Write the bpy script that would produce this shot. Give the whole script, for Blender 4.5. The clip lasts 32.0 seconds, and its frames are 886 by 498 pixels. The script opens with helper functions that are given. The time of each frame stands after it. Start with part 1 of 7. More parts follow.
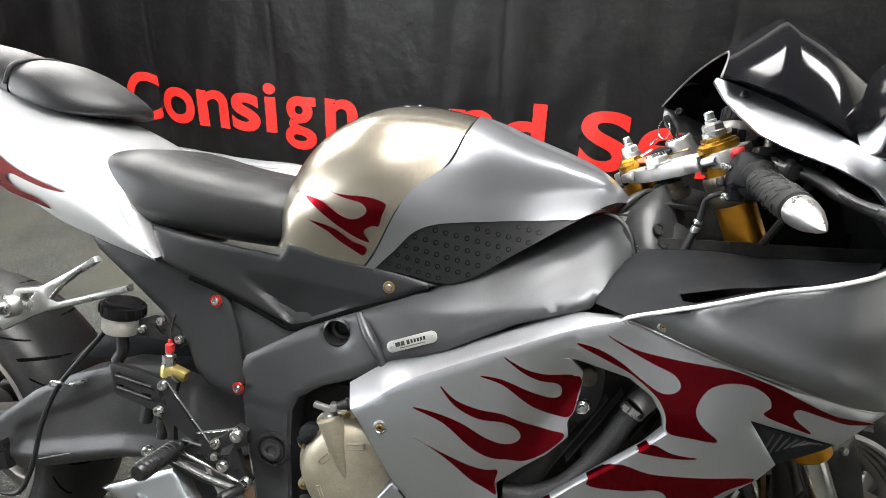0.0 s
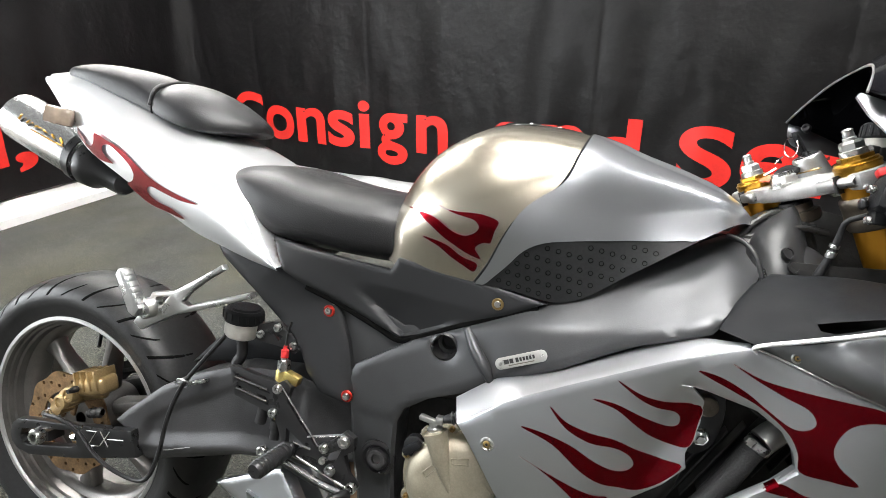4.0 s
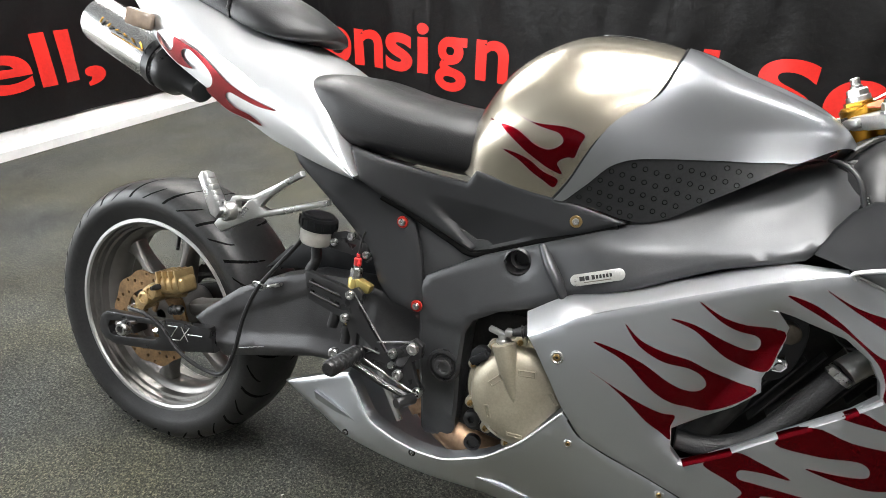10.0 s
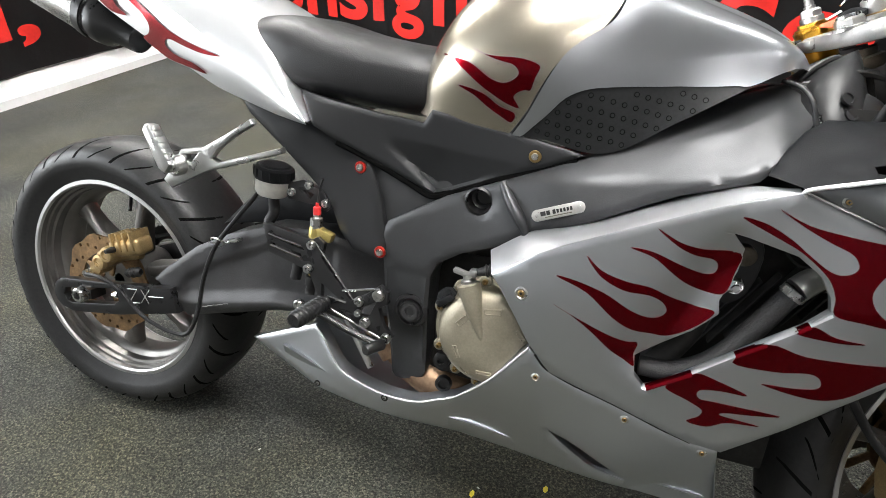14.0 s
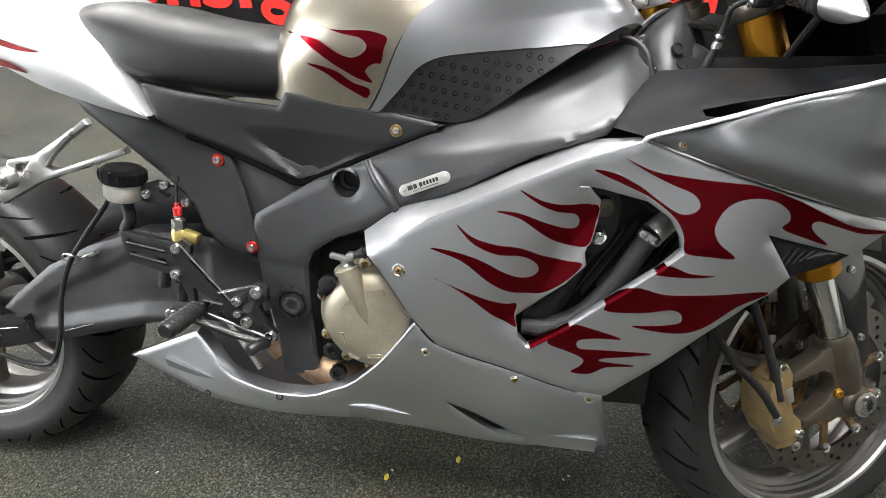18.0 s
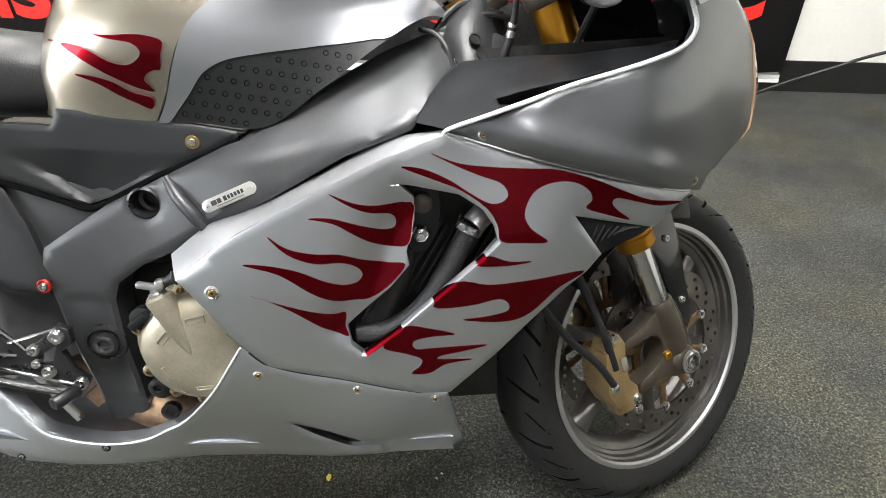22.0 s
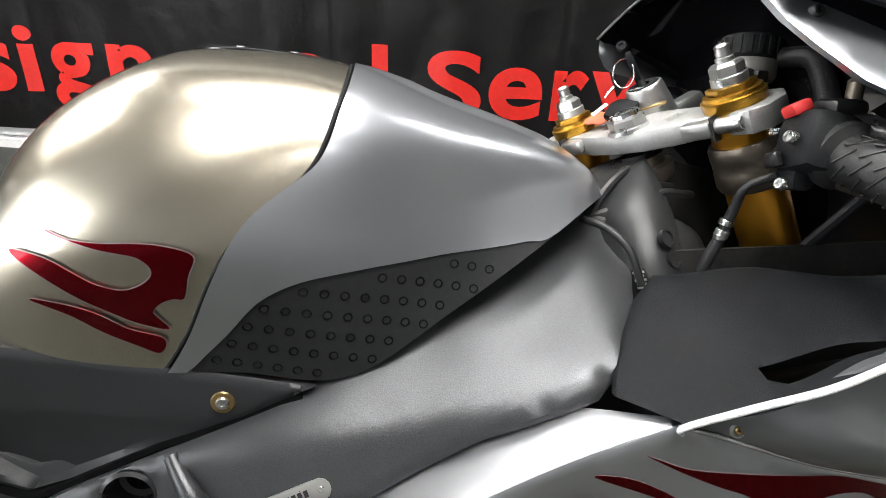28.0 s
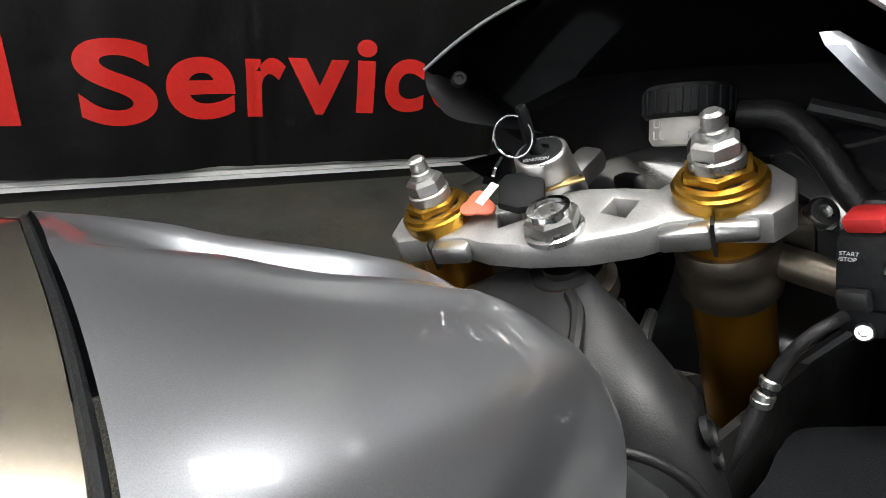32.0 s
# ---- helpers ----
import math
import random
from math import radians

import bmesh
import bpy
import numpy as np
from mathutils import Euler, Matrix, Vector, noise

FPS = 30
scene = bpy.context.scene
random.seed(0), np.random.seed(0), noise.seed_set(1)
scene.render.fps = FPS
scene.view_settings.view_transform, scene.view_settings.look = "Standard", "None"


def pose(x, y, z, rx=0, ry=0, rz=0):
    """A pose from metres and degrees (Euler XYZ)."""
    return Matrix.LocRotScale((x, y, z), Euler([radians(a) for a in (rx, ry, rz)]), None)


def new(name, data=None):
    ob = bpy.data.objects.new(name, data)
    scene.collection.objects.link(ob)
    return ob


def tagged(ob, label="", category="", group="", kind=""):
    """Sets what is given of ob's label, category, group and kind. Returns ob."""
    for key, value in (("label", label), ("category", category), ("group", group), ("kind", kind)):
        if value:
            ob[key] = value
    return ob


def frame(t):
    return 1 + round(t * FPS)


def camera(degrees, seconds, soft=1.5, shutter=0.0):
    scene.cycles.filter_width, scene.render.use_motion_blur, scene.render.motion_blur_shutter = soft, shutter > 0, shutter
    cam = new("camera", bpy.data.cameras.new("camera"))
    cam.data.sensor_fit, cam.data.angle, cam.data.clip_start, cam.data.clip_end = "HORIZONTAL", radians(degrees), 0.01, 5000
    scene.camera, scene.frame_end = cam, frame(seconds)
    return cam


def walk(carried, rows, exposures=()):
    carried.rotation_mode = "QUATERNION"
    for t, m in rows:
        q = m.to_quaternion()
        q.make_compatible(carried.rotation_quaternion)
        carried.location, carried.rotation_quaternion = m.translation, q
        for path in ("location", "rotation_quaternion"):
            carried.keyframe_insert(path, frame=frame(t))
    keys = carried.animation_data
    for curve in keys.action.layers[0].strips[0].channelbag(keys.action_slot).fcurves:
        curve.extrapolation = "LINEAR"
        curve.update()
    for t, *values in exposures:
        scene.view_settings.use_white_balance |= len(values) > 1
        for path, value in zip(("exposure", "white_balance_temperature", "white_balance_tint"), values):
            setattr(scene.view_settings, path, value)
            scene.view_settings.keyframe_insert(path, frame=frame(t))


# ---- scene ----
cam = camera(75.35, 32.0, soft=0.75)
# seconds, eye, then the turn about x, y and z in degrees
PATH = [
    (0.0, 1.1001, -0.6891, 1.1041, 67.65, -1.88, 10.32),
    (0.5, 1.0893, -0.6902, 1.1065, 67.77, -1.81, 11.81),
    (1.0, 1.0830, -0.6908, 1.1060, 67.94, -1.83, 12.93),
    (1.5, 1.0788, -0.6927, 1.1085, 68.04, -1.56, 13.91),
    (2.0, 1.0743, -0.6938, 1.1076, 68.23, -1.22, 14.75),
    (2.5, 1.0714, -0.6961, 1.1093, 68.32, -0.99, 15.72),
    (3.0, 1.0733, -0.6927, 1.1050, 68.63, -0.86, 17.04),
    (3.5, 1.0663, -0.6966, 1.1075, 68.83, -0.44, 17.67),
    (5.5, 1.0456, -0.7139, 1.1084, 69.09, -1.18, 20.33),
    (6.0, 1.0409, -0.7163, 1.1078, 69.10, -1.11, 20.98),
    (6.5, 1.0348, -0.7215, 1.1075, 69.04, -1.29, 21.63),
    (7.0, 1.0306, -0.7219, 1.1044, 68.54, -1.42, 21.98),
    (7.5, 1.0278, -0.7225, 1.1013, 67.64, -1.38, 22.24),
    (8.0, 1.0253, -0.7221, 1.0975, 66.75, -1.25, 22.46),
    (8.5, 1.0239, -0.7226, 1.0947, 65.90, -1.09, 22.60),
    (9.0, 1.0220, -0.7264, 1.0874, 64.65, -1.48, 23.00),
    (9.5, 1.0208, -0.7281, 1.0811, 63.66, -1.62, 23.42),
    (10.0, 1.0191, -0.7289, 1.0770, 62.41, -1.19, 23.48),
    (10.5, 1.0169, -0.7280, 1.0731, 61.56, -0.87, 23.48),
    (11.0, 1.0143, -0.7306, 1.0689, 61.03, -0.99, 23.45),
    (11.5, 1.0128, -0.7313, 1.0668, 60.49, -0.98, 23.32),
    (12.0, 1.0145, -0.7310, 1.0638, 60.02, -1.00, 23.26),
    (12.5, 1.0160, -0.7308, 1.0610, 59.53, -0.84, 22.86),
    (13.0, 1.0207, -0.7277, 1.0592, 58.83, -0.51, 22.19),
    (13.5, 1.0249, -0.7278, 1.0552, 58.37, -0.38, 20.84),
    (14.0, 1.0317, -0.7231, 1.0555, 57.95, -0.02, 19.44),
    (14.5, 1.0364, -0.7226, 1.0527, 57.84, 0.16, 17.97),
    (16.5, 1.0523, -0.7151, 1.0499, 57.07, 0.51, 12.53),
    (17.0, 1.0589, -0.7111, 1.0471, 56.68, 0.61, 11.16),
    (17.5, 1.0705, -0.7074, 1.0450, 56.43, 0.83, 9.82),
    (18.0, 1.0787, -0.7037, 1.0413, 56.28, 1.00, 8.16),
    (18.5, 1.0903, -0.6975, 1.0391, 55.99, 0.90, 6.82),
    (19.0, 1.0992, -0.6931, 1.0364, 55.76, 0.72, 5.41),
    (19.5, 1.1074, -0.6901, 1.0342, 55.60, 0.55, 4.10),
    (20.0, 1.1172, -0.6854, 1.0341, 55.47, 0.89, 2.39),
    (20.5, 1.1312, -0.6808, 1.0318, 55.56, 0.63, 0.26),
    (21.0, 1.1466, -0.6770, 1.0282, 55.84, 0.44, -1.47),
    (21.5, 1.1603, -0.6724, 1.0282, 55.82, 0.29, -3.16),
    (22.0, 1.1707, -0.6722, 1.0285, 56.15, 0.44, -4.22),
    (22.5, 1.1775, -0.6690, 1.0305, 57.11, 0.27, -4.26),
    (23.0, 1.1828, -0.6613, 1.0375, 58.71, 0.06, -3.98),
    (23.5, 1.1778, -0.6419, 1.0394, 60.09, -0.33, -3.75),
    (24.0, 1.1704, -0.6156, 1.0435, 60.57, -0.27, -3.47),
    (24.5, 1.1572, -0.5863, 1.0406, 61.16, -0.93, -2.61),
    (25.0, 1.1404, -0.5528, 1.0396, 61.37, -1.75, -1.77),
    (25.5, 1.1197, -0.5182, 1.0367, 61.71, -1.80, -1.58),
    (27.5, 1.0431, -0.3656, 1.0498, 62.41, -1.68, -4.12),
    (28.0, 1.0159, -0.3256, 1.0453, 63.04, -2.79, -6.60),
    (28.5, 0.9996, -0.2793, 1.0526, 62.70, -3.00, -9.22),
    (29.0, 1.0032, -0.2198, 1.0476, 63.02, -3.80, -11.94),
    (29.5, 0.9833, -0.1816, 1.0483, 63.94, -3.74, -16.18),
    (30.0, 0.9832, -0.1376, 1.0545, 64.23, -4.37, -19.36),
    (30.5, 0.9869, -0.0977, 1.0554, 64.48, -4.80, -23.10),
    (31.0, 0.9884, -0.0580, 1.0535, 64.58, -5.29, -28.30),
    (31.5, 0.9869, -0.0253, 1.0489, 63.98, -5.70, -32.84),
    (32.0, 0.9956, 0.0116, 1.0511, 62.90, -6.08, -37.84),
]
walk(cam, [(t, pose(x, y, z, rx, ry, rz)) for t, x, y, z, rx, ry, rz in PATH],
     exposures=[(0.0, 0.15), (6.0, 0.1), (13.0, 0.0), (17.0, 0.15), (20.0, 0.42), (24.0, 0.38), (26.0, 0.15), (28.0, -0.25), (30.0, -0.6), (32.0, -0.95)])

# ---- world and light ----
world = bpy.data.worlds.new("world")
scene.world = world
world.use_nodes = True
world.node_tree.nodes["Background"].inputs[0].default_value = (0.85, 0.93, 1.0, 1)
world.node_tree.nodes["Background"].inputs[1].default_value = 0.004
LAMP_STRENGTH = 32.0
LIGHTS = [(-1.6, 2.45, 1.69, 0.74), (-1.7, 1.2, 1.25, 0.55), (0.95, 0.75, 1.25, 0.55), (1.0, -0.52, 1.19, 1.0), (3.0, 1.0, 0.94, 0.41), (1.7, -2.4, 0.69, 0.30)]   # x, y, length, depth
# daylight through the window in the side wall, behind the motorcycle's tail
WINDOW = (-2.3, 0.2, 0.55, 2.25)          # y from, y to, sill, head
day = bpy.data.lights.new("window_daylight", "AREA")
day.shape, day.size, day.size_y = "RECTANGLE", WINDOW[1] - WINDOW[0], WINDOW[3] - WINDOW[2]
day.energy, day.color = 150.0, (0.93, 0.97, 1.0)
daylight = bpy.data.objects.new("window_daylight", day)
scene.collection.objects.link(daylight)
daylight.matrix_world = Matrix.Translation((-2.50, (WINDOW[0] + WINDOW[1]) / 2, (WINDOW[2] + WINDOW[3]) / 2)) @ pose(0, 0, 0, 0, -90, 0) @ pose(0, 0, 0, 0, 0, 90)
scene.view_settings.exposure = 0.0


# ---- materials ----
def surface(name, color, rough=0.5, metal=0.0, grain=(), stain=(), bump=(), coat=0.0, coat_rough=0.05, emit=0.0, stretch=(1, 1, 1), spec=0.5, spread=0.08):
    """Principled surface: grain and stain are (scale, amount), bump is (scale, depth in metres)."""
    m = bpy.data.materials.new(name)
    m.use_nodes = True
    nt = m.node_tree
    b = nt.nodes["Principled BSDF"]
    b.inputs["Base Color"].default_value = (*color, 1)
    b.inputs["Roughness"].default_value = rough
    b.inputs["Metallic"].default_value = metal
    b.inputs["Specular IOR Level"].default_value = spec
    b.inputs["Coat Weight"].default_value = coat
    b.inputs["Coat Roughness"].default_value = coat_rough
    if emit:
        b.inputs["Emission Color"].default_value = (*color, 1)
        b.inputs["Emission Strength"].default_value = emit
    co = nt.nodes.new("ShaderNodeTexCoord")
    mp = nt.nodes.new("ShaderNodeMapping")
    mp.inputs["Scale"].default_value = stretch
    nt.links.new(co.outputs["Object"], mp.inputs["Vector"])

    def noise_node(scale, detail=4.0):
        n = nt.nodes.new("ShaderNodeTexNoise")
        n.inputs["Scale"].default_value = scale
        n.inputs["Detail"].default_value = detail
        nt.links.new(mp.outputs[0], n.inputs["Vector"])
        return n.outputs["Fac"]

    last = None
    for scale, amount in (x for x in (grain, stain) if x):
        fac = noise_node(scale)
        rng = nt.nodes.new("ShaderNodeMapRange")
        rng.inputs["From Min"].default_value, rng.inputs["From Max"].default_value = 0.3, 0.7
        rng.inputs["To Min"].default_value, rng.inputs["To Max"].default_value = 1 - amount, 1 + amount
        nt.links.new(fac, rng.inputs["Value"])
        mul = nt.nodes.new("ShaderNodeVectorMath")
        mul.operation = "SCALE"
        if last is None:
            mul.inputs[0].default_value = color
        else:
            nt.links.new(last, mul.inputs[0])
        nt.links.new(rng.outputs[0], mul.inputs["Scale"])
        last = mul.outputs[0]
    if last is not None:
        nt.links.new(last, b.inputs["Base Color"])
        r = nt.nodes.new("ShaderNodeMapRange")
        r.inputs["From Min"].default_value, r.inputs["From Max"].default_value = 0.3, 0.7
        r.inputs["To Min"].default_value, r.inputs["To Max"].default_value = max(rough - spread, 0.02), rough + spread
        nt.links.new(noise_node((stain or grain)[0] * 2.3), r.inputs["Value"])
        nt.links.new(r.outputs[0], b.inputs["Roughness"])
    if bump:
        bn = nt.nodes.new("ShaderNodeBump")
        bn.inputs["Distance"].default_value = bump[1]
        bn.inputs["Strength"].default_value = 1.0
        nt.links.new(noise_node(bump[0], 6.0), bn.inputs["Height"])
        nt.links.new(bn.outputs[0], b.inputs["Normal"])
    return m


SILVER = surface("silver_paint", (0.54, 0.56, 0.59), 0.35, 0.95, grain=(2600, 0.10), coat=0.7, coat_rough=0.04, spread=0.03)
# tail paint; on the fairing shoulder a lit copy of the side's silver
TAIL_LIT_SILVER = surface("tail_and_lit_silver", (0.74, 0.75, 0.77), 0.34, 0.8, grain=(2600, 0.08), coat=0.6, coat_rough=0.05, spread=0.03)
# pad rubber made near-black: shade of the hollows put into the colour
DIMPLE = surface("pad_dimple_shade", (0.003, 0.003, 0.0033), 0.6, 0.0, grain=(240, 0.2), spec=0.08)
GREY = surface("gunmetal_paint", (0.208, 0.216, 0.230), 0.35, 0.85, grain=(2600, 0.1), coat=0.6, coat_rough=0.06, spread=0.03)
BRONZE = surface("champagne_paint", (0.47, 0.425, 0.345), 0.28, 0.95, grain=(2600, 0.10), coat=1.0, coat_rough=0.03, spread=0.03)
FLAME = surface("red_flame_film", (0.23, 0.0015, 0.008), 0.24, 1.0, grain=(900, 0.05), coat=0.25, coat_rough=0.03)
TANKGREY = surface("tank_cover_paint", (0.40, 0.415, 0.44), 0.34, 0.9, grain=(2600, 0.10), coat=0.8, coat_rough=0.04, spread=0.03)
CASTALLOY = surface("matt_cast_alloy", (0.50, 0.50, 0.49), 0.46, 0.75, grain=(500, 0.08), stain=(30, 0.12), bump=(700, 0.0002))
OUTLINE = surface("flame_pinstripe", (0.40, 0.33, 0.34), 0.35, 0.5, grain=(400, 0.05))
PLASTIC = surface("black_plastic", (0.010, 0.0105, 0.0115), 0.50, 0.0, grain=(300, 0.15), stain=(12, 0.12), bump=(900, 0.00025), spec=0.12)
COVER = surface("ribbed_black_plastic", (0.008, 0.0085, 0.0095), 0.40, 0.0, grain=(500, 0.2), stain=(14, 0.15), bump=(1300, 0.0005), spec=0.075, stretch=(1, 1, .35))
FRAME = surface("cast_frame_black", (0.052, 0.0535, 0.056), 0.38, 0.5, grain=(900, 0.15), stain=(14, 0.12), bump=(900, 0.00018), spec=0.4)
SUBGREY = surface("satin_grey_plastic", (0.019, 0.0195, 0.021), 0.40, 0.05, grain=(700, 0.12), stain=(9, 0.10), bump=(1100, 0.0002), spec=0.28)
LEATHER = surface("seat_vinyl", (0.012, 0.012, 0.013), 0.40, 0.0, grain=(200, 0.12), stain=(9, 0.12), bump=(700, 0.00045), spec=0.36)
PAD = surface("rubber_pad", (0.014, 0.0145, 0.0155), 0.46, 0.0, grain=(240, 0.15), stain=(20, 0.1), bump=(1200, 0.0002), spec=0.32)
RUBBER = surface("tyre_rubber", (0.013, 0.013, 0.0135), 0.46, 0.0, grain=(160, 0.25), stain=(9, 0.3), bump=(500, 0.0003), spec=0.38)
# near-black: shade inside grooves and gaps put into the colour
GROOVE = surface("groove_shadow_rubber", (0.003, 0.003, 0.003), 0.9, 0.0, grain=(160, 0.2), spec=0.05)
GLOSS = surface("gloss_black", (0.008, 0.008, 0.009), 0.12, 0.0, grain=(300, 0.1), stain=(12, 0.1), coat=0.6)
ANODISED = surface("black_anodised", (0.02, 0.02, 0.021), 0.33, 0.35, grain=(400, 0.1), stain=(20, 0.15))
DARK = surface("grimy_black_metal", (0.016, 0.0155, 0.015), 0.6, 0.3, grain=(120, 0.3), stain=(18, 0.4), bump=(160, 0.0008))
CASTBLACK = surface("cast_black", (0.014, 0.0143, 0.015), 0.38, 0.05, grain=(700, 0.15), stain=(20, 0.15), bump=(900, 0.0002), spec=0.4)
SWING = surface("scuffed_black_alloy", (0.045, 0.045, 0.047), 0.42, 0.35, grain=(500, 0.15), stain=(16, 0.3), bump=(500, 0.0004))
BRASS = surface("passivated_bolt", (0.36, 0.25, 0.11), 0.34, 0.95, grain=(500, 0.1), stain=(60, 0.15))
ORANGE = surface("orange_tag_plastic", (0.62, 0.13, 0.06), 0.45, 0.0, grain=(300, 0.06))
ALLOY = surface("bare_alloy", (0.52, 0.52, 0.51), 0.32, 0.95, grain=(700, 0.08), stain=(20, 0.10), bump=(900, 0.00012))
SILENCER = surface("brushed_silencer", (0.58, 0.58, 0.58), 0.26, 1.0, grain=(400, 0.08), stretch=(1, 1, 4), spread=0.04)
CHROME = surface("polished_steel", (0.68, 0.68, 0.68), 0.14, 1.0, grain=(500, 0.05), stain=(30, 0.06))
STEEL = surface("bolt_steel", (0.5, 0.5, 0.49), 0.3, 1.0, grain=(600, 0.1), stain=(60, 0.12))
RIM = surface("rim_grey", (0.20, 0.193, 0.185), 0.38, 0.85, grain=(500, 0.1), stain=(14, 0.2))
LIP = surface("rim_lip", (0.46, 0.46, 0.46), 0.40, 0.9, grain=(500, 0.05), spread=0.03)
# white that paints the highlight on edges facing up
EDGE = surface("edge_highlight_white", (0.80, 0.80, 0.81), 0.3, 0.2, grain=(400, 0.06))
PALEGOLD = surface("pale_gold_alloy", (0.50, 0.40, 0.14), 0.36, 0.85, grain=(400, 0.1), stain=(40, 0.15))
GOLD = surface("gold_anodised", (0.50, 0.27, 0.035), 0.30, 0.95, grain=(700, 0.08))
FORKGOLD = surface("fork_tube_gold", (0.45, 0.21, 0.02), 0.30, 0.9, stain=(14, 0.06), spread=0.02)
CALIPER = surface("gold_caliper", (0.37, 0.265, 0.13), 0.40, 0.75, grain=(400, 0.12), stain=(30, 0.2))
DISC = surface("disc_steel", (0.20, 0.185, 0.17), 0.36, 1.0, grain=(600, 0.12), stain=(20, 0.2))
RUST = surface("rusty_carrier", (0.22, 0.135, 0.065), 0.5, 0.65, grain=(200, 0.25), stain=(30, 0.35))
HEADER = surface("heat_stained_pipe", (0.30, 0.20, 0.13), 0.45, 0.9, grain=(120, 0.2), stain=(16, 0.35))
ENGINE = surface("magnesium_cover", (0.31, 0.28, 0.215), 0.42, 0.6, grain=(300, 0.08), stain=(16, 0.16), bump=(500, 0.0002))
BROWNALLOY = surface("brown_alloy", (0.125, 0.107, 0.085), 0.38, 0.8, grain=(400, 0.12), stain=(18, 0.2))
HOSE = surface("rubber_hose", (0.011, 0.011, 0.012), 0.48, 0.0, grain=(300, 0.2), stain=(30, 0.2), bump=(260, 0.0006), spec=0.35)
BRAID = surface("woven_rubber_hose", (0.018, 0.018, 0.019), 0.5, 0.0, grain=(420, 0.5), bump=(420, 0.0012), spec=0.4)
FIN = surface("radiator_fin_grey", (0.055, 0.055, 0.056), 0.55, 0.4, grain=(200, 0.2))
REDBOLT = surface("red_anodised", (0.5, 0.03, 0.02), 0.3, 0.7, grain=(500, 0.1))
REDPLASTIC = surface("red_plastic", (0.55, 0.03, 0.03), 0.4, 0.0, grain=(300, 0.06))
MILK = surface("milky_plastic", (0.40, 0.39, 0.36), 0.4, 0.0, grain=(100, 0.08), stain=(40, 0.12))
AMBER = surface("smoked_lens", (0.24, 0.19, 0.15), 0.12, 0.0, grain=(60, 0.2), coat=1.0)
LAMPLENS = surface("headlight_lens", (0.80, 0.52, 0.34), 0.14, 0.35, grain=(20, 0.10), coat=1.0)
PLATE = surface("engraved_plate", (0.55, 0.55, 0.53), 0.35, 0.9, grain=(300, 0.06))
INK = surface("black_ink", (0.01, 0.01, 0.01), 0.5)
ENGRAVE = surface("pale_ink", (0.42, 0.42, 0.42), 0.5)
GREYINK = surface("grey_ink", (0.16, 0.15, 0.12), 0.5)
DRYCLEAR = surface("yellow_leaf", (0.62, 0.50, 0.04), 0.6, grain=(60, 0.2))
SCREEN = surface("smoked_screen", (0.004, 0.004, 0.005), 0.10, 0.0, grain=(10, 0.1), spec=0.16, spread=0.02)
WHITE = surface("white_painted_wall", (0.74, 0.73, 0.68), 0.7, 0.0, grain=(60, 0.02), stain=(1.5, 0.03), bump=(180, 0.0005))
# wall out of view, its grey set by how much light it returns
GREYWALL = surface("unseen_wall_grey", (0.20, 0.20, 0.20), 0.7, 0.0, grain=(60, 0.02), stain=(1.5, 0.05), bump=(180, 0.0005))
# unseen ceiling, also lamp frames: darkened to hold down the bounced light
CEILING = surface("ceiling_dim_grey", (0.20, 0.20, 0.197), 0.8, grain=(40, 0.04), stain=(2, 0.04))
BASE = surface("black_vinyl_base", (0.012, 0.012, 0.012), 0.45, grain=(60, 0.2), stain=(4, 0.3))
LEDGE = surface("white_laminate_strip", (0.80, 0.80, 0.80), 0.3, grain=(30, 0.03), stain=(3, 0.05))
BANNER = surface("black_vinyl_banner", (0.010, 0.0093, 0.010), 0.45, grain=(60, 0.15), stain=(2.5, 0.2), bump=(11, 0.008), spread=0.07, spec=0.5)
RED = surface("red_banner_print", (0.62, 0.022, 0.016), 0.42, grain=(60, 0.06), stain=(3, 0.08), bump=(9, 0.006))
WIRE = surface("black_cable", (0.012, 0.012, 0.012), 0.5, grain=(200, 0.2))
LAMP = surface("ceiling_lamp_diffuser", (1.0, 0.985, 0.96), 0.6, emit=LAMP_STRENGTH)
CARPET = surface("grey_green_carpet", (0.041, 0.0405, 0.0365), 0.95, grain=(170, 0.7), stain=(2.6, 0.38), bump=(260, 0.005))
# loop pile: pale and dark yarns scattered over the ground colour
cn = CARPET.node_tree
cb = cn.nodes["Principled BSDF"]
cco = cn.nodes.new("ShaderNodeTexCoord")
cvo = cn.nodes.new("ShaderNodeTexVoronoi")
cvo.inputs["Scale"].default_value = 330
cn.links.new(cco.outputs["Object"], cvo.inputs["Vector"])
cra = cn.nodes.new("ShaderNodeValToRGB")
cra.color_ramp.elements[0].position, cra.color_ramp.elements[0].color = 0.0, (0.36, 0.38, 0.36, 1)
cra.color_ramp.elements[1].position, cra.color_ramp.elements[1].color = 1.0, (2.2, 2.15, 1.95, 1)
cmid = cra.color_ramp.elements.new(0.6)
cmid.color = (0.9, 0.95, 0.9, 1)
csep = cn.nodes.new("ShaderNodeSeparateColor")
cn.links.new(cvo.outputs["Color"], csep.inputs[0])
cn.links.new(csep.outputs[0], cra.inputs[0])
cmu = cn.nodes.new("ShaderNodeVectorMath")
cmu.operation = "MULTIPLY"
cn.links.new(cb.inputs["Base Color"].links[0].from_socket, cmu.inputs[0])
cn.links.new(cra.outputs[0], cmu.inputs[1])
cn.links.new(cmu.outputs[0], cb.inputs["Base Color"])
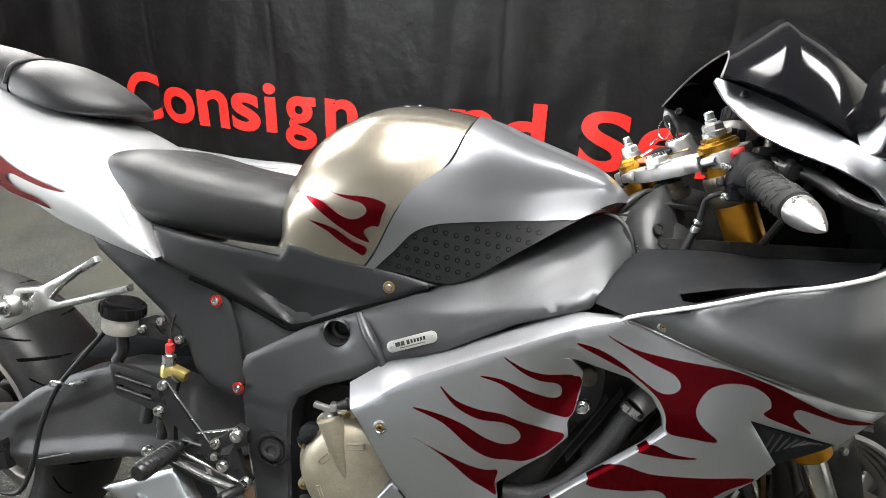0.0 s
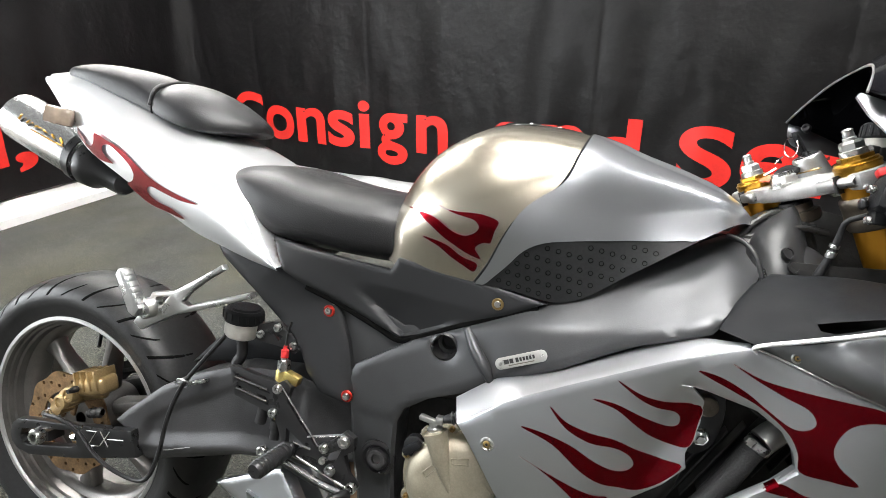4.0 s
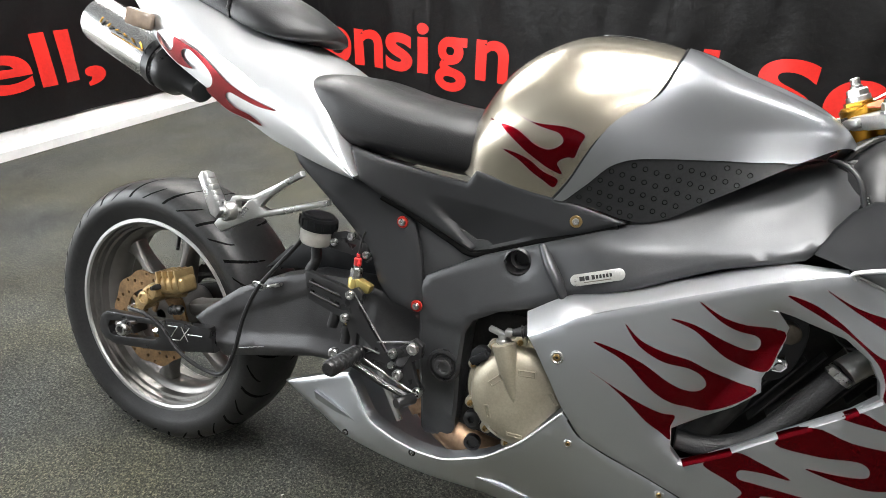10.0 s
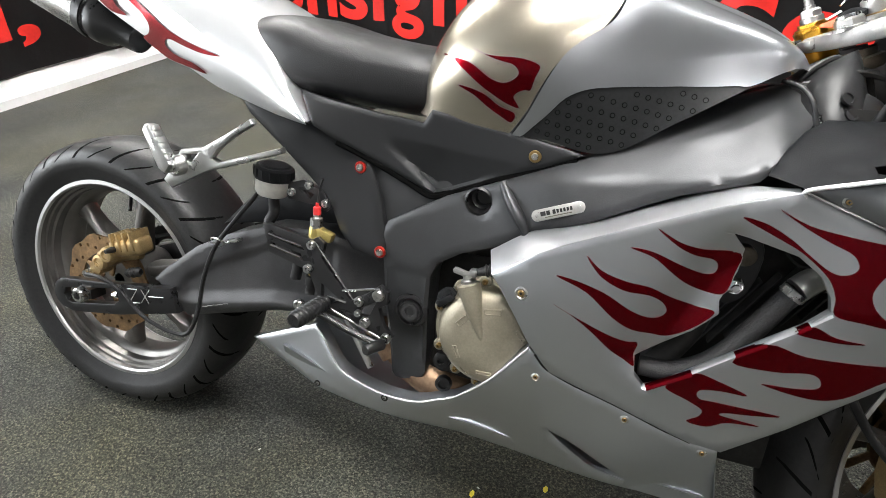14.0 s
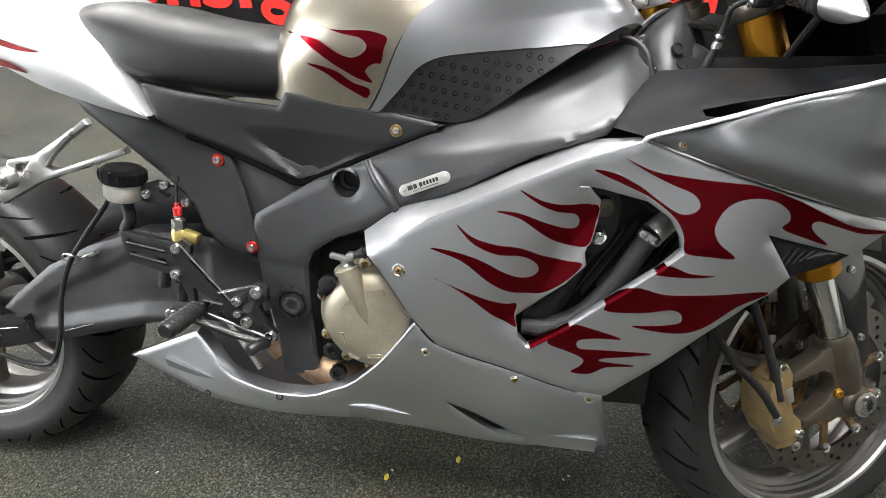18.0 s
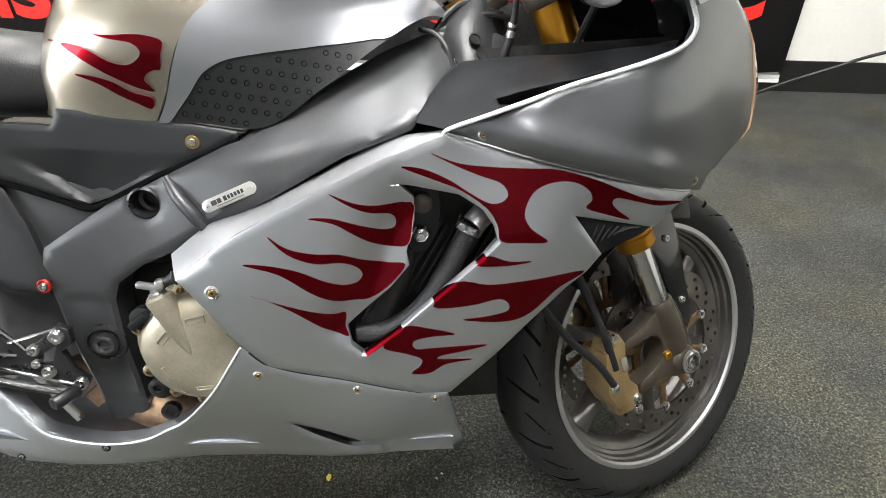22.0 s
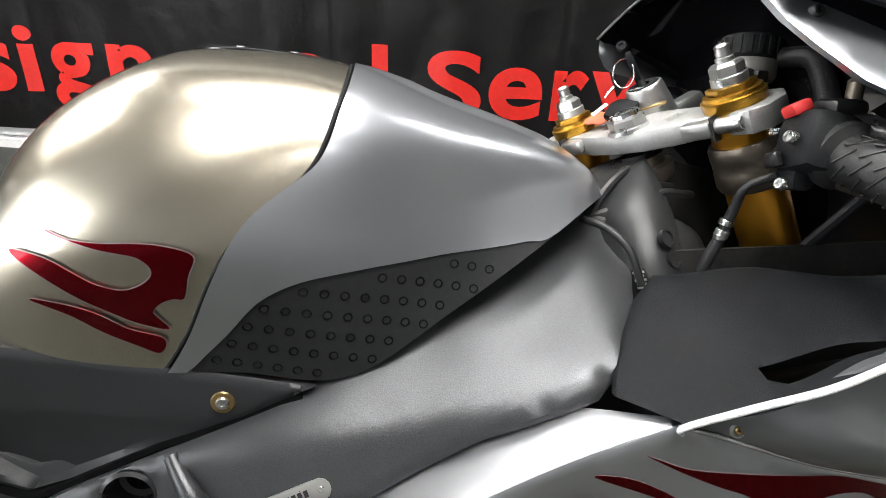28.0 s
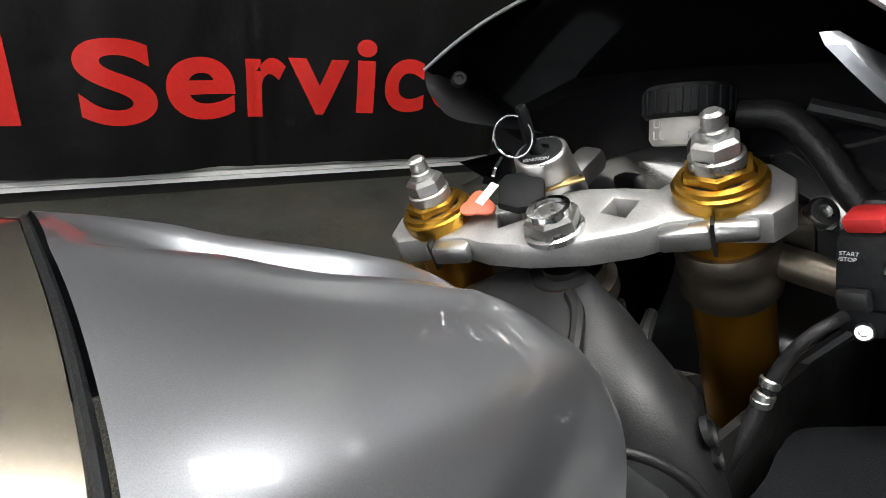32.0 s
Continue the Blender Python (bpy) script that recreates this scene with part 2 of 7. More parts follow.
# broad olive patches where the carpet is worn and stained
cno = cn.nodes.new("ShaderNodeTexNoise")
cno.inputs["Scale"].default_value, cno.inputs["Detail"].default_value = 1.7, 5.0
cn.links.new(cco.outputs["Object"], cno.inputs["Vector"])
crb = cn.nodes.new("ShaderNodeValToRGB")
crb.color_ramp.elements[0].position, crb.color_ramp.elements[0].color = 0.36, (0.90, 0.95, 1.05, 1)
crb.color_ramp.elements[1].position, crb.color_ramp.elements[1].color = 0.66, (1.08, 1.04, 0.82, 1)
cn.links.new(cno.outputs["Fac"], crb.inputs[0])
cmv = cn.nodes.new("ShaderNodeVectorMath")
cmv.operation = "MULTIPLY"
cn.links.new(cmu.outputs[0], cmv.inputs[0])
cn.links.new(crb.outputs[0], cmv.inputs[1])
cn.links.new(cmv.outputs[0], cb.inputs["Base Color"])


# ---- mesh helpers ----
def finish(name, me, material, parent=None, smooth=40, label=""):
    me.materials.append(material)
    if smooth:
        for p in me.polygons:
            p.use_smooth = True
        me.set_sharp_from_angle(angle=radians(smooth))
    ob = new(name, me)
    if parent is not None:
        ob.parent = parent
    if label:
        tagged(ob, label)
    return ob


def part(name, bm, material, parent=None, label="", smooth=40, m=None):
    """Links a bmesh as one mesh object under a thing or a part."""
    if m is not None:
        bm.transform(m)
    bmesh.ops.recalc_face_normals(bm, faces=bm.faces)
    me = bpy.data.meshes.new(name)
    bm.to_mesh(me)
    bm.free()
    return finish(name, me, material, parent, smooth, label)


def box(sx, sy, sz, m=None, bevel=0.0, seg=2):
    bm = bmesh.new()
    bmesh.ops.create_cube(bm, size=1)
    bm.transform(Matrix.Diagonal((sx, sy, sz, 1)))
    if bevel:
        bmesh.ops.bevel(bm, geom=bm.edges[:], offset=bevel, segments=seg, affect="EDGES", profile=0.5)
    if m is not None:
        bm.transform(m)
    return bm


def join(*bms):
    out = bmesh.new()
    for b in bms:
        me = bpy.data.meshes.new("tmp")
        b.to_mesh(me)
        out.from_mesh(me)
        b.free()
        bpy.data.meshes.remove(me)
    return out


def lathe(profile, n=32, m=None, closed=False):
    """Turned body about local z from (radius, z) pairs."""
    bm = bmesh.new()
    rings = []
    for r, z in profile:
        if r < 1e-6:
            rings.append([bm.verts.new((0, 0, z))])
        else:
            rings.append([bm.verts.new((r * math.cos(2 * math.pi * k / n), r * math.sin(2 * math.pi * k / n), z)) for k in range(n)])
    pairs = list(zip(rings, rings[1:] + ([rings[0]] if closed else [])))
    for a, b in pairs if closed else pairs[:len(rings) - 1]:
        for k in range(n):
            j = (k + 1) % n
            if len(a) == 1 and len(b) == 1:
                continue
            if len(a) == 1:
                bm.faces.new((a[0], b[k], b[j]))
            elif len(b) == 1:
                bm.faces.new((a[k], b[0], a[j]))
            else:
                bm.faces.new((a[k], b[k], b[j], a[j]))
    if m is not None:
        bm.transform(m)
    return bm


def along(p, q):
    """A pose at p whose z axis runs towards q."""
    p, q = Vector(p), Vector(q)
    return Matrix.Translation(p) @ (q - p).to_track_quat("Z", "Y").to_matrix().to_4x4()


def rod(p, q, r, r2=None, n=16, bevel=0.0):
    l = (Vector(q) - Vector(p)).length
    r2 = r if r2 is None else r2
    b = bevel
    prof = [(0, 0), (r - b, 0), (r, b), (r2, l - b), (r2 - b, l), (0, l)] if b else [(0, 0), (r, 0), (r2, l), (0, l)]
    return lathe(prof, n, along(p, q))


def spline(pts, step=8, closed=False):
    """Catmull-Rom through points of any dimension."""
    p = [Vector(q) for q in pts]
    n = len(p)
    out = []
    for i in range(n if closed else n - 1):
        a = p[i - 1] if closed or i else p[i] * 2 - p[i + 1]
        b, c = p[i], p[(i + 1) % n]
        d = p[(i + 2) % n] if closed or i + 2 < n else c * 2 - b
        for k in range(step):
            t = k / step
            out.append(0.5 * ((2 * b) + (c - a) * t + (2 * a - 5 * b + 4 * c - d) * t * t + (3 * b - a - 3 * c + d) * t ** 3))
    if not closed:
        out.append(p[-1])
    return out


def tube(pts, r, n=10, step=6, smooth_path=True):
    """A pipe of radius r (or a list of radii at the points) along a spline."""
    path = spline(pts, step) if smooth_path else [Vector(p) for p in pts]
    rad = [r] * len(path) if not isinstance(r, (list, tuple)) else [float(np.interp(i, np.linspace(0, len(path) - 1, len(r)), r)) for i in range(len(path))]
    bm = bmesh.new()
    up = Vector((0.13, 0.31, 0.94))
    rings = []
    for i, p in enumerate(path):
        d = (path[min(i + 1, len(path) - 1)] - path[max(i - 1, 0)]).normalized()
        u = up - d * up.dot(d)
        if u.length < 1e-3:
            u = Vector((1, 0, 0)) - d * d.x
        u.normalize()
        up = u
        v = d.cross(u)
        rings.append([bm.verts.new(p + (u * math.cos(a) + v * math.sin(a)) * rad[i]) for a in (2 * math.pi * k / n for k in range(n))])
    for a, b in zip(rings, rings[1:]):
        for k in range(n):
            bm.faces.new((a[k], a[(k + 1) % n], b[(k + 1) % n], b[k]))
    bm.faces.new(rings[0][::-1])
    bm.faces.new(rings[-1])
    return bm


def plate(pts, y0, y1, bevel=0.0, holes=(), rounded=0, m=None):
    """A flat plate in the x-z plane between two depths, with its outline and holes."""
    from mathutils.geometry import delaunay_2d_cdt
    loops = [list(pts)] + [list(h) for h in holes]
    if rounded:
        loops = [[tuple(v) for v in spline([(x, z) for x, z in l], rounded, True)] for l in loops]
    co, ed, fa = [], [], []
    for l in loops:
        s = len(co)
        co += [Vector(p) for p in l]
        ed += [(s + i, s + (i + 1) % len(l)) for i in range(len(l))]
    v, e, f, *_ = delaunay_2d_cdt(co, ed, fa, 0, 1e-6)
    tri = [t for t in f if inside(sum((v[i] for i in t), Vector((0, 0))) / len(t), loops)]
    bm = bmesh.new()
    a = [bm.verts.new((p.x, y0, p.y)) for p in v]
    b = [bm.verts.new((p.x, y1, p.y)) for p in v]
    cnt = {}
    for t in tri:
        bm.faces.new([a[i] for i in t])
        bm.faces.new([b[i] for i in reversed(t)])
        for i in range(len(t)):
            k = (t[i], t[(i + 1) % len(t)])
            cnt[k] = 1
    for i, j in list(cnt):
        if (j, i) not in cnt:
            bm.faces.new((a[j], a[i], b[i], b[j]))
    for x in [x for x in bm.verts if not x.link_faces]:
        bm.verts.remove(x)
    bmesh.ops.recalc_face_normals(bm, faces=bm.faces)
    if bevel:
        edges = [x for x in bm.edges if len(x.link_faces) == 2 and x.calc_face_angle(0) > 1.0 and abs(x.verts[0].co.y - x.verts[1].co.y) < 1e-6]
        bmesh.ops.bevel(bm, geom=edges, offset=bevel, segments=2, affect="EDGES", profile=0.5, clamp_overlap=True)
    if m is not None:
        bm.transform(m)
    return bm


def inside(p, loops):
    c = False
    for l in loops:
        for i in range(len(l)):
            x1, y1 = l[i][0], l[i][1]
            x2, y2 = l[i - 1][0], l[i - 1][1]
            if (y1 > p[1]) != (y2 > p[1]) and p[0] < (x2 - x1) * (p[1] - y1) / (y2 - y1) + x1:
                c = not c
    return c


def field(ctrl):
    """A smooth depth y over (x, z) that passes through the control points (x, z, y)."""
    c = np.array(ctrl, float)
    pts, n = c[:, :2], len(c)

    def u(r):
        return np.where(r > 1e-9, r * r * np.log(np.maximum(r, 1e-9)), 0)
    k = u(np.linalg.norm(pts[:, None] - pts[None], axis=2)) + 1e-4 * np.eye(n)
    q = np.c_[np.ones(n), pts]
    w = np.linalg.solve(np.block([[k, q], [q.T, np.zeros((3, 3))]]), np.r_[c[:, 2], 0, 0, 0])

    def depth(x, z):
        return float(u(np.linalg.norm(pts - [x, z], axis=1)) @ w[:n] + w[n] + w[n + 1] * x + w[n + 2] * z)
    return depth


def resample(loop, d):
    out = []
    n = len(loop)
    for i in range(n):
        a, b = Vector(loop[i]), Vector(loop[(i + 1) % n])
        k = max(1, int((b - a).length / d))
        out += [a.lerp(b, t / k) for t in range(k)]
    return out


def shell(outline, depth, holes=(), thick=0.006, roll=0.002, step=0.012, lift=0.0, soft=0, back=True, bumps=None):
    """A moulded panel over (x, z): a curved skin at depth(x, z), rolled at its edges, with thickness."""
    from mathutils.geometry import delaunay_2d_cdt
    loops = [list(outline)] + [list(h) for h in holes]
    if soft:
        loops = [[tuple(v) for v in spline(l, soft, True)] for l in loops]
    loops = [resample(l, step) for l in loops]
    co, ed = [], []
    for l in loops:
        s = len(co)
        co += l
        ed += [(s + i, s + (i + 1) % len(l)) for i in range(len(l))]
    nb = len(co)
    flat = [(p.x, p.y) for p in co]
    bx = np.array(flat)
    x0, z0, x1, z1 = *bx.min(0), *bx.max(0)
    if roll:
        for l in loops:
            n = len(l)
            for i in range(n):
                d = l[(i + 1) % n] - l[i - 1]
                if d.length < 1e-7:
                    continue
                nrm = Vector((-d.y, d.x)).normalized()
                for s in (1, -1):
                    q = l[i] + nrm * s * roll * 1.5
                    if inside(q, loops):
                        co.append(q)
    sa = np.array([flat[i] for i, j in ed])
    sd = np.array([flat[j] for i, j in ed]) - sa
    sl = np.maximum((sd ** 2).sum(1), 1e-12)

    def clear(x, z):
        w = np.array((x, z)) - sa
        k = np.clip((w * sd).sum(1) / sl, 0, 1)[:, None]
        return float(np.sqrt(((w - sd * k) ** 2).sum(1)).min())
    x = x0 + step / 2
    row = 0
    while x < x1:
        z = z0 + (step / 2 if row % 2 else 0)
        while z < z1:
            if inside((x, z), loops) and clear(x, z) > step * 0.5 + roll * 1.5:
                co.append(Vector((x, z)))
            z += step
        x += step
        row += 1
    v, e, f, ov, *_ = delaunay_2d_cdt(co, ed, [], 0, 1e-7)
    tri = [t for t in f if inside(sum((v[i] for i in t), Vector((0, 0))) / len(t), loops)]
    edge = set()
    for i, src in enumerate(ov):
        if any(s < nb for s in src):
            edge.add(i)
    bm = bmesh.new()
    front = []
    for i, p in enumerate(v):
        y = depth(p.x, p.y) - lift + (roll if i in edge else 0)
        if bumps and i not in edge:
            y += bumps(p.x, p.y)
        front.append(bm.verts.new((p.x, y, p.y)))
    rim = {}
    for t in tri:
        bm.faces.new([front[i] for i in t])
        for i in range(len(t)):
            rim[(t[i], t[(i + 1) % len(t)])] = 1
    backv = {}
    ee = [(i, j) for i, j in rim if (j, i) not in rim]
    if thick:
        for i, j in ee:
            for k in (i, j):
                if k not in backv:
                    backv[k] = bm.verts.new(front[k].co + Vector((0, thick, 0)))
            bm.faces.new((front[j], front[i], backv[i], backv[j]))
        if back:
            for i in range(len(v)):
                if i not in backv:
                    backv[i] = bm.verts.new(front[i].co + Vector((0, thick, 0)))
            for t in tri:
                bm.faces.new([backv[i] for i in reversed(t)])
    for w in [w for w in bm.verts if not w.link_faces]:
        bm.verts.remove(w)
    return bm


def loft(rings, closed=True, cap=True):
    bm = bmesh.new()
    vs = [[bm.verts.new(p) for p in r] for r in rings]
    n = len(vs[0])
    for a, b in zip(vs, vs[1:]):
        for k in range(n if closed else n - 1):
            j = (k + 1) % n
            bm.faces.new((a[k], a[j], b[j], b[k]))
    if cap and closed:
        bm.faces.new(vs[0][::-1])
        bm.faces.new(vs[-1])
    bmesh.ops.remove_doubles(bm, verts=bm.verts[:], dist=1e-5)
    return bm


def bolt(p, q, r=0.006, h=0.004, socket=True):
    """A round-headed socket bolt at p that faces away from q's direction vector."""
    prof = [(0, -0.004), (r * 1.0, -0.004), (r, h * 0.6), (r * 0.8, h), (r * 0.45, h), (r * 0.4, h * 0.35), (0, h * 0.35)]
    return lathe(prof, 16, along(p, Vector(p) + Vector(q)))


def letters(text, size, m, material, name, parent, extrude=0.001, weight=0.0, width=0.0):
    cu = bpy.data.curves.new("text", "FONT")
    cu.body, cu.size, cu.extrude, cu.offset = text, size, extrude, weight
    cu.fill_mode = "FRONT"
    tmp = bpy.data.objects.new("text", cu)
    scene.collection.objects.link(tmp)
    bpy.context.view_layer.update()
    me = bpy.data.meshes.new_from_object(tmp.evaluated_get(bpy.context.evaluated_depsgraph_get()))
    bpy.data.objects.remove(tmp)
    if width:
        xs = [v.co.x for v in me.vertices]
        k = width / (max(xs) - min(xs))
        me.transform(Matrix.Diagonal((k, 1, 1, 1)) @ Matrix.Translation((-min(xs), 0, 0)))
    me.transform(m)
    return finish(name, me, material, parent, 0)

# ---- room ----
def slab(name, pts, z0, z1, material, label, cat):
    bm = bmesh.new()
    lo = [bm.verts.new((x, y, z0)) for x, y in pts]
    hi = [bm.verts.new((x, y, z1)) for x, y in pts]
    bm.faces.new(lo[::-1])
    bm.faces.new(hi)
    for i in range(len(pts)):
        j = (i + 1) % len(pts)
        bm.faces.new((lo[i], lo[j], hi[j], hi[i]))
    return tagged(part(name, bm, material, smooth=0), label, cat, kind="structure")


# the back wall runs from WA to WB, the side wall from WA towards the camera
WA, WB = Vector((-2.46, 3.372)), Vector((5.2, 1.84))
WDIR = (WB - WA).normalized()
WNRM = Vector((WDIR.y, -WDIR.x))          # towards the room
H = 2.75


def on_wall(s, out=0.0):
    return WA + WDIR * s + WNRM * out


slab("floor", [(-2.6, -3.2), (5.4, -3.2), (5.4, 3.6), (-2.6, 3.6)], -0.05, 0.0, CARPET, "worn grey-green speckled loop carpet", "floor")
slab("ceiling", [(-2.6, -3.2), (5.4, -3.2), (5.4, 3.6), (-2.6, 3.6)], H, H + 0.05, CEILING, "unseen ceiling, set dark grey to cut bounced light, with ceiling lights", "ceiling")
slab("wall_north", [on_wall(-0.1), on_wall((WB - WA).length + 0.2), on_wall((WB - WA).length + 0.2, -0.1), on_wall(-0.1, -0.1)], 0, H, WHITE, "off-white painted wall behind a banner", "wall")
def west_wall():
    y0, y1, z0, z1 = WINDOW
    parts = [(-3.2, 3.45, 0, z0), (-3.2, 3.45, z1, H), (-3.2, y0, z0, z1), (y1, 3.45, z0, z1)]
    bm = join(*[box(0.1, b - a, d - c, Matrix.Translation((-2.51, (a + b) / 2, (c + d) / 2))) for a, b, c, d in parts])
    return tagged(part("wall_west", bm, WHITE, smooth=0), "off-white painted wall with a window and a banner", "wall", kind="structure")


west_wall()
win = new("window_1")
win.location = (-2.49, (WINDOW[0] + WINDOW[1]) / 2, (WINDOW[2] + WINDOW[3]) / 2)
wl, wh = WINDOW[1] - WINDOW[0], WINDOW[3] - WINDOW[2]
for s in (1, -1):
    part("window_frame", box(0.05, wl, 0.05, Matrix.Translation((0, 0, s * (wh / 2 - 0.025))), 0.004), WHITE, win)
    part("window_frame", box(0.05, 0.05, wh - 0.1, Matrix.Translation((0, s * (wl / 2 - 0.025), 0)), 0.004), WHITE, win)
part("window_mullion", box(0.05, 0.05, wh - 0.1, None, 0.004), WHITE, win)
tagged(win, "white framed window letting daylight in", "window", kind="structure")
slab("wall_east", [(5.2, -3.2), (5.3, -3.2), (5.3, 2.0), (5.2, 2.0)], 0, H, WHITE, "plain off-white painted wall", "wall")
slab("wall_south", [(-2.6, -3.3), (5.4, -3.3), (5.4, -3.2), (-2.6, -3.2)], 0, H, GREYWALL, "unseen wall, toned grey to limit the light it throws back", "wall")

# skirting: black vinyl on the open wall, a white two-step ledge under the banner
SPAN = 5.74                                # where the banner ends along the back wall


def strip(name, s0, s1, out, z0, z1, material, label):
    return slab(name, [on_wall(s0, out), on_wall(s1, out), on_wall(s1, 0.001), on_wall(s0, 0.001)], z0, z1, material, label, "baseboard")


LEDGE_END = 2.55                            # from here on a black base stands under the strip
strip("baseboard", SPAN + 0.0, 7.8, 0.012, 0.0, 0.16, BASE, "black vinyl cove base along the wall")
strip("trim", 0.0, LEDGE_END, 0.085, 0.0, 0.046, LEDGE, "low white strip along the foot of the wall")
strip("trim", 0.0, LEDGE_END, 0.028, 0.054, 0.105, LEDGE, "white laminate strip under the banner")
strip("baseboard", LEDGE_END, SPAN, 0.012, 0.0, 0.048, BASE, "black vinyl base under the white strip")
strip("trim", LEDGE_END, SPAN, 0.032, 0.050, 0.068, LEDGE, "white ridged strip under the banner")
strip("trim", LEDGE_END, SPAN, 0.026, 0.0715, 0.090, LEDGE, "white ridged strip under the banner")
slab("trim", [(-2.459, 0.2), (-2.34, 0.2), (-2.34, 3.3), (-2.459, 3.3)], 0, 0.05, LEDGE, "low white strip along the foot of the wall", "baseboard")
slab("trim", [(-2.459, 0.2), (-2.43, 0.2), (-2.43, 3.3), (-2.459, 3.3)], 0.05, 0.13, LEDGE, "white laminate strip under the banner", "baseboard")


# banner: one sheet of black vinyl that turns the corner, with folds
def banner_point(s, z):
    """s runs from the side wall (negative) past the corner (0) along the back wall."""
    hang = 0.5 + 0.5 * math.cos(z * 1.1)
    fold = 0.010 * math.sin(s * 5.1 + 0.8 * z) + 0.007 * math.sin(s * 12.7 + 2.1 * z) + 0.004 * math.sin(s * 23 - 3 * z)
    fold += 0.020 * noise.noise((s * 1.4, z * 1.1, 3.0)) + 0.010 * noise.noise((s * 4.5, z * 3.0, 7.0)) + 0.004 * noise.noise((s * 11 + 2 * z, z * 5.0, 1.0))
    for c in (0.78, 1.83, 3.38, 4.5):
        fold -= 0.010 * math.exp(-((s - c) / 0.012) ** 2)
    out = 0.055 + fold * hang
    r = 0.30
    if s > r:
        p = on_wall(s, out)
        return Vector((p.x, p.y, z))
    if s < -r:
        return Vector((-2.46 + out, 3.372 + s, z))
    t = (s + r) / (2 * r)
    a = Vector((-2.46 + out, 3.372 - r))
    c = on_wall(r, out)
    k = Vector((-2.46 + out, 3.372 - out))
    p = a * (1 - t) ** 2 + k * 2 * t * (1 - t) + c * t * t
    return Vector((p.x, p.y, z))


def banner_bottom(s):
    return 0.112 + 0.003 * math.sin(s * 3.0) + 0.002 * math.sin(s * 7.7) + (0.03 if s < 0 else 0)


def build_banner():
    bm = bmesh.new()
    ss = np.linspace(-3.0, SPAN, 520)
    zs = np.linspace(0, 1, 60)
    grid = [[bm.verts.new(banner_point(s, banner_bottom(s) + k * (2.2 - banner_bottom(s)))) for k in zs] for s in ss]
    for a, b in zip(grid, grid[1:]):
        for k in range(len(zs) - 1):
            bm.faces.new((a[k], b[k], b[k + 1], a[k + 1]))
    bmesh.ops.solidify(bm, geom=bm.faces[:], thickness=0.002)
    ob = part("banner", bm, BANNER, smooth=80)
    return tagged(ob, "creased black vinyl banner with red lettering, hung round the corner", "banner")


banner = build_banner()


def banner_word(text, s0, s1, z, size, name="lettering", steps=1, weight=0.009):
    """A printed word that follows the sheet between two stations."""
    cu = bpy.data.curves.new("text", "FONT")
    cu.body, cu.size, cu.offset = text, size, weight
    cu.fill_mode = "FRONT"
    tmp = bpy.data.objects.new("text", cu)
    scene.collection.objects.link(tmp)
    bpy.context.view_layer.update()
    me = bpy.data.meshes.new_from_object(tmp.evaluated_get(bpy.context.evaluated_depsgraph_get()))
    bpy.data.objects.remove(tmp)
    bm = bmesh.new()
    bm.from_mesh(me)
    bmesh.ops.remove_doubles(bm, verts=bm.verts[:], dist=1e-5)
    bmesh.ops.triangulate(bm, faces=bm.faces[:])
    x0 = min(v.co.x for v in bm.verts)
    x1 = max(v.co.x for v in bm.verts)
    k = (s1 - s0) / (x1 - x0)
    for axis, lo, hi, d in ((0, x0, x1, 0.03 / k), (1, -0.3, 0.6, 0.03)):
        t = lo + d
        while t < hi:
            co, no = [0, 0, 0], [0, 0, 0]
            co[axis], no[axis] = t, 1
            bmesh.ops.bisect_plane(bm, geom=bm.verts[:] + bm.edges[:] + bm.faces[:], plane_co=co, plane_no=no)
            t += d
    for v in bm.verts:
        s = s0 + (v.co.x - x0) * k
        zz = z + v.co.y
        p = banner_point(s, zz)
        q = banner_point(s + 0.01, zz) - p
        n = Vector((q.y, -q.x, 0)).normalized()
        v.co = p + n * 0.0045
    return part(name, bm, RED, banner, smooth=80)


# ceiling lamps
def ceiling_lamp(x, y, lx, ly):
    ob = new("ceiling_light")
    ob.location = (x, y, H)
    fr = join(*[box(lx + 0.08, 0.04, 0.06, pose(0, s * (ly / 2 + 0.02), -0.03), 0.004) for s in (1, -1)], *[box(0.04, ly, 0.06, pose(s * (lx / 2 + 0.02), 0, -0.03), 0.004) for s in (1, -1)])
    part("frame", fr, CEILING, ob)
    part("diffuser", box(lx, ly, 0.02, pose(0, 0, -0.035), 0.002), LAMP, ob, "glowing white diffuser")
    tagged(ob, "grey framed rectangular ceiling light, switched on", "ceiling light", "ceiling lights")


for lx, ly, long, deep in LIGHTS:
    ceiling_lamp(lx, ly, long, deep)

banner_word("Sell,", -2.63, -1.52, 0.335, 0.40)


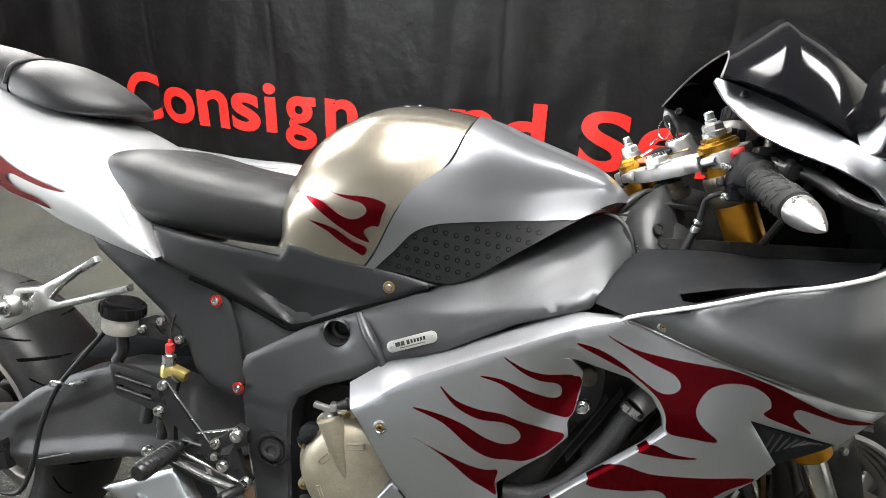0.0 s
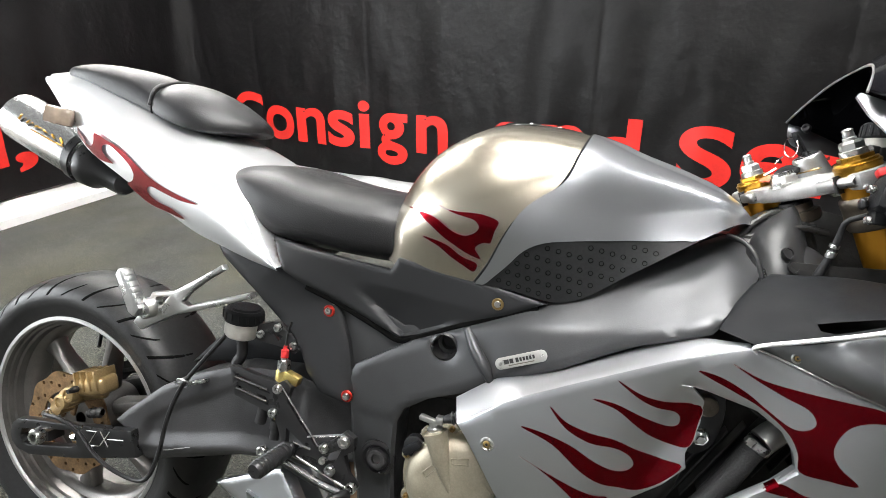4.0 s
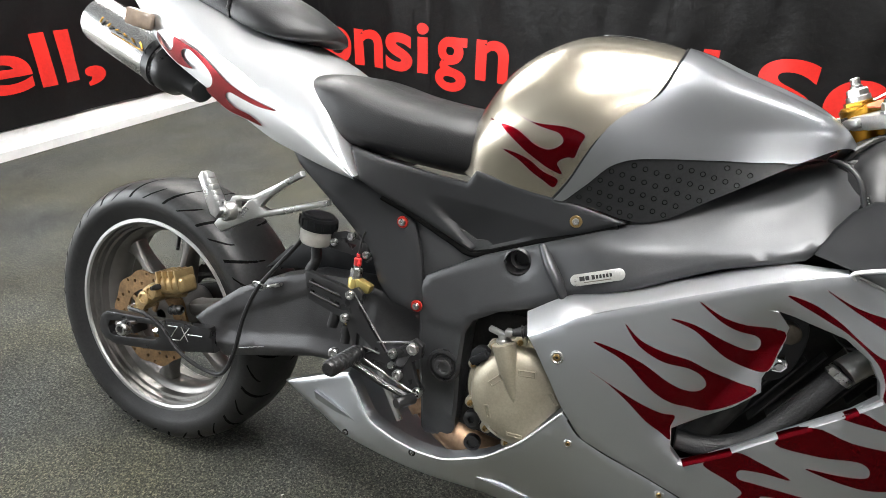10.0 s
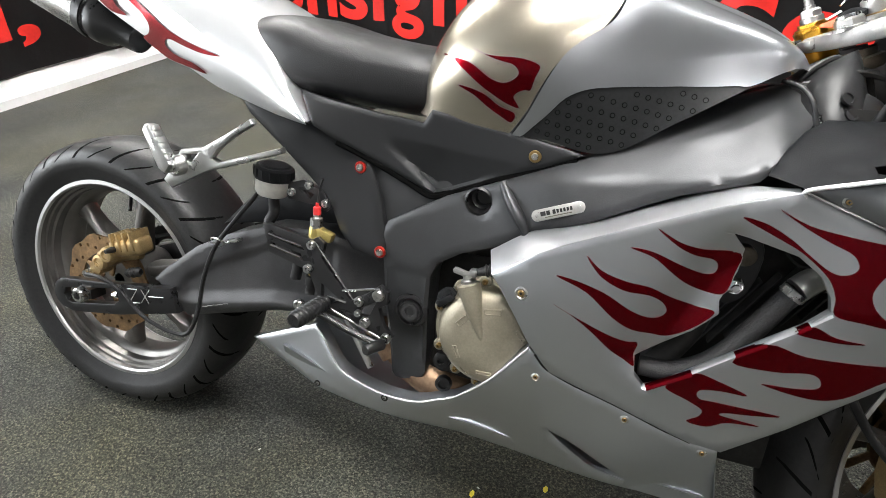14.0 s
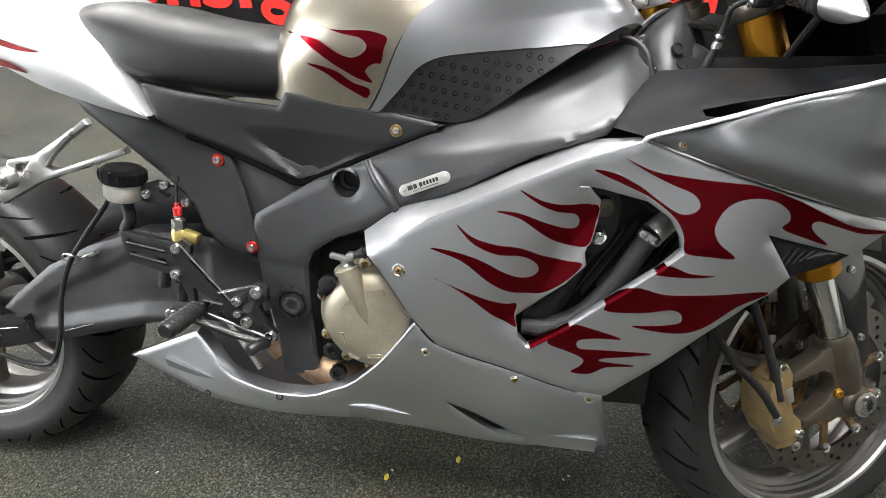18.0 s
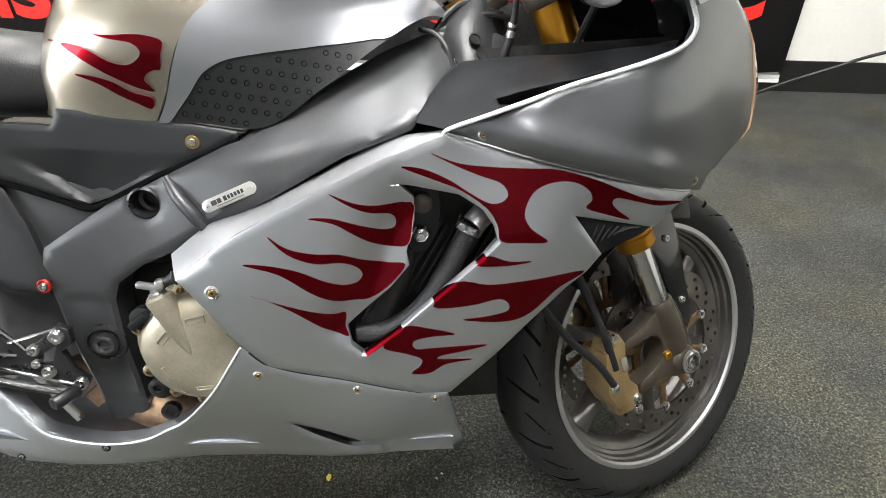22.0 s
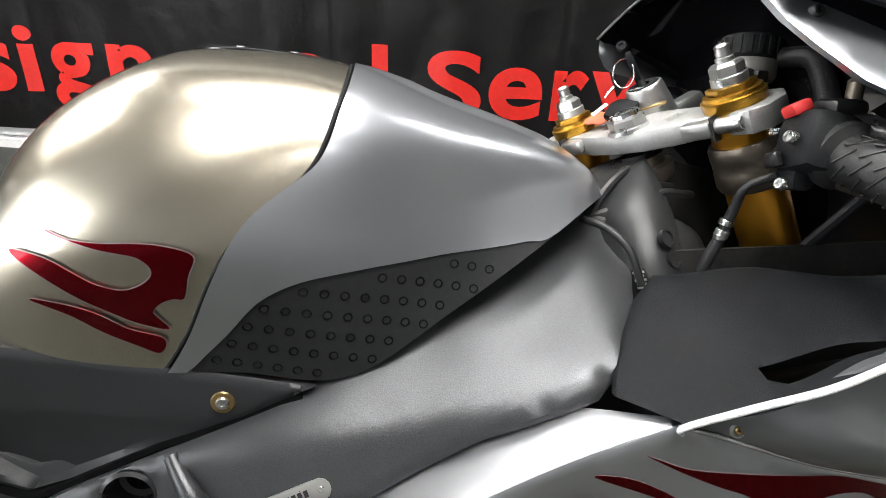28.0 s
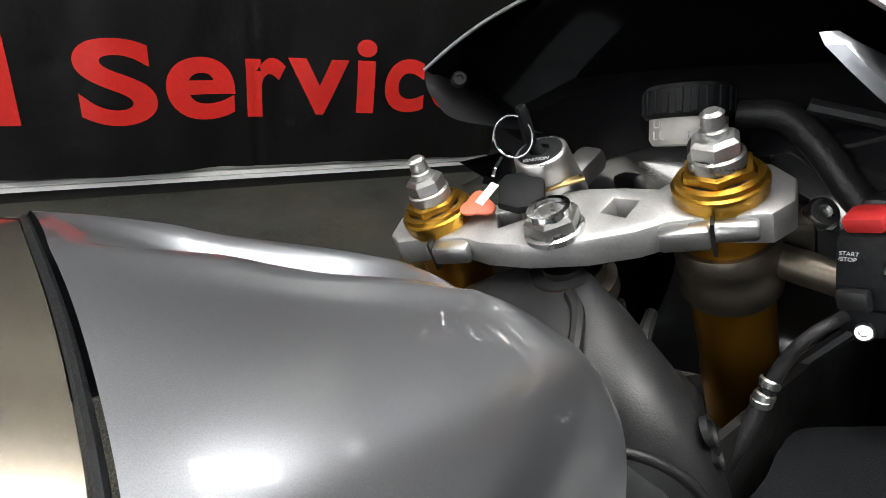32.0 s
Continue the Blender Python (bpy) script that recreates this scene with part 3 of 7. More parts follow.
def banner_letter(ch, s0, s1, z0, z1):
    """One printed letter that fills its field of the sheet."""
    cu = bpy.data.curves.new("text", "FONT")
    cu.body, cu.size, cu.offset = ch, 0.40, 0.010
    cu.fill_mode = "FRONT"
    tmp = bpy.data.objects.new("text", cu)
    scene.collection.objects.link(tmp)
    bpy.context.view_layer.update()
    me = bpy.data.meshes.new_from_object(tmp.evaluated_get(bpy.context.evaluated_depsgraph_get()))
    bpy.data.objects.remove(tmp)
    bm = bmesh.new()
    bm.from_mesh(me)
    bmesh.ops.remove_doubles(bm, verts=bm.verts[:], dist=1e-5)
    bmesh.ops.triangulate(bm, faces=bm.faces[:])
    bmesh.ops.delete(bm, geom=[v for v in bm.verts if not v.link_faces], context="VERTS")
    lo = [min(v.co[i] for v in bm.verts) for i in (0, 1)]
    hi = [max(v.co[i] for v in bm.verts) for i in (0, 1)]
    for v in bm.verts:
        v.co.x = s0 + (v.co.x - lo[0]) / (hi[0] - lo[0]) * (s1 - s0)
        v.co.y = z0 + (v.co.y - lo[1]) / (hi[1] - lo[1]) * (z1 - z0)
    for axis, a, b in ((0, s0, s1), (1, z0, z1)):
        t = a + .03
        while t < b:
            co, no = [0, 0, 0], [0, 0, 0]
            co[axis], no[axis] = t, 1
            bmesh.ops.bisect_plane(bm, geom=bm.verts[:] + bm.edges[:] + bm.faces[:], plane_co=co, plane_no=no)
            t += .03
    for v in bm.verts:
        p = banner_point(v.co.x, v.co.y)
        q = banner_point(v.co.x + 0.01, v.co.y) - p
        v.co = p + Vector((q.y, -q.x, 0)).normalized() * 0.0045
    part("letter", bm, RED, banner, smooth=80)


for ch, s0, s1, z0, z1 in (
        ("C", .500, .800, .295, .640), ("o", .822, 1.135, .298, .556), ("n", 1.168, 1.443, .305, .560), ("s", 1.474, 1.700, .305, .565), ("i", 1.737, 1.823, .313, .640), ("g", 1.880, 2.136, .222, .572), ("n", 2.200, 2.450, .322, .578), (",", 2.50, 2.60, .268, .392),
        ("a", 2.775, 3.035, .320, .585), ("n", 3.080, 3.350, .325, .590), ("d", 3.385, 3.648, .324, .655),
        ("S", 3.845, 4.115, .322, .652), ("e", 4.150, 4.415, .332, .588), ("r", 4.460, 4.630, .342, .590), ("v", 4.640, 4.905, .348, .592), ("i", 4.940, 5.030, .356, .684), ("c", 5.075, 5.285, .356, .604), ("e", 5.315, 5.555, .360, .612)):
    banner_letter(ch, s0, s1, z0, z1)

# ---- motorcycle: x forward, y away from the side that is seen, z up; it leans on its side stand ----
LEANS, RAKE, STEER = 13.735, 23.68, 26.57
BIKE = pose(0, 0, 0, -LEANS, 0, 0)
motorcycle = new("motorcycle")
motorcycle.matrix_world = BIKE
tagged(motorcycle, "silver sport motorcycle with red flame graphics, leaning on its side stand", "motorcycle")


# the bodywork sits a little inboard and lower than the wheels' datum
SETTLE = Matrix.Translation((-.0134, .008, -.0045)) @ Matrix.Diagonal((1.012, 1, 1, 1))


def mpart(name, bm, material, label="", smooth=40, parent=None, m=SETTLE):
    return part(name, bm, material, parent or motorcycle, label, smooth, m)


# -- side fairing --
FAIR = field([(.924, .553, -.233), (1.088, .391, -.215), (1.258, .740, -.248), (1.401, .699, -.242), (1.537, .66, -.196), (1.333, .608, -.246), (1.205, .758, -.252), (1.377, .63, -.24), (.974, .586, -.238), (1.177, .63, -.236), (.84, .58, -.215)])
CREASE = [(.878, .568), (.941, .616), (1.009, .652), (1.085, .688), (1.149, .718), (1.213, .742)]
FAIR_EDGE = CREASE + [(1.217, .743), (1.303, .712), (1.393, .684), (1.512, .652), (1.537, .646), (1.488, .604), (1.372, .635), (1.414, .577), (1.395, .554), (1.369, .534), (1.325, .487), (1.279, .434), (1.216, .371), (1.175, .374), (1.134, .386), (1.065, .409), (1.006, .426), (.976, .436), (.964, .449), (.939, .48), (.917, .516), (.894, .55)]
VENT = [(1.160, .6835), (1.177, .681), (1.23, .669), (1.258, .650), (1.272, .628), (1.277, .610), (1.257, .584), (1.194, .525), (1.121, .458), (1.102, .448), (1.087, .463), (1.083, .49), (1.114, .519), (1.144, .546), (1.168, .576), (1.165, .593), (1.177, .635), (1.177, .665)]


def vent_roll(x, z):
    """The rear half of the panel dips towards the air outlet."""
    a, b = Vector((1.085, .487)), Vector((1.177, .66))
    d = abs((Vector((x, z)) - a).cross((b - a).normalized()))
    t = (Vector((x, z)) - a).dot((b - a).normalized()) / (b - a).length
    fade = max(0, min(1, (1.12 - t) / .16)) * max(0, min(1, (t + .14) / .16))
    return 0.012 * fade * math.exp(-(d / 0.03) ** 2) if x < 1.18 else 0.0


def fair_depth(x, z):
    return FAIR(x, z) + vent_roll(x, z)


side_fairing = mpart("side_fairing", shell(FAIR_EDGE, fair_depth, [VENT], thick=0.012, roll=0.0012), SILVER, "silver side fairing with red flames and an air outlet")


def ribbon(a, b, steps=6, rows=4, arch=0.0, m=None):
    """A strip between two rails of 3D points, with an arch across it."""
    pa, pb = spline(a, steps), spline(b, steps)
    bm = bmesh.new()
    g = []
    for p, q in zip(pa, pb):
        g.append([bm.verts.new(p.lerp(q, k / rows) + Vector((0, -arch * 4 * (k / rows) * (1 - k / rows), arch * 3 * (k / rows) * (1 - k / rows)))) for k in range(rows + 1)])
    for u, w in zip(g, g[1:]):
        for k in range(rows):
            bm.faces.new((u[k], u[k + 1], w[k + 1], w[k]))
    if m is not None:
        bm.transform(m)
    return bm


TOPRAIL = [(.866, -.190, .592), (.925, -.192, .633), (1.008, -.192, .665), (1.085, -.194, .701), (1.150, -.20, .731), (1.213, -.243, .746)]
shoulder = ribbon([(x, fair_depth(x, z) + .001, z) for x, z in CREASE], TOPRAIL, arch=0.001)
bmesh.ops.solidify(shoulder, geom=shoulder.faces[:], thickness=0.004)
# same paint as the side, made brighter to carry the overhead glare
mpart("fairing_shoulder", shoulder, TAIL_LIT_SILVER, parent=side_fairing)
VL = [(1.280, .606), (1.257, .582), (1.194, .523), (1.121, .456), (1.100, .446)]
lip = ribbon([(x, FAIR(x, z) - .003, z) for x, z in VL], [(x - .002, FAIR(x, z) + .006, z + .0028) for x, z in VL], arch=0.001)
bmesh.ops.solidify(lip, geom=lip.faces[:], thickness=0.002)
mpart("vent_lip", lip, TAIL_LIT_SILVER, parent=side_fairing)


def flame(outline, depth, parent, soft=4, lift=0.0012, name="flame"):
    mpart(name, shell(outline, depth, thick=0.0006, roll=0, step=0.008, lift=lift, soft=soft, back=False), FLAME, parent=parent)


def pinstripe(outline, depth, parent, soft=4, lift=0.0009, w=0.0007):
    """A thin pale outline just under a flame's edge."""
    l = [Vector(v) for v in spline(outline, soft, True)]
    n = len(l)
    area = sum(l[i - 1].cross(l[i]) for i in range(n))
    sg = 1 if area > 0 else -1
    bm = bmesh.new()
    g = []
    for i in range(n):
        d = l[(i + 1) % n] - l[i - 1]
        if d.length < 1e-6:
            continue
        nr = Vector((d.y, -d.x)).normalized() * sg
        q = l[i] + nr * w
        p = l[i] - nr * w
        g.append([bm.verts.new((p.x, depth(p.x, p.y) - lift, p.y)), bm.verts.new((q.x, depth(q.x, q.y) - lift, q.y))])
    for i in range(len(g)):
        a, b = g[i - 1], g[i]
        bm.faces.new((a[0], a[1], b[1], b[0]))
    mpart("pinstripe", bm, OUTLINE, parent=parent)


F1 = [(1.078, .676), (1.105, .663), (1.133, .658), (1.174, .658), (1.174, .633), (1.168, .604), (1.147, .601), (1.125, .608), (1.105, .621), (1.08, .638), (1.051, .646), (1.078, .645), (1.113, .633), (1.139, .625), (1.152, .627), (1.154, .638), (1.146, .646), (1.125, .649), (1.103, .658)]
F2 = [(1.001, .626), (1.022, .609), (1.053, .6), (1.084, .597), (1.115, .585), (1.142, .579), (1.163, .577), (1.142, .549), (1.116, .530), (1.095, .529), (1.072, .532), (1.045, .546), (1.008, .575), (.967, .59), (.995, .588), (1.031, .578), (1.062, .562), (1.085, .554), (1.101, .555), (1.109, .565), (1.102, .578), (1.084, .586), (1.053, .587), (1.022, .601)]
F3 = [(.969, .548), (1.003, .534), (1.04, .52), (1.068, .512), (1.083, .511), (1.081, .492), (1.084, .476), (1.068, .485), (1.05, .496), (1.022, .519), (.994, .537)]
F4A = [(1.198, .721), (1.231, .707), (1.274, .701), (1.316, .698), (1.348, .695), (1.394, .68), (1.433, .662), (1.476, .644), (1.527, .635), (1.492, .634), (1.457, .644), (1.427, .653), (1.42, .647), (1.429, .636), (1.448, .621), (1.418, .631), (1.386, .644), (1.392, .654), (1.387, .667), (1.367, .679)]
F4B = [(1.34, .68), (1.318, .669), (1.308, .643), (1.317, .623), (1.338, .605), (1.309, .605), (1.281, .608), (1.276, .629), (1.263, .651), (1.233, .674), (1.207, .686), (1.164, .705), (1.189, .702), (1.218, .688), (1.238, .674), (1.264, .658), (1.28, .658), (1.288, .668), (1.279, .682), (1.254, .692), (1.226, .705)]
F5 = [(1.266, .588), (1.291, .58), (1.32, .579), (1.292, .574), (1.250, .575)]
F6 = [(1.227, .552), (1.268, .547), (1.319, .551), (1.391, .557), (1.357, .535), (1.322, .5), (1.288, .489), (1.234, .495), (1.266, .499), (1.292, .506), (1.292, .519), (1.278, .525), (1.243, .517), (1.196, .517)]
F7 = [(1.16, .489), (1.186, .485), (1.224, .473), (1.194, .471), (1.169, .465), (1.171, .452), (1.195, .452), (1.266, .453), (1.233, .444), (1.206, .439), (1.202, .433), (1.248, .43), (1.211, .424), (1.189, .41), (1.164, .411), (1.176, .423), (1.178, .435), (1.158, .445), (1.129, .456), (1.138, .471)]
for fl in (F1, F2, F3, F4A + F4B, F5, F6, F7):
    flame(fl, fair_depth, side_fairing)
    pinstripe(fl, fair_depth, side_fairing)
for a, b in (((1.105, .449), (1.155, .487)), ((1.197, .527), (1.226, .552)), ((1.252, .578), (1.262, .588))):
    pts = [Vector((a[0] + (b[0] - a[0]) * t, a[1] + (b[1] - a[1]) * t)) for t in (0, .25, .5, .75, 1)]
    rb = ribbon([(p.x + .001, FAIR(p.x, p.y) - .0052, p.y - .002) for p in pts], [(p.x - .0022, FAIR(p.x, p.y) + .005, p.y + .0026) for p in pts], 2, 3, .002)
    mpart("lip_flame", rb, FLAME, parent=side_fairing)

# -- belly pan --
BELLY = field([(.924, .40, -.205), (.545, .232, -.115), (1.10, .31, -.195), (1.17, .24, -.15), (.85, .25, -.14), (.40, .29, -.085), (.7, .30, -.16), (.53, .345, -.10)] + [(x, z, FAIR(x, z) + .002) for x, z in ((.955, .456), (.976, .434), (1.008, .422), (1.066, .406), (1.135, .383), (1.21, .368))])
BELLY_EDGE = [(.377, .278), (.532, .352), (.554, .332), (.595, .292), (.64, .283), (.700, .280), (.756, .283), (.80, .303), (.832, .323), (.888, .386), (.943, .468), (.952, .458), (.970, .438), (1.008, .4225), (1.066, .4060), (1.135, .3830), (1.177, .3715), (1.213, .3685), (1.224, .31), (1.238, .241), (1.221, .217), (1.11, .219), (.979, .226), (.855, .228), (.707, .229), (.597, .226), (.544, .226), (.456, .250)]
belly = mpart("belly_pan", shell(BELLY_EDGE, BELLY, [[(.984, .314), (1.012, .306), (1.038, .295), (1.075, .272), (1.111, .244), (1.085, .248), (1.055, .259), (1.02, .285)]], thick=0.01, roll=0.003), SILVER, "silver belly pan")
bellylip = ribbon([(x, BELLY(x, z) - .0005, z) for x, z in BELLY_EDGE[1:11]], [(x + .004, BELLY(x, z) + .02, z + .008) for x, z in BELLY_EDGE[1:11]], 4, 3, .001)
bmesh.ops.solidify(bellylip, geom=bellylip.faces[:], thickness=0.003)
mpart("belly_lip", bellylip, SILVER, parent=belly)
# thin white tube as the highlight along the belly pan's upper edge
mpart("belly_edge", tube([(x, BELLY(x, z) - .001, z) for x, z in BELLY_EDGE[1:11]], .0018, 6, 5), EDGE, "belly pan edge with its highlight painted on", parent=belly)
under = loft([[(x, -w, z), (x, -w * .6, z - .035), (x, 0, z - .05), (x, w * .6, z - .035), (x, w, z), (x, w + .01, z + .03), (x, -w - .01, z + .03)] for x, w, z in ((.46, .09, .26), (.60, .115, .232), (.85, .14, .234), (1.1, .15, .226), (1.222, .15, .224))])
mpart("belly_floor", under, SILVER, parent=belly)
nose = ribbon([(1.213, -.2, .364), (1.226, -.19, .30), (1.238, -.155, .243), (1.222, -.145, .218)], [(1.205, -.13, .372), (1.216, -.11, .31), (1.224, -.08, .25), (1.212, -.08, .215)], 4, 4, .006)
bmesh.ops.solidify(nose, geom=nose.faces[:], thickness=0.004)
mpart("belly_nose", nose, SILVER, parent=belly)
mpart("seam", tube([(x, BELLY(x, z) + .003, z) for x, z in BELLY_EDGE[11:17]], .0016, 6), INK, parent=belly)

# -- upper cowl --
COWL = field([(1.205, .758, -.252), (1.258, .740, -.252), (1.401, .699, -.248), (1.537, .66, -.196), (1.487, .852, -.245), (1.61, .82, -.15), (1.64, .74, -.12), (1.60, .68, -.14), (1.35, .785, -.262), (1.44, .745, -.268), (1.30, .745, -.262)])
COWL_EDGE = [(1.216, .746), (1.26, .761), (1.304, .776), (1.358, .793), (1.414, .808), (1.462, .822), (1.485, .834), (1.494, .851), (1.484, .876), (1.472, .894), (1.50, .905), (1.545, .895), (1.582, .868), (1.618, .825), (1.645, .765), (1.648, .713), (1.625, .69), (1.585, .665), (1.565, .640), (1.537, .648), (1.504, .656), (1.439, .675), (1.371, .694), (1.31, .713), (1.251, .732)]


def cowl_dip(x, z):
    """A scoop under the upper line of the cowl."""
    return -0.013 * math.exp(-((z - (.752 - .30 * (x - 1.251))) / .020) ** 2) * min(1, max(0, (x - 1.24) / .08)) * min(1, max(0, (1.56 - x) / .10))


cowl = mpart("upper_cowl", shell(COWL_EDGE, lambda x, z: COWL(x, z) + cowl_dip(x, z), thick=0.008, roll=0.0025), GREY, "gunmetal upper cowl round the headlight")
edge = [(1.2185, COWL(1.2185, .738) - .004, .738)] + [(x, COWL(x, z) - (.0095 if x < 1.31 else .0055 if x < 1.37 else .0040), z + .0015) for x, z in COWL_EDGE[:10]]
# thin white tube as the highlight along the cowl's upper line
mpart("cowl_rim", tube(edge, [.0012, .0024] + [.0027] * 9, 10, 8), EDGE, "cowl edge with its highlight painted on", parent=cowl)
mpart("cowl_seam", tube([(x, COWL(x, z) - .0005, z) for x, z in COWL_EDGE[19:]] + [(1.216, -.253, .744)], .0016, 6, 4), LIP, parent=cowl)
# the pillar of the cowl up to the screen, and the mirror's foot
PILLAR = field([(1.303, 1.032, -.15), (1.336, .98, -.20), (1.454, .929, -.242), (1.44, 1.03, -.17), (1.50, .90, -.235), (1.38, 1.0, -.185), (1.55, .89, -.19)])
PILLAR_EDGE = [(1.304, 1.037), (1.308, 1.043), (1.319, 1.038), (1.351, 1.024), (1.379, 1.008), (1.404, .993), (1.429, .976), (1.462, .955), (1.51, .925), (1.57, .90), (1.54, .885), (1.495, .872), (1.474, .894), (1.4542, .918), (1.4165, .938), (1.376, .953), (1.346, .970), (1.327, .993), (1.313, 1.014)]
mpart("cowl_pillar", shell(PILLAR_EDGE, PILLAR, thick=0.008, roll=0.0025), SILVER, "silver pillar beside the screen", parent=cowl)
mpart("screw", bolt((1.335, PILLAR(1.335, 1.02) - .001, 1.02), (0, -1, .2), .005), ANODISED, parent=cowl)
# far half of the cowl, mirrored
far = shell(COWL_EDGE, lambda x, z: COWL(x, z), thick=0.008, roll=0.0025, step=.02)
far.transform(Matrix.Diagonal((1, -1, 1, 1)))
mpart("cowl_far_side", far, GREY, parent=cowl)
farp = ribbon([(1.311, .187, 1.034), (1.335, .186, 1.026), (1.38, .19, 1.008), (1.45, .195, .975), (1.52, .19, .94)], [(1.308, .176, 1.012), (1.316, .158, .993), (1.36, .145, .982), (1.43, .135, .968), (1.50, .13, .94)], 8, 6, -.003)
bmesh.ops.solidify(farp, geom=farp.faces[:], thickness=0.004)
mpart("cowl_far_pillar", farp, GREY, "grey inner corner under the screen", 60, parent=cowl, m=Matrix.Identity(4))
NZ = [.664, .69, .713, .765, .825, .868, .895]
NX = [1.585, 1.625, 1.648, 1.645, 1.618, 1.582, 1.545]


def nose_point(z, u, out=0.0):
    """Rounded front of the cowl: u from -1 (seen side) to 1."""
    xe = float(np.interp(z, NZ, NX))
    ye = abs(COWL(xe, z)) + .002
    x = xe - .004 + .055 * math.cos(u * math.pi / 2) ** .7
    return Vector((x + out * .6, ye * u - (out if u < 0 else -out) * .8, z))


front = loft([[nose_point(z, u) for u in np.linspace(-1, 1, 25)] for z in np.linspace(.664, .895, 16)], closed=False, cap=False)
bmesh.ops.solidify(front, geom=front.faces[:], thickness=0.004)
mpart("nose", front, GREY, "rounded gunmetal nose", 60, parent=cowl)
lens = loft([[nose_point(z, u0 + (u1 - u0) * k / 12, .0022) for k in range(13)] for z, u0, u1 in ((.696, -.80, -.45), (.712, -.88, -.3), (.74, -.93, -.15), (.77, -.94, -.1), (.80, -.93, -.1), (.83, -.90, -.2), (.853, -.86, -.4), (.868, -.80, -.6))], closed=False, cap=False)
bmesh.ops.solidify(lens, geom=lens.faces[:], thickness=0.003)
mpart("headlight", lens, LAMPLENS, "pale copper-tinted headlight lens", 60, parent=cowl)

# -- smoked screen --
RAW = Matrix.Identity(4)
SX, SZC, SZE = [0, .22, .42, .68, 1], [1.090, 1.136, 1.105, 1.050, .955], [1.034, 1.010, .976, .930, .890]


def screen_point(u, v):
    """u across from side to side, v from the rear lip forward."""
    w = .174 + .045 * math.sin(2.7 * v) - .14 * max(0.0, v - .4)
    zc, ze = float(np.interp(v, SX, SZC)), float(np.interp(v, SX, SZE))
    x = 1.307 + .29 * v + .038 * (1 - u * u) * (1 - .3 * v)
    return Vector((x, w * u + .008 * (1 - v), ze + (zc - ze) * (1 - abs(u) ** 2.4)))


sb = loft([[screen_point(u, v) for u in np.linspace(-1, 1, 33)] for v in spline([(0, 0), (.12, 0), (.22, 0), (.42, 0), (.68, 0), (1, 0)], 4) for v in (v[0],)], closed=False, cap=False)
bmesh.ops.solidify(sb, geom=sb.faces[:], thickness=0.003)
screen = mpart("windscreen", sb, SCREEN, "dark smoked double-bubble windscreen", 60, m=RAW)
mpart("screen_edge", tube([screen_point(u, -.005) for u in np.linspace(-1, 1, 15)], .0016, 6, 3), LIP, parent=screen, m=RAW)
for p in ((1.334, .169, 1.025), (1.481, .165, .973)):
    mpart("screen_screw", bolt(Vector(p), (-.5, -.8 if p[1] > 0 else .8, .2), .007, .005), ANODISED, parent=screen, m=RAW)
dashb = loft([[(x, y, z - .25 * y * y) for y in np.linspace(-.2, .2, 9)] for x, z in ((1.40, .93), (1.42, .985), (1.47, 1.02), (1.54, 1.0), (1.60, .93))], closed=False, cap=False)
bmesh.ops.solidify(dashb, geom=dashb.faces[:], thickness=0.01)
mpart("dash_panel", dashb, GLOSS, "black instrument surround")
# inner walls of the cowl, black
for s in (-1, 1):
    wl = ribbon([(1.25, s * .232, .765), (1.36, s * .243, .79), (1.46, s * .232, .82), (1.49, s * .225, .85), (1.45, s * .225, .90), (1.36, s * .20, .95)], [(1.30, s * .12, .69), (1.42, s * .13, .68), (1.55, s * .12, .70), (1.60, s * .10, .80), (1.58, s * .1, .90), (1.50, s * .1, .98)], 5, 5)
    bmesh.ops.solidify(wl, geom=wl.faces[:], thickness=0.003)
    mpart("inner_wall", wl, PLASTIC, parent=cowl)

# -- inner cover between frame and cowl --
INNER = field([(1.18, .748, -.235), (1.215, .752, -.248), (1.245, .815, -.15), (1.34, .815, -.16), (1.44, .825, -.215), (1.36, .795, -.25), (1.30, .80, -.20), (1.25, .775, -.228), (1.48, .84, -.235)])
FOLD = [Vector(v) for v in spline([(1.205, .780), (1.223, .791), (1.265, .802), (1.323, .808), (1.40, .816)], 6)]
ARCH = [Vector(v) for v in spline([(1.228, .766), (1.253, .776), (1.286, .7865), (1.321, .794), (1.36, .802), (1.40, .811)], 6)]


def cover_relief(x, z):
    """The rounded fold of the cover and the raised lip over its opening."""
    p = Vector((x, z))
    fold = min((p - q).length for q in FOLD)
    arch = min((p - q).length for q in ARCH)
    grow = max(0, min(1, (x - 1.228) / .04))
    return -.007 * math.exp(-(fold / .013) ** 2) - .0065 * grow * math.exp(-(arch / .0055) ** 2)


INNER_EDGE = [(1.183, .753), (1.20, .778), (1.222, .801), (1.245, .816), (1.30, .820), (1.38, .822), (1.45, .830), (1.478, .836), (1.465, .822), (1.414, .805), (1.358, .79), (1.304, .774), (1.26, .759), (1.217, .748)]
INNER_GAP = [(1.276, .7725), (1.274, .7785), (1.30, .785), (1.33, .791), (1.365, .798), (1.395, .8045), (1.408, .8055), (1.36, .7935), (1.305, .7775), (1.288, .7725)]
inner = mpart("inner_cover", shell(INNER_EDGE, lambda x, z: INNER(x, z) + cover_relief(x, z), [INNER_GAP], thick=0.006, roll=0.001, step=.006), COVER, "black finely ribbed inner cover")
dark = plate([(1.22, .70), (1.55, .72), (1.55, .84), (1.25, .83)], -.12, -.115)
mpart("duct", dark, DARK, parent=inner)

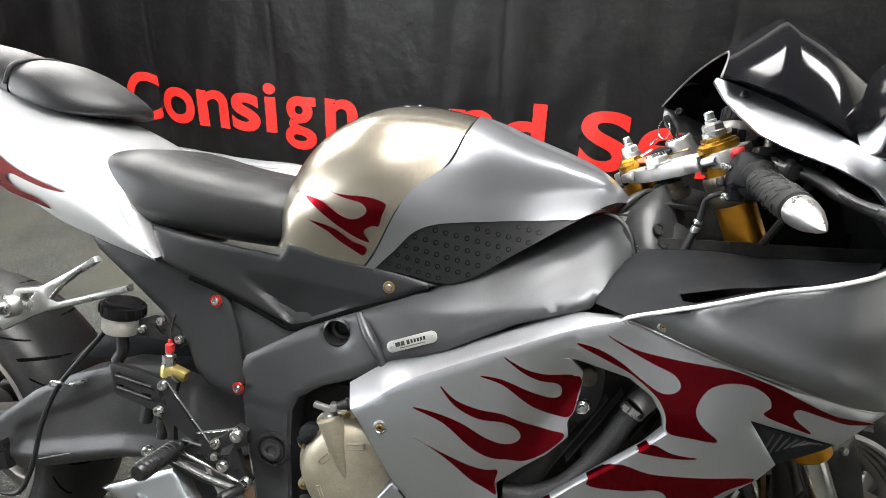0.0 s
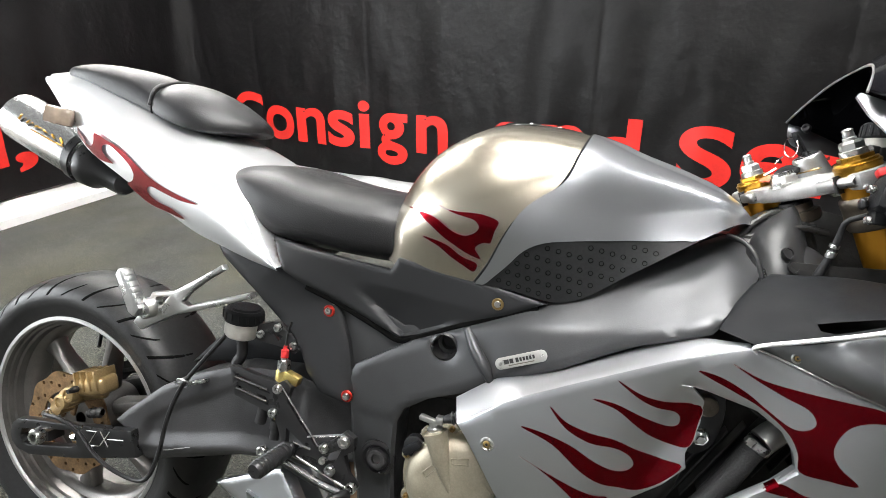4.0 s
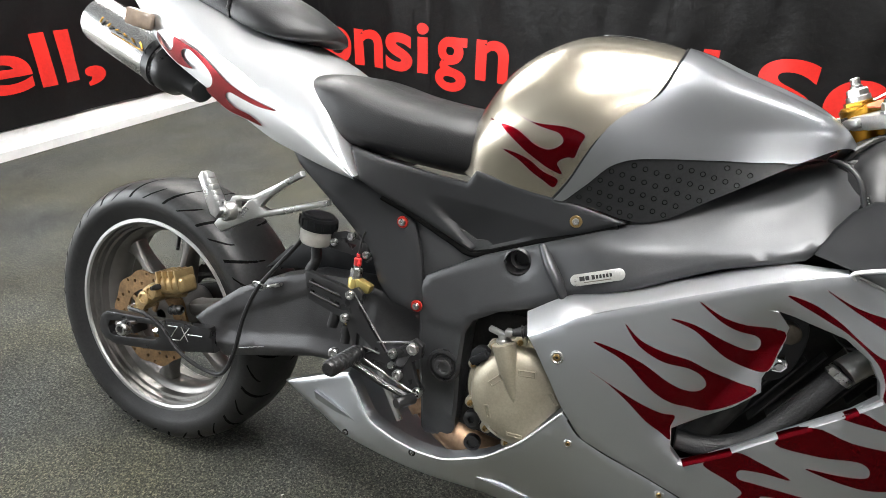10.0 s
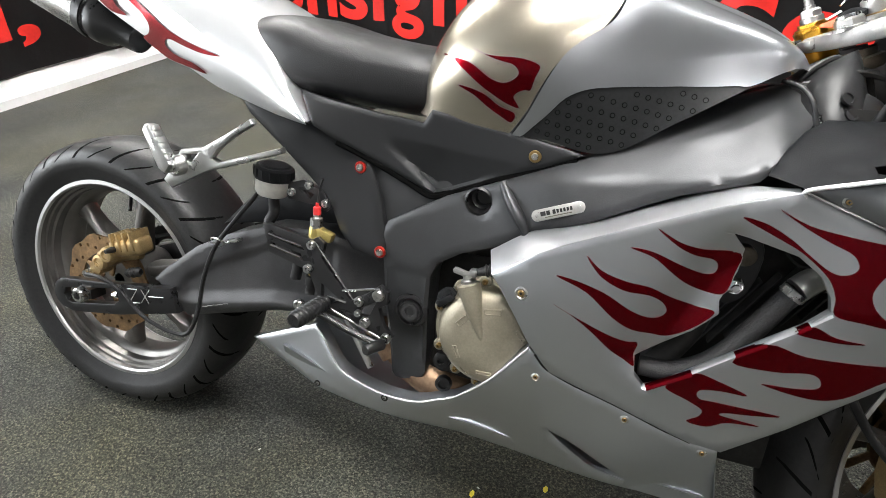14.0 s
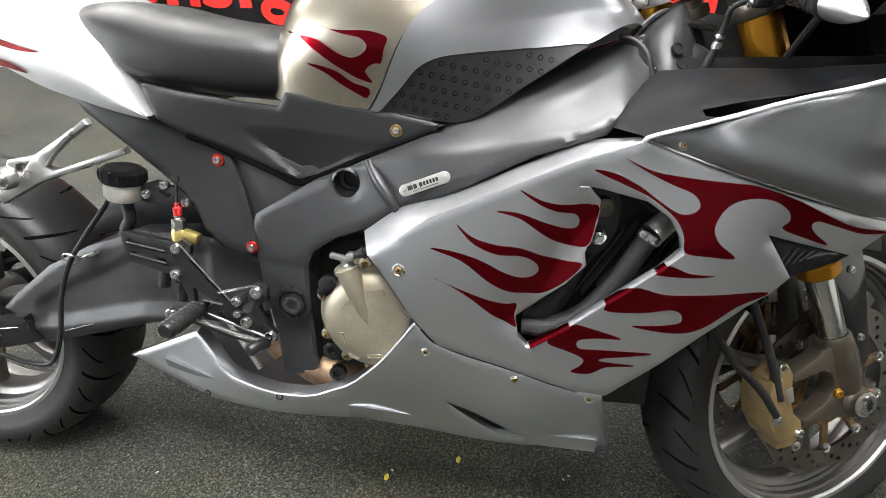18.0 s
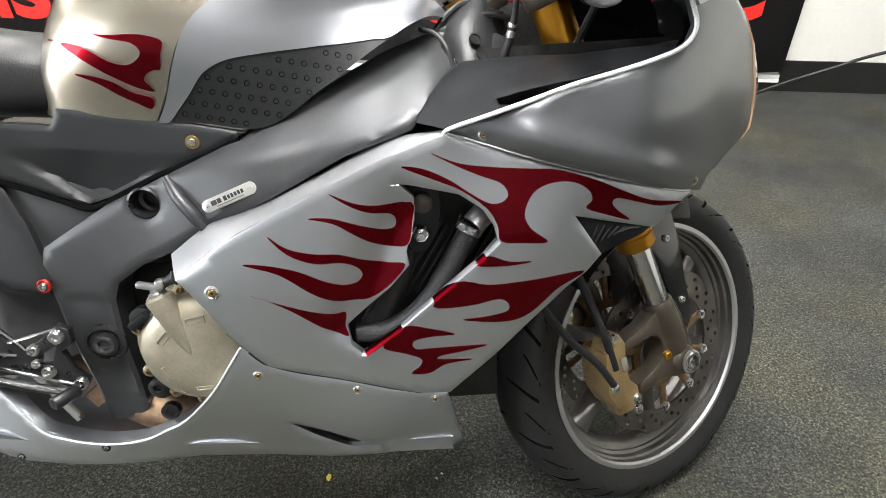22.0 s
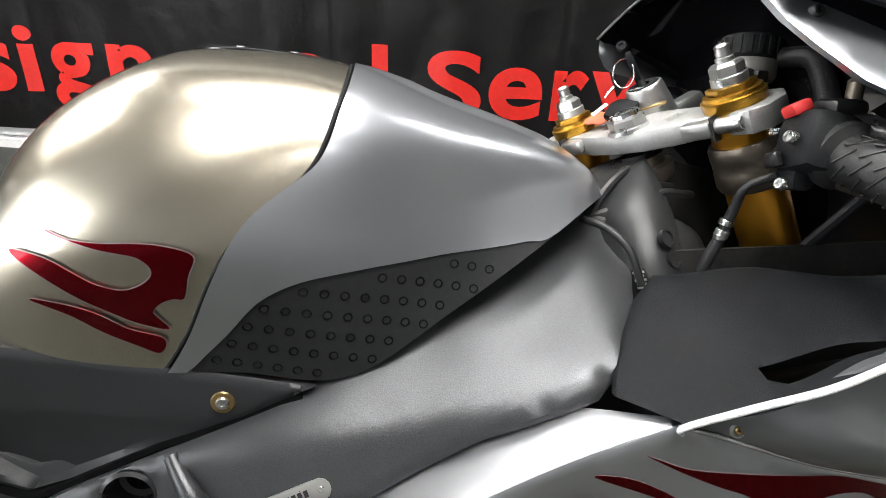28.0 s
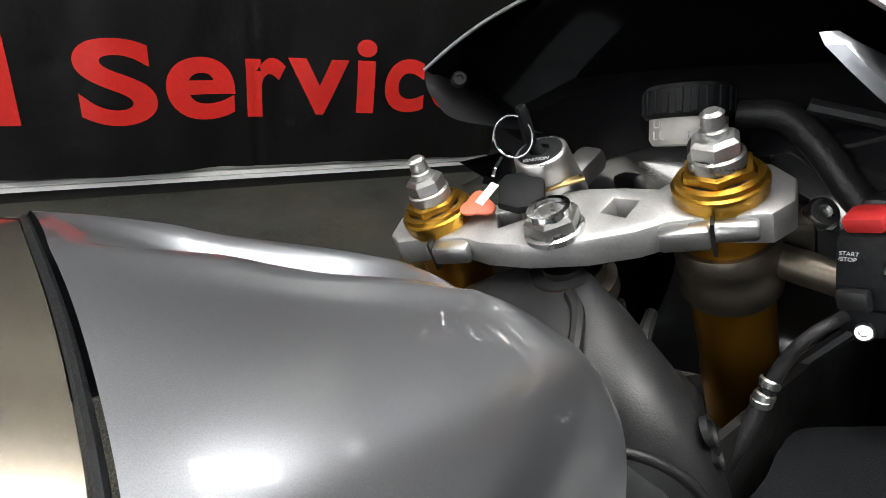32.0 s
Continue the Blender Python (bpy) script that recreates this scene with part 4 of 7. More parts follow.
# -- fuel tank --
TX = [.700, .735, .78, .85, .92, 1.00, 1.08, 1.15, 1.205, 1.24]
TZT = [0.7941, 0.8867, 0.9496, 0.9885, 0.995, 0.9842, 0.9519, 0.9272, 0.902, 0.872]
TZB = [0.7721, 0.7639, 0.7606, 0.7571, 0.7537, 0.7462, 0.7953, 0.8412, 0.87, 0.866]
TYB = [0.09677, 0.1383, 0.1562, 0.1628, 0.1635, 0.1619, 0.1557, 0.140, 0.100, 0.024]
TYM = [0.08143, 0.1384, 0.1691, 0.1897, 0.1936, 0.1761, 0.1454, 0.120, 0.088, 0.022]
TYS = [0.05985, 0.09596, 0.12, 0.1369, 0.1469, 0.1526, 0.127, 0.095, 0.064, 0.016]
TANK_S = [spline([(a, b, c) for a, b, c in zip(TX, col, col2)], 12) for col, col2 in ((TZT, TZB), (TYB, TYM), (TYS, TYS))]
TANK_X = [p.x for p in TANK_S[0]]


def tank_point(x, v):
    zt, zb = (float(np.interp(x, TANK_X, [p[k] for p in TANK_S[0]])) for k in (1, 2))
    yb, ym = (float(np.interp(x, [p.x for p in TANK_S[1]], [p[k] for p in TANK_S[1]])) for k in (1, 2))
    ys = float(np.interp(x, [p.x for p in TANK_S[2]], [p.y for p in TANK_S[2]]))
    h = zt - zb
    c = [Vector((2 * yb - ym, zb - .45 * h)), Vector((yb, zb)), Vector((ym, zb + .48 * h)), Vector((ys, zb + .86 * h)), Vector((0, zt)), Vector((-ys, zb + .86 * h))]
    t = min(v * 3, 2.99999)
    i = int(t)
    t -= i
    a, b, cc, d = c[i:i + 4]
    p = 0.5 * ((2 * b) + (cc - a) * t + (2 * a - 5 * b + 4 * cc - d) * t * t + (3 * b - a - 3 * cc + d) * t ** 3)
    z = p.y
    if x > 1.005 and v > .6:
        k = min(1, (x - 1.005) / .05) * max(0, min(1, (1.225 - x) / .05))
        z += k * (.006 * math.exp(-((p.x - .036) / .014) ** 2) - .013 * max(0.0, 1 - (p.x / .034) ** 2))
    return Vector((x, -p.x, z))


def tank_skin(xa, xb, va, vb, nu=44, nv=30, lift=0.0, sides=(1, -1)):
    """Both sides of a tank region; limits are functions of the other parameter."""
    bm = bmesh.new()
    for sg in sides:
        g = []
        for i in range(nu + 1):
            col = []
            for k in range(nv + 1):
                u, w = i / nu, k / nv
                v = w
                for _ in range(3):
                    x = xa(v) + (xb(v) - xa(v)) * u
                    v = va(x) + (vb(x) - va(x)) * w
                p = tank_point(x, v)
                col.append(bm.verts.new((p.x, p.y * sg, p.z)))
            g.append(col)
        for a, b in zip(g, g[1:]):
            for k in range(nv):
                bm.faces.new((a[k], a[k + 1], b[k + 1], b[k]))
    bmesh.ops.remove_doubles(bm, verts=bm.verts[:], dist=2e-4)
    bmesh.ops.recalc_face_normals(bm, faces=bm.faces)
    if lift:
        bm.normal_update()
        c = Vector((.97, 0, .85))
        for v in bm.verts:
            n = v.normal if v.normal.dot(v.co - c) > 0 else -v.normal
            v.co += n * lift
    return bm


SEAM_S = spline([(0, 0.8698), (0.1, 0.8918), (0.17, 0.9038), (0.27, 0.9225), (0.34, 0.9416), (0.48, 0.9802), (0.64, 0.9962), (0.8, 1.002), (1, 1.002)], 6)
SEAM_V, SEAM_X = [p[0] for p in SEAM_S], [p[1] for p in SEAM_S]


def seam_x(v):
    return float(np.interp(v, SEAM_V, SEAM_X))


PAD_S = spline([(0.886, 0), (0.898, 0.04054), (0.918, 0.1023), (0.943, 0.1855), (0.975, 0.2353), (1.015, 0.2466), (1.06, 0.2153), (1.1, 0.1618), (1.135, 0.08674), (1.165, 0), (1.25, 0)], 8)
PAD_X, PAD_V = [p[0] for p in PAD_S], [max(0.0, p[1]) for p in PAD_S]


def pad_v(x):
    return float(np.interp(x, PAD_X, PAD_V))


tank = mpart("fuel_tank", tank_skin(lambda v: .700, lambda v: seam_x(v) - .002, lambda x: 0, lambda x: 1), BRONZE, "champagne metallic fuel tank", 60)
cover = mpart("tank_cover", tank_skin(lambda v: seam_x(v) + .002, lambda v: 1.238, pad_v, lambda x: 1, 90, 60, .0035), TANKGREY, "silver tank cover", 60, parent=tank)
mpart("tank_seam", tube([tank_point(seam_x(v), v) for v in np.linspace(.01, 1, 70)] + [Vector((tank_point(seam_x(v), v).x, -tank_point(seam_x(v), v).y, tank_point(seam_x(v), v).z)) for v in np.linspace(.98, .01, 70)], .0017, 8, 1), PLASTIC, "black seam strip", parent=tank)
pad = mpart("knee_pad", tank_skin(lambda v: .888, lambda v: 1.168, lambda x: 0, pad_v, 70, 14, .002, (1,)), PAD, "black dimpled rubber knee pad", 60, parent=tank)
TANKSIDE = field([(x, tank_point(x, v).z, tank_point(x, v).y) for x in (.74, .77, .80, .83, .86, .89, .92) for v in (.0, .1, .2, .3, .4, .5, .6)])
tf = [(.8105, .8647), (.826, .859), (.8474, .8572), (.8671, .8577), (.8867, .856), (.9039, .8493), (.899, .8348), (.8941, .8185), (.8867, .8178), (.8775, .8140), (.872, .8072), (.8755, .8010), (.8793, .7930), (.8597, .7987), (.84, .8092), (.8253, .8178), (.8032, .8336), (.7835, .8500), (.8081, .8460), (.8253, .8366), (.84, .8279), (.8572, .8245), (.872, .831), (.8769, .8395), (.8695, .8480), (.8548, .8511), (.8376, .8550)]
tongue = [(.7909, .8155), (.8155, .8121), (.8351, .805), (.8523, .7934), (.8744, .7852), (.8695, .7725), (.8548, .7795), (.8351, .7905), (.8155, .8042)]
for fl in (tf, tongue):
    flame(fl, TANKSIDE, tank, 4, .0022)
    pinstripe(fl, TANKSIDE, tank, 4, .0018)
flame([(.7442, .8560), (.760, .8562), (.7737, .8525), (.760, .8535)], TANKSIDE, tank, 3, .0022)
# dimples on a slanting lattice, kept inside the pad, their hollow shade coloured in
for i in range(-9, 20):
    for k in range(-2, 12):
        x = .9064 + .0140 * i + .0124 * k
        zz = .7659 - .0029 * i + .0142 * k
        if not .900 < x < 1.152:
            continue
        lo, hi = tank_point(x, .0).z, tank_point(x, pad_v(x)).z
        if not lo + .006 < zz < hi - .0065:
            continue
        va, vb = 0.0, pad_v(x)
        for _ in range(18):
            vm = (va + vb) / 2
            va, vb = (vm, vb) if tank_point(x, vm).z < zz else (va, vm)
        c = tank_point(x, va)
        nrm = (tank_point(x + .004, va) - c).cross(tank_point(x, va + .02) - c).normalized()
        nrm = nrm if nrm.y < 0 else -nrm
        c += nrm * .0026
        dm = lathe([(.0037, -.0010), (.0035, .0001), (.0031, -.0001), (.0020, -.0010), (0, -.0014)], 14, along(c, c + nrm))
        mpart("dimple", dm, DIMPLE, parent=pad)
cap = mpart("filler_cap", lathe([(0, .001), (.030, .001), (.034, .003), (.040, .003), (.044, .0045), (.056, .004), (.060, .0015), (.061, -.012)], 48, pose(.922, 0, .9885, 0, 3.5, 0)), GLOSS, "black flush filler cap with a bolted ring", parent=tank)
mpart("cap_flap", plate([(-.012, -.012), (.020, -.008), (.024, 0), (.020, .008), (-.012, .012)], .0, .004, .001, m=pose(.922, 0, .9895, 0, 3.5, 0) @ Matrix(((1, 0, 0, 0), (0, 0, 1, 0), (0, 1, 0, 0), (0, 0, 0, 1)))), ANODISED, "small key flap", parent=cap)
for k in range(7):
    a = k * .9
    mpart("cap_bolt", bolt((.922 + .050 * math.cos(a), .050 * math.sin(a), .9902 - .003 * math.cos(a)), (0.06, 0, 1), .004, .003), CHROME, parent=cap)

# -- rider seat --
def body(sections, n=20, power=2.6, low=None):
    """A cushion: sections are (x, half width, bottom z, top z)."""
    sec = spline([Vector(s) for s in sections], 6)
    rings = []
    for x, w, zb, zt in sec:
        h = (zt - zb) / 2
        ring = []
        for k in range(n * 2):
            a = math.pi * k / n
            c, s = math.cos(a), math.sin(a)
            e = 2 / (power if s > 0 or not low else low)
            mid = (zt + zb) / 2 if not low else zb + .5 * h
            ring.append((x, -w * math.copysign(abs(c) ** e, c), mid + (zt - mid if s > 0 else mid - zb) * math.copysign(abs(s) ** e, s)))
        rings.append(ring)
    return loft(rings)


SEAT = [(.395, .06, .862, .876), (.41, .105, .842, .888), (.45, .14, .80, .895), (.50, .156, .772, .893), (.58, .160, .764, .876), (.66, .155, .757, .866), (.715, .148, .754, .862), (.742, .135, .757, .852), (.752, .10, .765, .84)]
mpart("rider_seat", body(SEAT, 24, 3.2), LEATHER, "black grained vinyl rider seat", 60)

# -- tail --
TAIL = [(-.080, .030, 1.004, .050, 1.026, .040, 1.036, 1.042), (-.02, .050, .952, .072, .995, .052, 1.036, 1.048), (.05, .070, .898, .086, .968, .062, 1.030, 1.045), (.142, .088, .856, .106, .938, .074, .998, 1.025), (.217, .102, .826, .122, .910, .082, .966, 1.0), (.293, .118, .796, .138, .880, .092, .936, .965), (.36, .132, .771, .151, .846, .112, .912, .938), (.42, .143, .756, .162, .812, .130, .882, .908), (.48, .158, .744, .172, .782, .152, .836, .856), (.525, .172, .738, .180, .757, .170, .777, .78), (.562, .184, .7345, .187, .737, .184, .7395, .74)]


def tail_side(a, b, sub=5):
    """One facet of the tail between two of its rails on the seen side and its mirror."""
    bm = bmesh.new()
    for sg in (-1, 1):
        g = []
        for r in spline([Vector(t) for t in TAIL], 5):
            rails = [Vector((r[0], sg * r[1], r[2])), Vector((r[0], sg * r[3], r[4])), Vector((r[0], sg * r[5], r[6])), Vector((r[0], 0, r[7]))]
            p, q = rails[a], rails[b]
            g.append([bm.verts.new(p.lerp(q, k / sub) + Vector((0, sg, .6)) * (.004 + .005 * (a == 2)) * 4 * (k / sub) * (1 - k / sub)) for k in range(sub + 1)])
        for u, w in zip(g, g[1:]):
            for k in range(sub):
                bm.faces.new((u[k], u[k + 1], w[k + 1], w[k]))
    bmesh.ops.remove_doubles(bm, verts=bm.verts[:], dist=1e-4)
    return bm


tail_skin = join(tail_side(0, 1), tail_side(1, 2), tail_side(2, 3))
bmesh.ops.remove_doubles(tail_skin, verts=tail_skin.verts[:], dist=3e-4)
tail = mpart("tail_cowl", tail_skin, TAIL_LIT_SILVER, "bright silver tail cowl with red flames", 28)
TAILLOW = field([(r[0], z, -y) for r in TAIL[::2] for y, z in ((r[1], r[2]), ((r[1] + r[3]) / 2 + .003, (r[2] + r[4]) / 2), (r[3], r[4]))])
tfl = [(-.022, .963), (-.008, .944), (.031, .919), (.065, .898), (.099, .879), (.147, .873), (.128, .883), (.118, .895), (.126, .906), (.148, .907), (.175, .892), (.199, .875), (.209, .859), (.199, .845), (.180, .838), (.208, .821), (.243, .806), (.298, .797), (.345, .790), (.310, .805), (.269, .813), (.244, .825), (.243, .835), (.259, .840), (.293, .832), (.340, .823), (.389, .821), (.349, .829), (.299, .841), (.257, .856), (.226, .874), (.196, .893), (.165, .908), (.139, .916), (.119, .924), (.103, .927), (.095, .912), (.082, .903), (.065, .907), (.046, .926), (.020, .945)]
flame(tfl, TAILLOW, tail, 3, .004)
pinstripe(tfl, TAILLOW, tail, 3, .0035)
PILL = [(-.03, .035, 1.040, 1.050), (.0, .062, 1.036, 1.062), (.06, .074, 1.022, 1.066), (.14, .080, .995, 1.058), (.19, .082, .978, 1.045), (.215, .082, .968, 1.03)]
PILLF = [(.216, .080, .976, 1.026), (.232, .092, .966, 1.036), (.275, .099, .952, 1.032), (.32, .096, .943, 1.016), (.36, .080, .942, .994), (.392, .048, .947, .974), (.402, .012, .953, .962)]
pill = mpart("passenger_seat", body(PILL, 18, 2.6, 6), LEATHER, "black vinyl passenger seat pad", 60)
mpart("seat_nose", body(PILLF, 18, 2.1, 6), LEATHER, parent=pill, smooth=60)
mpart("piping", tube([(.22, -.09, .985), (.226, -.075, 1.02), (.23, 0, 1.037), (.226, .075, 1.02)], .004, 8), LEATHER, parent=pill)
mpart("signal_lamp", join(box(.05, .03, .034, pose(.012, -.095, .955, 0, 10, 30), .006), box(.012, .04, .014, pose(.025, -.075, .952), .002)), AMBER, "smoked indicator lens", parent=tail)

# -- under tail and side covers --
SUB = field([(.636, .674, -.147), (.68, .543, -.157), (.5, .73, -.14), (.42, .75, -.135), (.60, .60, -.150)])
sub = mpart("seat_subframe_cover", shell([(.402, .764), (.478, .745), (.544, .728), (.636, .694), (.655, .675), (.673, .628), (.689, .549), (.673, .529), (.629, .537), (.602, .565), (.588, .598), (.57, .622), (.539, .648), (.487, .688), (.423, .735)], SUB, thick=0.02, roll=0.004), SUBGREY, "dark grey side cover under the seat")
for x, z in ((.636, .674), (.680, .543)):
    mpart("collar", lathe([(0, 0), (.0095, 0), (.0100, .002), (.009, .004), (.0062, .004), (.006, .002), (0, .002)], 20, along((x, SUB(x, z) + .001, z), (x, -1, z))), REDBOLT, parent=sub)
    mpart("bolt", bolt((x, SUB(x, z) - .003, z), (0, -1, 0), .006, .004), STEEL, parent=sub)
SIDE = field([(.908, .730, -.166), (.684, .725, -.149), (.744, .761, -.158), (.562, .735, -.178), (.62, .70, -.160), (.8, .66, -.150), (.54, .78, -.165)])


def side_crease(x, z):
    """A pressed hollow that widens towards the frame."""
    a = Vector((.675, .722))
    p = Vector((x, z)) - a
    d = Vector((.80, -.58)).normalized()
    t, n = p.dot(d), p.cross(d)
    if t < 0:
        return 0
    return .015 * min(1, t * 12) * max(0, 1 - max(-n, 0) / (.010 + .62 * t)) if n < 0 else .015 * min(1, t * 12) * math.exp(-(n / .005) ** 2)


cov = mpart("side_cover", shell([(.538, .784), (.597, .772), (.674, .760), (.738, .755), (.751, .776), (.865, .760), (.975, .740), (.92, .715), (.855, .692), (.786, .660), (.753, .650), (.718, .664), (.649, .694), (.597, .716), (.566, .735)], SIDE, thick=0.012, roll=0.003, step=.0048, bumps=side_crease), SUBGREY, "satin black side cover below the seat")
mpart("collar", lathe([(0, 0), (.0085, 0), (.009, .0015), (.008, .003), (.005, .003), (.005, .001), (0, .001)], 20, along((.908, SIDE(.908, .73) + .001, .73), (.908, -1, .73))), BRASS, parent=cov)
mpart("bolt", bolt((.908, SIDE(.908, .73) - .001, .73), (0, -1, 0), .005, .003), STEEL, parent=cov)
# dark tube laid in for the shade below the cover's lower edge
mpart("shadow_gap", tube([(x, SIDE(x, z) + .008, z) for x, z in ((.60, .712), (.649, .690), (.718, .659), (.753, .645), (.786, .655), (.855, .688), (.92, .711), (.965, .732))], .006, 8, 5), GROOVE, parent=cov)

# -- main frame --
FR = field([(.835, .654, -.164), (.982, .672, -.205), (.737, .449, -.151), (.757, .313, -.125), (1.25, .85, -.11), (1.2, .78, -.195), (.68, .66, -.150), (1.05, .71, -.20)])
SPAR = [(.688, .595), (.78, .650), (.858, .685), (.953, .727), (1.022, .762), (1.085, .797), (1.147, .829), (1.205, .850), (1.236, .853), (1.249, .826), (1.228, .797), (1.196, .762), (1.178, .742), (1.096, .712), (1.001, .662), (.928, .630), (.868, .592), (.816, .569), (.778, .543), (.768, .52), (.765, .453), (.764, .386), (.760, .325), (.748, .294), (.701, .290), (.695, .303), (.692, .375), (.687, .441), (.684, .511), (.677, .574)]


def spar_dish(x, z):
    """The upper spar turns inwards above its crease, and hollows ahead of the rib."""
    line = float(np.interp(x, [.68, .86, .95, 1.05, 1.15, 1.20], [.598, .684, .706, .722, .744, .770]))
    up = max(0.0, z - line)
    return up * (.35 + .40 * max(0.0, min(1.0, (x - .86) / .10))) + (.004 if .70 < x < .755 and z < .52 else 0)


frame_ob = mpart("frame", shell(SPAR, lambda x, z: FR(x, z) + spar_dish(x, z), [[(.835 + .0185 * math.cos(a), .654 + .0185 * math.sin(a)) for a in np.linspace(0, 6.283, 25)[:-1]]], thick=0.05, roll=0.004, step=.010), FRAME, "black cast alloy main frame")
mpart("mount_hole", lathe([(.0215, -.001), (.0185, -.003), (.0175, .002), (.0165, .022), (.012, .024), (.011, .034), (0, .034)], 28, along((.835, FR(.835, .654), .654), (.835, 1, .654))), ANODISED, "bored engine mount hole", parent=frame_ob)
mpart("frame_web", plate([(.640, .690), (.655, .715), (.70, .695), (.76, .668), (.80, .680), (.80, .62), (.72, .585), (.675, .555), (.660, .62)], -.138, -.10, .003), FRAME, parent=frame_ob)
rib = tube([(.868, FR(.868, .69) + .004, .686), (.885, FR(.885, .66) - .004, .664), (.902, FR(.902, .64) - .004, .643), (.914, FR(.914, .62) + .002, .622)], [.006, .0085, .0085, .006], 10)
mpart("rib", rib, FRAME, parent=frame_ob)
mpart("neck_rib", tube([(1.196, -.10, .856), (1.212, -.120, .851), (1.226, -.135, .836), (1.236, -.142, .808)], .0032, 10), CASTBLACK, parent=frame_ob)
PM = Matrix.Translation((.9535, FR(.9535, .667) - .004, .6672)) @ pose(0, 0, 0, 0, -21.6, 0)
name_plate = mpart("name_plate", plate([(.028 + .0082 * math.cos(a), .0082 * math.sin(a)) for a in np.linspace(-1.35, 1.35, 9)] + [(-.028 + .0082 * math.cos(a), .0082 * math.sin(a)) for a in np.linspace(1.79, 4.49, 9)], -.0015, .0015, .0006, m=PM @ pose(0, 0, 0, -14, 0, 0)), PLATE, "small riveted metal name plate with black print", parent=frame_ob)
for x, w, h in ((-.020, .007, .006), (-.013, .005, .006), (-.005, .004, .006), (0, .003, .005), (.0045, .003, .005), (.009, .003, .005), (.0135, .003, .005), (.018, .003, .005)):
    mpart("print_bar", box(w, .0006, h, PM @ pose(0, 0, 0, -14, 0, 0) @ Matrix.Translation((x, -.0017, .001))), INK, parent=name_plate)
mpart("print_bar", box(.036, .0006, .0014, PM @ pose(0, 0, 0, -14, 0, 0) @ Matrix.Translation((0, -.0017, -.0045))), GREYINK, parent=name_plate)
for x in (-.029, .029):
    mpart("rivet", bolt(PM @ pose(0, 0, 0, -14, 0, 0) @ Vector((x, -.001, 0)), (0, -1, .2), .0024, .0014), STEEL, parent=name_plate)
far = shell(SPAR, lambda x, z: FR(x, z) + spar_dish(x, z), thick=0.05, roll=0.004, step=.025)
far.transform(Matrix.Diagonal((1, -1, 1, 1)))
mpart("far_spar", far, FRAME, parent=frame_ob)
neck = loft([[(cx + rx_ * math.cos(a) * (1 if math.cos(a) > 0 else .8), ry_ * math.sin(a), z + .02 * math.cos(a)) for a in np.linspace(0, 6.283, 25)[:-1]] for cx, rx_, ry_, z in ((1.27, .085, .135, .66), (1.268, .075, .142, .74), (1.258, .062, .135, .80), (1.25, .055, .115, .845), (1.252, .046, .075, .872), (1.256, .036, .045, .885))])
mpart("steering_head", neck, CASTBLACK, "cast steering head", 60, parent=frame_ob)
mpart("neck_bulge", lathe([(0, .016), (.022, .014), (.034, .006), (.042, -.006), (.044, -.02)], 24, along((1.30, -.085, .812), (1.36, -.20, .85))), CASTBLACK, "", 60, parent=frame_ob)
mpart("pivot_boss", lathe([(.030, 0), (.029, .006), (.024, .008), (.022, .003), (.019, .003), (.018, .009), (.014, .009), (.012, .005), (0, .005)], 28, along((.737, FR(.737, .449) + .003, .449), (.737, -1, .449))), ANODISED, "swingarm pivot nut", parent=frame_ob)
mpart("pivot_nut", lathe([(.015, 0), (.0145, .006), (.011, .007), (.008, .006), (.0075, .002), (0, .002)], 28, along((.737, FR(.737, .449) - .002, .449), (.737, -1, .449))), SWING, parent=frame_ob)
mpart("foot_bolt", lathe([(.014, 0), (.014, .01), (.009, .011), (.008, .006), (0, .006)], 20, along((.80, -.135, .322), (.80, -1, .322))), ANODISED, parent=frame_ob)

# -- fairing fasteners --
for x, z, d, mt in ((.924, .553, FAIR, ALLOY), (1.258, .740, COWL, ALLOY), (1.401, .699, COWL, ALLOY), (1.537, .662, COWL, ALLOY), (.958, .420, BELLY, ALLOY), (1.088, .386, BELLY, ALLOY), (1.195, .36, BELLY, ALLOY), (.545, .236, BELLY, DARK), (.70, .272, BELLY, DARK)):
    y = d(x, z)
    par = side_fairing if d is FAIR else cowl if d is COWL else belly
    r = .0095 if mt is ALLOY and d is FAIR else .0065
    mpart("washer", lathe([(r, -.001), (r, .001), (r * .75, .002), (r * .6, .0005), (0, .0005)], 24, along((x, y - .0005, z), (x, y - 1, z))), mt, parent=par)
    mpart("bolt", bolt((x, y - .001, z), (0, -1, 0), r * .52, .002), BRASS if mt is ALLOY else STEEL, parent=par)
    mpart("bolt_socket", lathe([(.0021, 0), (0, .0002)], 6, along((x, y - .0022, z), (x, y - 1, z))), INK, parent=par)
tri = shell([(1.372, .636), (1.42, .622), (1.488, .605), (1.474, .596), (1.415, .575), (1.398, .60)], lambda x, z: FAIR(x, z) + .004, thick=.01, roll=.002, step=.008)
triob = mpart("mesh_guard", tri, PLASTIC, "black woven triangle guard", parent=side_fairing)
for k in range(7):
    mpart("guard_rib", rod((1.395 + .008 * k, FAIR(1.41, .60) + .0015, .588 + .004 * k), (1.405 + .009 * k, FAIR(1.41, .60) + .0015, .618 - .001 * k), .0012, n=6), ANODISED, parent=triob)

# ---- wheels ----
TURNED = pose(0, 0, 0, 90, 0, 0)           # lathe axis z laid along -y


